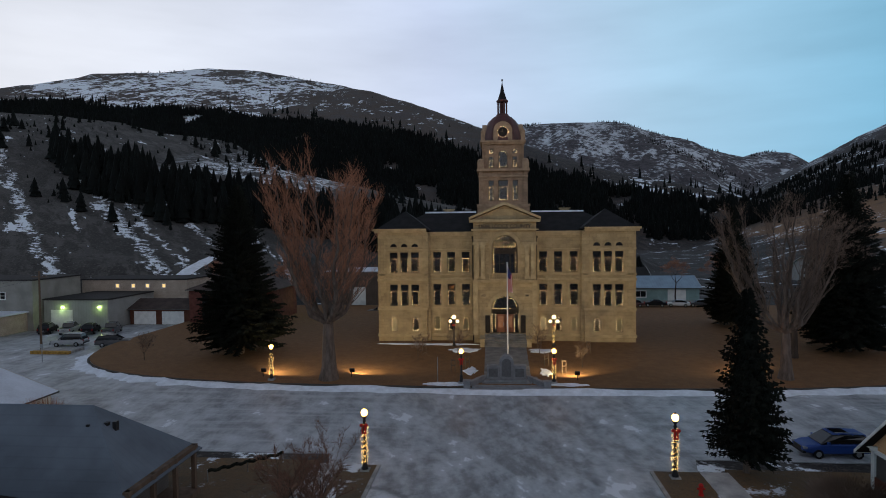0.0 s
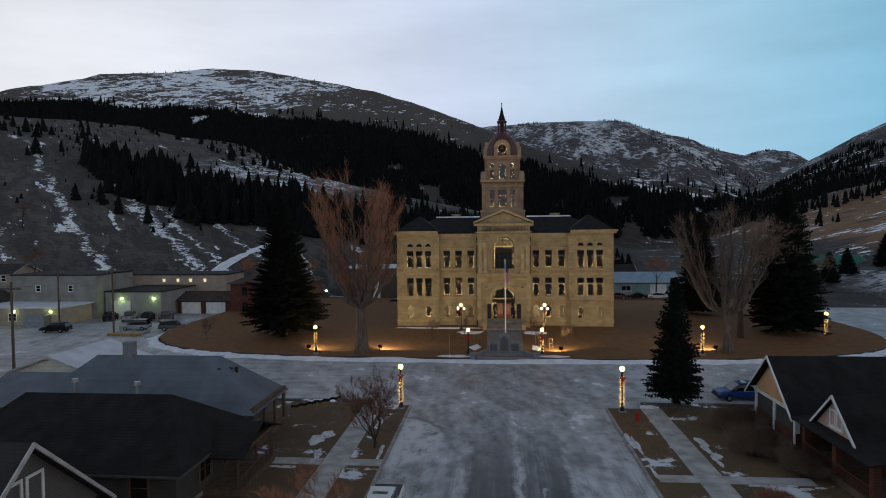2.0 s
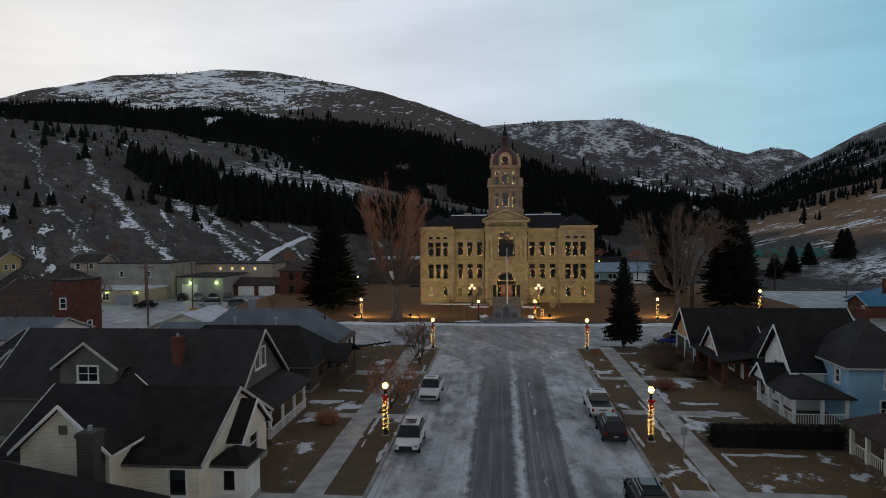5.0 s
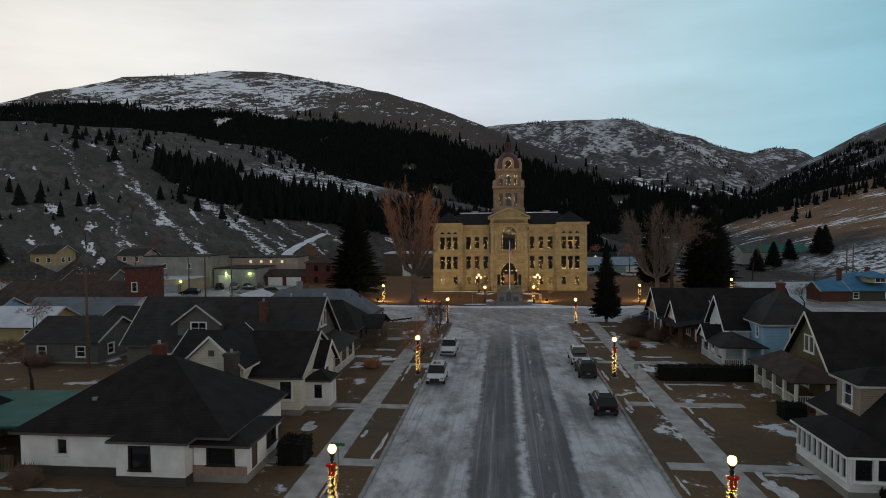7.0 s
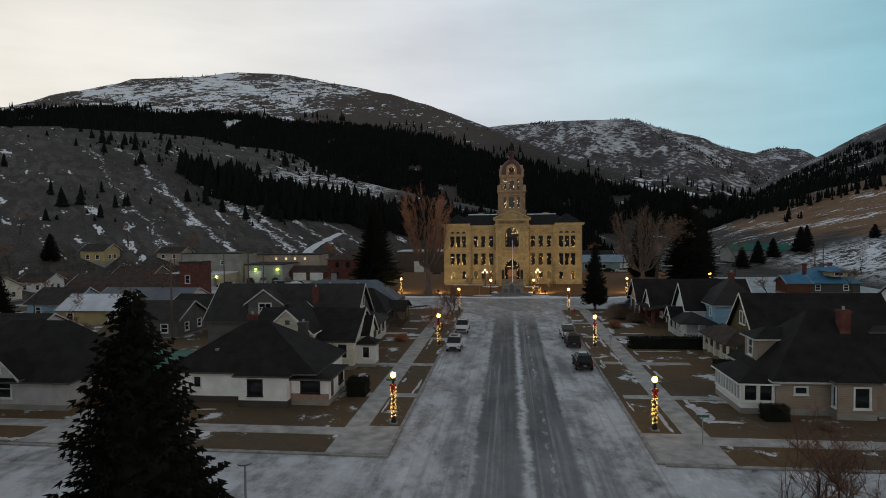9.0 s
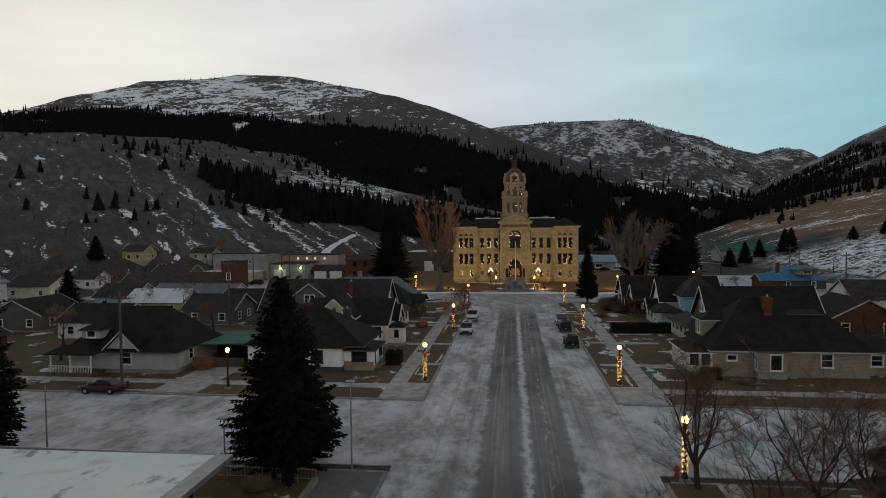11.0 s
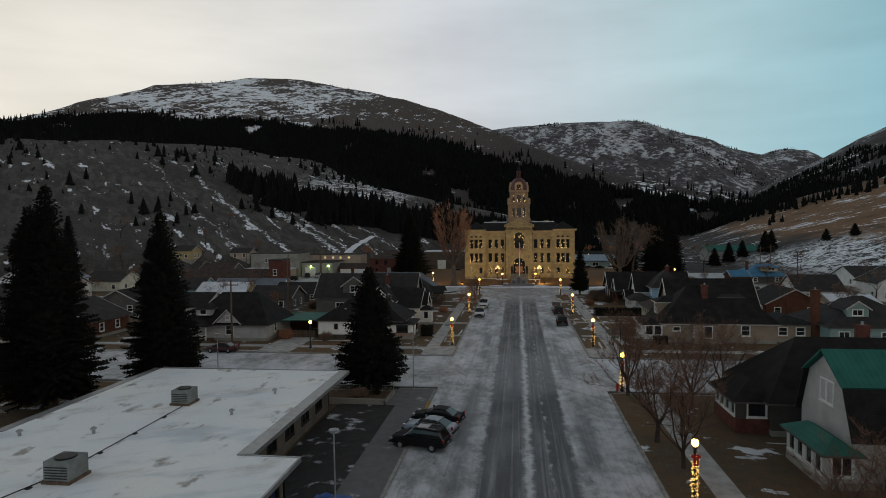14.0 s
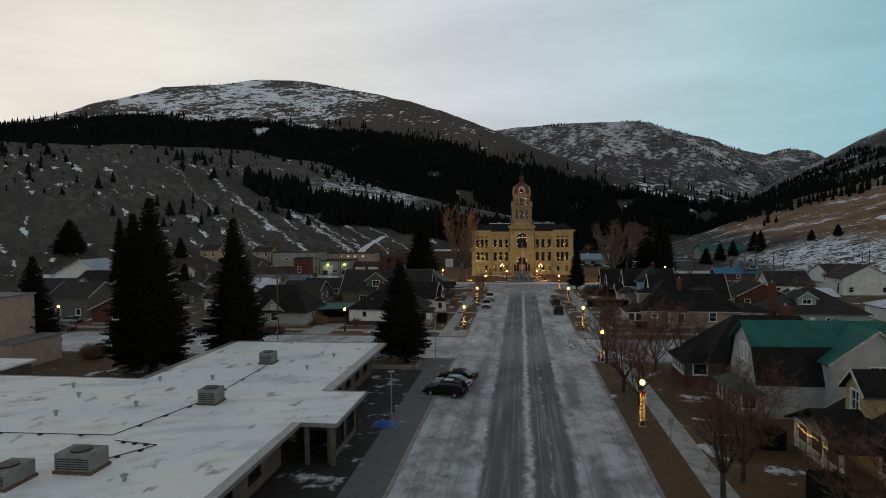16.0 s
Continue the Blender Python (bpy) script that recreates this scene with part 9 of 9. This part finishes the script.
poles = [utility_pole(-49.8, -33.4, 12.0), utility_pole(-56, 6, 12.0), utility_pole(-67.5, 40.6, 11.5), utility_pole(-81, 45, 11)]
more_p = [utility_pole(70, 4, 11), utility_pole(78, 48, 11), utility_pole(86, 60, 11, terrain_z(86, 60)), utility_pole(98, 10, 11), utility_pole(-44, -70.4, 10.5), utility_pole(-100, 52, 10)]
for a, b in ((0, 1), (1, 2), (2, 3)):
    (xa, ya, ha, za), (xb, yb, hb, zb) = poles[a], poles[b]
    w_ = Shape()
    for u in (-1.0, 1.0):
        for k in range(8):
            p = []
            for q in (k / 8, (k + 1) / 8):
                p.append((xa + u + (xb - xa) * q, ya + (yb - ya) * q, za + ha - 0.6 + (hb - ha) * q - 3.2 * q * (1 - q)))
            w_.tube(p[0], p[1], 0.012, 0.012, 3, False)
    lone("power_line", w_, MAT["black"], "thin sagging wires between utility poles", "wire", "power lines")


# ---- vehicles ----
PAINT = {}


def paint(name, rgb, rough=0.42):
    if name not in PAINT:
        PAINT[name] = material("car_paint_" + name, rgb, 0.62 if max(rgb) < 0.03 else rough, 0.0, vary=0.06, scale=2, bump=0.0, coat=0.0 if max(rgb) < 0.03 else 0.12)
    return PAINT[name]


def loft(stations):
    """A body skinned through cross-sections: (y, half width, low z, high z, inset of the top)."""
    s, k = Shape(), 10
    for y, w, z0, z1, top in stations:
        c = min(0.12, (z1 - z0) * 0.3)
        pts = [(-w + 0.05, z0), (w - 0.05, z0), (w, z0 + c), (w, z0 + (z1 - z0) * 0.55), (w - top * 0.6, z1 - c * 0.7), (w - top - 0.08, z1), (-w + top + 0.08, z1), (-w + top * 0.6, z1 - c * 0.7), (-w, z0 + (z1 - z0) * 0.55), (-w, z0 + c)]
        s.v += [(x, y, z) for x, z in pts]
    for i in range(len(stations) - 1):
        s.f += [(i * k + j, i * k + (j + 1) % k, (i + 1) * k + (j + 1) % k, (i + 1) * k + j) for j in range(k)]
    n = (len(stations) - 1) * k
    s.f += [tuple(range(k - 1, -1, -1)), tuple(range(n, n + k))]
    return s


def vehicle(kind, x, y, rz, colour, rgb, label, z=0.0, group="parked cars"):
    """A car whose nose points along its own +y."""
    name = {"pickup": "pickup_truck", "suv": "suv", "sedan": "sedan_car", "van": "van"}[kind]
    t = thing(name, label, "truck" if kind == "pickup" else "car", group, at=(x, y, z), rz=rz)
    pm = paint(colour, rgb)
    if kind == "pickup":
        L, W, wb = 5.8, 1.0, 1.8
        body = loft([(-2.9, 0.93, 0.55, 1.02, 0.02), (-2.82, 0.99, 0.45, 1.15, 0.02), (-0.9, 1.0, 0.42, 1.16, 0.03), (0.0, 1.0, 0.40, 1.16, 0.05), (1.35, 1.0, 0.42, 1.18, 0.06), (2.3, 0.98, 0.45, 1.12, 0.10), (2.8, 0.93, 0.48, 1.0, 0.12), (2.92, 0.86, 0.52, 0.85, 0.1)])
        cab = loft([(-0.95, 0.90, 1.1, 1.2, 0.02), (-0.8, 0.88, 1.1, 1.86, 0.12), (0.5, 0.88, 1.1, 1.9, 0.14), (0.75, 0.88, 1.1, 1.82, 0.14), (1.5, 0.90, 1.1, 1.2, 0.02)])
        roof = loft([(-0.8, 0.74, 1.83, 1.90, 0.04), (0.5, 0.72, 1.86, 1.94, 0.04), (0.7, 0.70, 1.82, 1.88, 0.04)])
    elif kind == "suv" or kind == "van":
        L, W, wb = 4.8, 0.95, 1.42
        top = 1.74 if kind == "suv" else 1.95
        body = loft([(-2.4, 0.86, 0.5, 0.95, 0.05), (-2.3, 0.94, 0.4, 1.05, 0.04), (-0.5, 0.95, 0.36, 1.06, 0.05), (1.0, 0.95, 0.36, 1.05, 0.05), (1.9, 0.92, 0.4, 0.98, 0.10), (2.3, 0.84, 0.45, 0.85, 0.12), (2.42, 0.75, 0.5, 0.75, 0.1)])
        cab = loft([(-2.32, 0.88, 1.0, 1.08, 0.02), (-2.0, 0.86, 1.0, top - 0.08, 0.16), (-0.5, 0.87, 1.0, top, 0.17), (0.35, 0.87, 1.0, top - 0.06, 0.17), (1.2, 0.90, 1.0, 1.08, 0.02)])
        roof = loft([(-2.0, 0.68, top - 0.1, top - 0.03, 0.04), (-0.5, 0.69, top - 0.02, top + 0.05, 0.04), (0.3, 0.67, top - 0.08, top - 0.01, 0.04)])
    else:
        L, W, wb = 4.7, 0.91, 1.4
        body = loft([(-2.35, 0.82, 0.5, 0.88, 0.08), (-2.2, 0.90, 0.38, 0.96, 0.08), (-0.5, 0.91, 0.32, 0.96, 0.05), (1.0, 0.91, 0.32, 0.95, 0.05), (1.9, 0.88, 0.36, 0.86, 0.12), (2.25, 0.80, 0.4, 0.74, 0.12), (2.36, 0.7, 0.46, 0.66, 0.1)])
        cab = loft([(-1.75, 0.84, 0.9, 0.98, 0.02), (-1.0, 0.82, 0.9, 1.38, 0.18), (-0.2, 0.82, 0.9, 1.44, 0.19), (0.3, 0.82, 0.9, 1.40, 0.19), (1.15, 0.85, 0.9, 0.97, 0.02)])
        roof = loft([(-1.0, 0.62, 1.36, 1.42, 0.04), (-0.2, 0.62, 1.42, 1.48, 0.04), (0.3, 0.60, 1.38, 1.43, 0.04)])
    part("body", body, pm, t)
    part("glasshouse", cab, MAT["carglass"], t, "dark tinted windows")
    part("roof", roof, pm, t)
    hz = max(v[2] for v in cab.v)
    for sg in (-1, 1):
        ys = {"pickup": (-0.8, 0.0, 0.72), "suv": (-1.95, -1.1, -0.1), "van": (-1.95, -1.1, -0.1), "sedan": (-0.98, -0.3, -0.28)}[kind]
        for yy in ys:
            pil = Shape().slab([(sg * (W - 0.06), yy - 0.05, 1.0), (sg * (W - 0.06), yy + 0.05, 1.0), (sg * (W - 0.25), yy + 0.05, hz - 0.03), (sg * (W - 0.25), yy - 0.05, hz - 0.03)], 0.03 * sg)
            part("pillar", pil, pm, t)
    wr = 0.39 if kind == "pickup" else 0.34
    wy = 1.8 if kind == "pickup" else 1.4
    for sx in (-1, 1):
        for sy in (-1, 1):
            a, b = sorted((sx * (W - 0.22), sx * (W + 0.02)))
            ty = part("tyre", Shape().tube((a, sy * wy, wr), (b, sy * wy, wr), wr, wr, 18), MAT["tyre"], t)
            part("rim", Shape().tube((sx * (W + 0.0), sy * wy, wr), (sx * (W + 0.03), sy * wy, wr), wr * 0.62, wr * 0.55, 12), MAT["rim"], ty)
    for sx in (-1, 1):
        yb = -L / 2
        part("tail_lamp", Shape().box(sx * (W - 0.16) - 0.09, sx * (W - 0.16) + 0.09, yb - 0.02, yb + 0.14, 0.78, 1.05), MAT["taillight"], t, "red tail lamp")
        part("head_lamp", Shape().box(sx * (W - 0.24) - 0.15, sx * (W - 0.24) + 0.15, L / 2 - 0.28, L / 2 - 0.02, 0.68, 0.84), MAT["headlight"], t, "clear head lamp")
        part("mirror", Shape().box(sx * (W + 0.1) - 0.1, sx * (W + 0.1) + 0.1, 0.72, 0.84, 1.08, 1.26), pm, t)
    gw2 = 0.78 if kind == "pickup" else 0.5
    part("grille", Shape().box(-gw2, gw2, L / 2 - 0.06, L / 2 + 0.03, 0.55, 0.8), MAT["black"], t)
    for ba, bb, bc, bd in ((-L / 2 - 0.1, -L / 2 + 0.15, 0.45, 0.62), (L / 2 - 0.15, L / 2 + 0.08, 0.4, 0.56)):
        part("bumper", Shape().box(-W + 0.1, W - 0.1, ba, bb, bc, bd), MAT["rim"] if kind == "pickup" else MAT["black"], t)
    part("plate", Shape().box(-0.16, 0.16, -L / 2 - 0.12, -L / 2 - 0.1, 0.64, 0.78), MAT["headlight"], t)
    if kind == "pickup":
        part("bed_cover", Shape().box(-0.88, 0.88, -2.75, -0.98, 1.14, 1.185), MAT["black"], t, "black bed cover")
        part("tailgate_bar", Shape().box(-0.35, 0.35, -2.94, -2.9, 0.9, 0.98), MAT["black"], t)
    if kind == "suv":
        for sg in (-1, 1):
            part("roof_rail", Shape().tube((sg * 0.6, -1.7, 1.8), (sg * 0.6, 0.1, 1.82), 0.025, 0.025, 6), MAT["rim"], t)
        part("sunroof", Shape().box(-0.45, 0.45, -0.9, 0.1, 1.785, 1.80), MAT["carglass"], t)
    if kind == "pickup":
        part("sunroof", Shape().box(-0.45, 0.45, 0.0, 0.35, 1.925, 1.95), MAT["carglass"], t)
    return t


WHITE, BLACK, GREY, SILVER = (0.62, 0.63, 0.65), (0.005, 0.005, 0.006), (0.06, 0.06, 0.065), (0.32, 0.33, 0.35)
vehicle("pickup", -8.15, -22.2, 180, "white", WHITE, "white crew-cab pickup parked at the kerb")
vehicle("suv", -8.2, -36.0, 180, "white", WHITE, "white crossover car parked at the kerb")
vehicle("pickup", 7.7, -26.2, 0, "white", WHITE, "white pickup with a black bed cover parked at the kerb")
vehicle("suv", 7.7, -32.6, 0, "darkgrey", (0.022, 0.021, 0.021), "dark grey sport utility car parked at the kerb")
vehicle("suv", 7.5, -45.2, 0, "black", BLACK, "black crossover car parked at the kerb")
vehicle("suv", 23.2, 5.2, 92, "blue", (0.012, 0.05, 0.24), "bright blue crossover car on the plaza street")
vehicle("suv", -8.7, -107.8, 77, "black", BLACK, "black sport utility car parked nose to the kerb")
vehicle("sedan", -8.3, -104.6, 77, "silverblue", (0.24, 0.28, 0.34), "silver-blue sedan parked nose to the kerb")
vehicle("sedan", -8.0, -101.6, 77, "black", BLACK, "black sedan parked nose to the kerb")
vehicle("sedan", -44.2, -73.2, 90, "maroon", (0.06, 0.008, 0.01), "dark maroon sedan parked on the side street")
vehicle("sedan", -56.5, -73.0, 90, "black", BLACK, "black sedan parked on the side street")
vehicle("sedan", -90.5, -64.5, 90, "paleblue", (0.20, 0.27, 0.30), "old pale green-blue sedan in a yard")
vehicle("sedan", -84.5, -73.4, 90, "maroon", (0.06, 0.008, 0.01), "dark red sedan parked on the side street")
vehicle("van", -65.4, 43.6, 100, "silver", SILVER, "silver van parked in the lot")
vehicle("suv", -58.4, 43.8, -70, "grey", GREY, "dark green-grey sport utility car in the lot")
vehicle("suv", -78.6, 41.0, 95, "black", BLACK, "black car parked by the office building")
for k, (x, c, r) in enumerate(((-77.6, "black", BLACK), (-73.6, "silver", SILVER), (-69.8, "black", BLACK), (-66.0, "grey", GREY))):
    vehicle("pickup" if k in (1, 3) else "suv", x, 54.6, 20, c, r, ("black", "silver", "black", "dark grey")[k] + " vehicle in the row before the garages")
for x, c, r, nm in ((27.0, "maroon", (0.06, 0.008, 0.01), "dark red"), (31.4, "black", BLACK, "black"), (36.0, "white", WHITE, "white"), (40.4, "grey", GREY, "dark grey")):
    vehicle("sedan", x, 84, 80, c, r, nm + " car parked behind the courthouse", 0.8)
vehicle("pickup", 92, 0, 90, "white", WHITE, "white pickup beyond the side street houses")
vehicle("sedan", -24.6, 78, 90, "grey", GREY, "dark grey car behind the lawn tree", 0.05)

# ---- buildings behind the plaza ----
MAT["brownmetal"] = rows_of(material("brown_metal_wall", (0.10, 0.075, 0.06), 0.6, vary=0.2, scale=0.6), 0.5, "X", dark=0.8)
MAT["whitemetal"] = rows_of(material("pale_metal_wall", (0.29, 0.29, 0.28), 0.6, vary=0.15, scale=0.6), 0.5, "X", dark=0.85)
b = thing("office_building", "low pale block building with a snowy awning", "building", "plaza buildings")
block(b, -100, -81.4, 56, 68, 0.1, 8.8, "concretewall", "shinglegrey", "flat", 0, 0.12, [("S", -94, 5.6, 1.0, 1.2), ("S", -87, 5.6, 1.0, 1.2)])
block(b, -100, -82.5, 47.5, 56, 0.1, 3.3, "tanwall", "snowroof", "flat", 0, 0.4, [("S", -97, 1.0, 1.4, 1.2), ("S", -92.4, 0.9, 1.6, 1.4, (2, 2))])
part("container", Shape().box(-88.5, -84.5, 45.5, 47.3, 0, 2.2), MAT["steel"], b)
for x in (-92.0, -84.6):
    part("wall_lamp", Shape().box(x - 0.14, x + 0.14, 47.3, 47.48, 2.6, 2.78), MAT["greenlamp"], b, "glowing yellow-green wall lamp")
    of_d = bpy.data.lights.new("wall_light", "POINT")
    of_d.energy, of_d.color, of_d.shadow_soft_size = 9, (0.78, 1.0, 0.20), 0.1
    of_o = new("wall_light", of_d)
    of_o.parent = b
    of_o.location = (x, 46.9, 2.5)
b = thing("garage_building", "pale garage building with a lit yellow-green wall lamp", "building", "plaza buildings")
block(b, -81, -69, 58, 72, 0.1, 5.2, "whitemetal", "shinglegrey", "flat", 0, 0.15)
part("garage_door", Shape().box(-79.6, -75.6, 57.9, 57.98, 0.1, 3.5), MAT["whitepaint"], b, "pale roller door")
for x in (-77.4, -70.6):
    part("wall_lamp", Shape().box(x - 0.2, x + 0.2, 57.8, 57.98, 3.85, 4.05), MAT["greenlamp"], b, "glowing yellow-green wall lamp")
    wl_d = bpy.data.lights.new("wall_light", "POINT")
    wl_d.energy, wl_d.color, wl_d.shadow_soft_size = 26, (0.72, 1.0, 0.22), 0.15
    wl_o = new("wall_light", wl_d)
    wl_o.parent = b
    wl_o.location = (x, 57.2, 3.6)
block(b, -84, -62, 72, 82, 0.1, 7.6, "tanwall", "shinglegrey", "flat", 0, 0.15, [("S", x, 6.1, 0.7, 0.7, (1, 2), "warmpane") for x in (-76.5, -73.2, -70.2, -66.8)])
b = thing("garage_row", "long low brown garage with two pale doors", "building", "plaza buildings")
block(b, -68.5, -56.5, 63.5, 71, 0.1, 3.0, "brownwall", "shinglebrown", "gx", 1.4, 0.4)
for x in (-65.6, -60.2):
    part("garage_door", Shape().box(x - 2.1, x + 2.1, 63.4, 63.48, 0.1, 2.5), MAT["whitepaint"], b)
b = thing("brick_building", "dark red brick building with a white door", "building", "plaza buildings")
block(b, -56, -40.5, 61.5, 74, 0.1, 6.8, "brick", "shinglebrown", "hip", 2.6, 0.5, [("S", -53, 4.3, 1.0, 1.5), ("S", -49.6, 4.3, 1.0, 1.5), ("S", -44, 4.3, 1.0, 1.5), ("S", -53, 1.2, 1.0, 1.5), ("S", -45, 1.2, 1.6, 1.4, (2, 2))], doors=[("S", -48.2, 0.3, 1.1, 2.2)], trim="joinery")
part("wall_lamp", Shape().box(-38.6, -38.3, 70.8, 71.0, 4.0, 4.3), MAT["greenlamp"], b, "glowing yellow-green wall lamp")
b = thing("brick_warehouse", "dark brick warehouse with a stepped parapet", "building", "plaza buildings")
block(b, -70.4, -66.2, 4, 9.5, 0.1, 9.2, "brick", "shinglegrey", "flat", 0, 0.1, [("S", -68.6, 1.2, 1.0, 1.6), ("S", -68.6, 5.0, 1.0, 1.6), ("E", 6.6, 1.2, 1.0, 1.6)])
b = thing("long_shed", "long brown metal shed with a snow-edged roof", "building", "plaza buildings")
block(b, -40, -17, 92, 106, 0.1, 7.6, "brownmetal", "snowroof", "flat", 0, 0.15)
part("garage_door", Shape().box(-34, -30.5, 91.9, 91.98, 0.1, 4.2), MAT["whitepaint"], b, "pale roller door")
b = thing("metal_shed", "long shed with pale blue ribbed roof and green wall", "building", "plaza buildings")
block(b, 24, 45, 98, 108, 0.4, 3.4, "tealwall", "paleblue", "gx", 2.2, 0.5, [("S", 27, 1.2, 2.4, 1.4, (2, 1)), ("S", 32, 1.2, 2.4, 1.4, (2, 1))])
part("garage_door", Shape().box(38, 42, 97.9, 97.98, 0.4, 2.9), MAT["whitepaint"], b)
b = thing("house", "dark house with a bright porch lamp behind the sheds", "house", "plaza buildings")
block(b, 24, 40, 122, 132, 0.4, 4.2, "darkwall", "shingle", "gx", 2.0, 0.5, [("S", 27, 1.2, 1.2, 1.4), ("S", 36, 1.2, 1.2, 1.4)])
part("porch_lamp", Shape().ball((32, 121.7, 5.0), 0.25, 8, 6), MAT["whiteglobe"], b, "bright porch lamp")
b = thing("metal_shed", "pale shed with a green metal roof at the hill's foot", "building", "plaza buildings")
block(b, 88, 112, 134, 146, 1.0, 5.6, "whitemetal", "greenmetal", "gx", 2.4, 0.5)
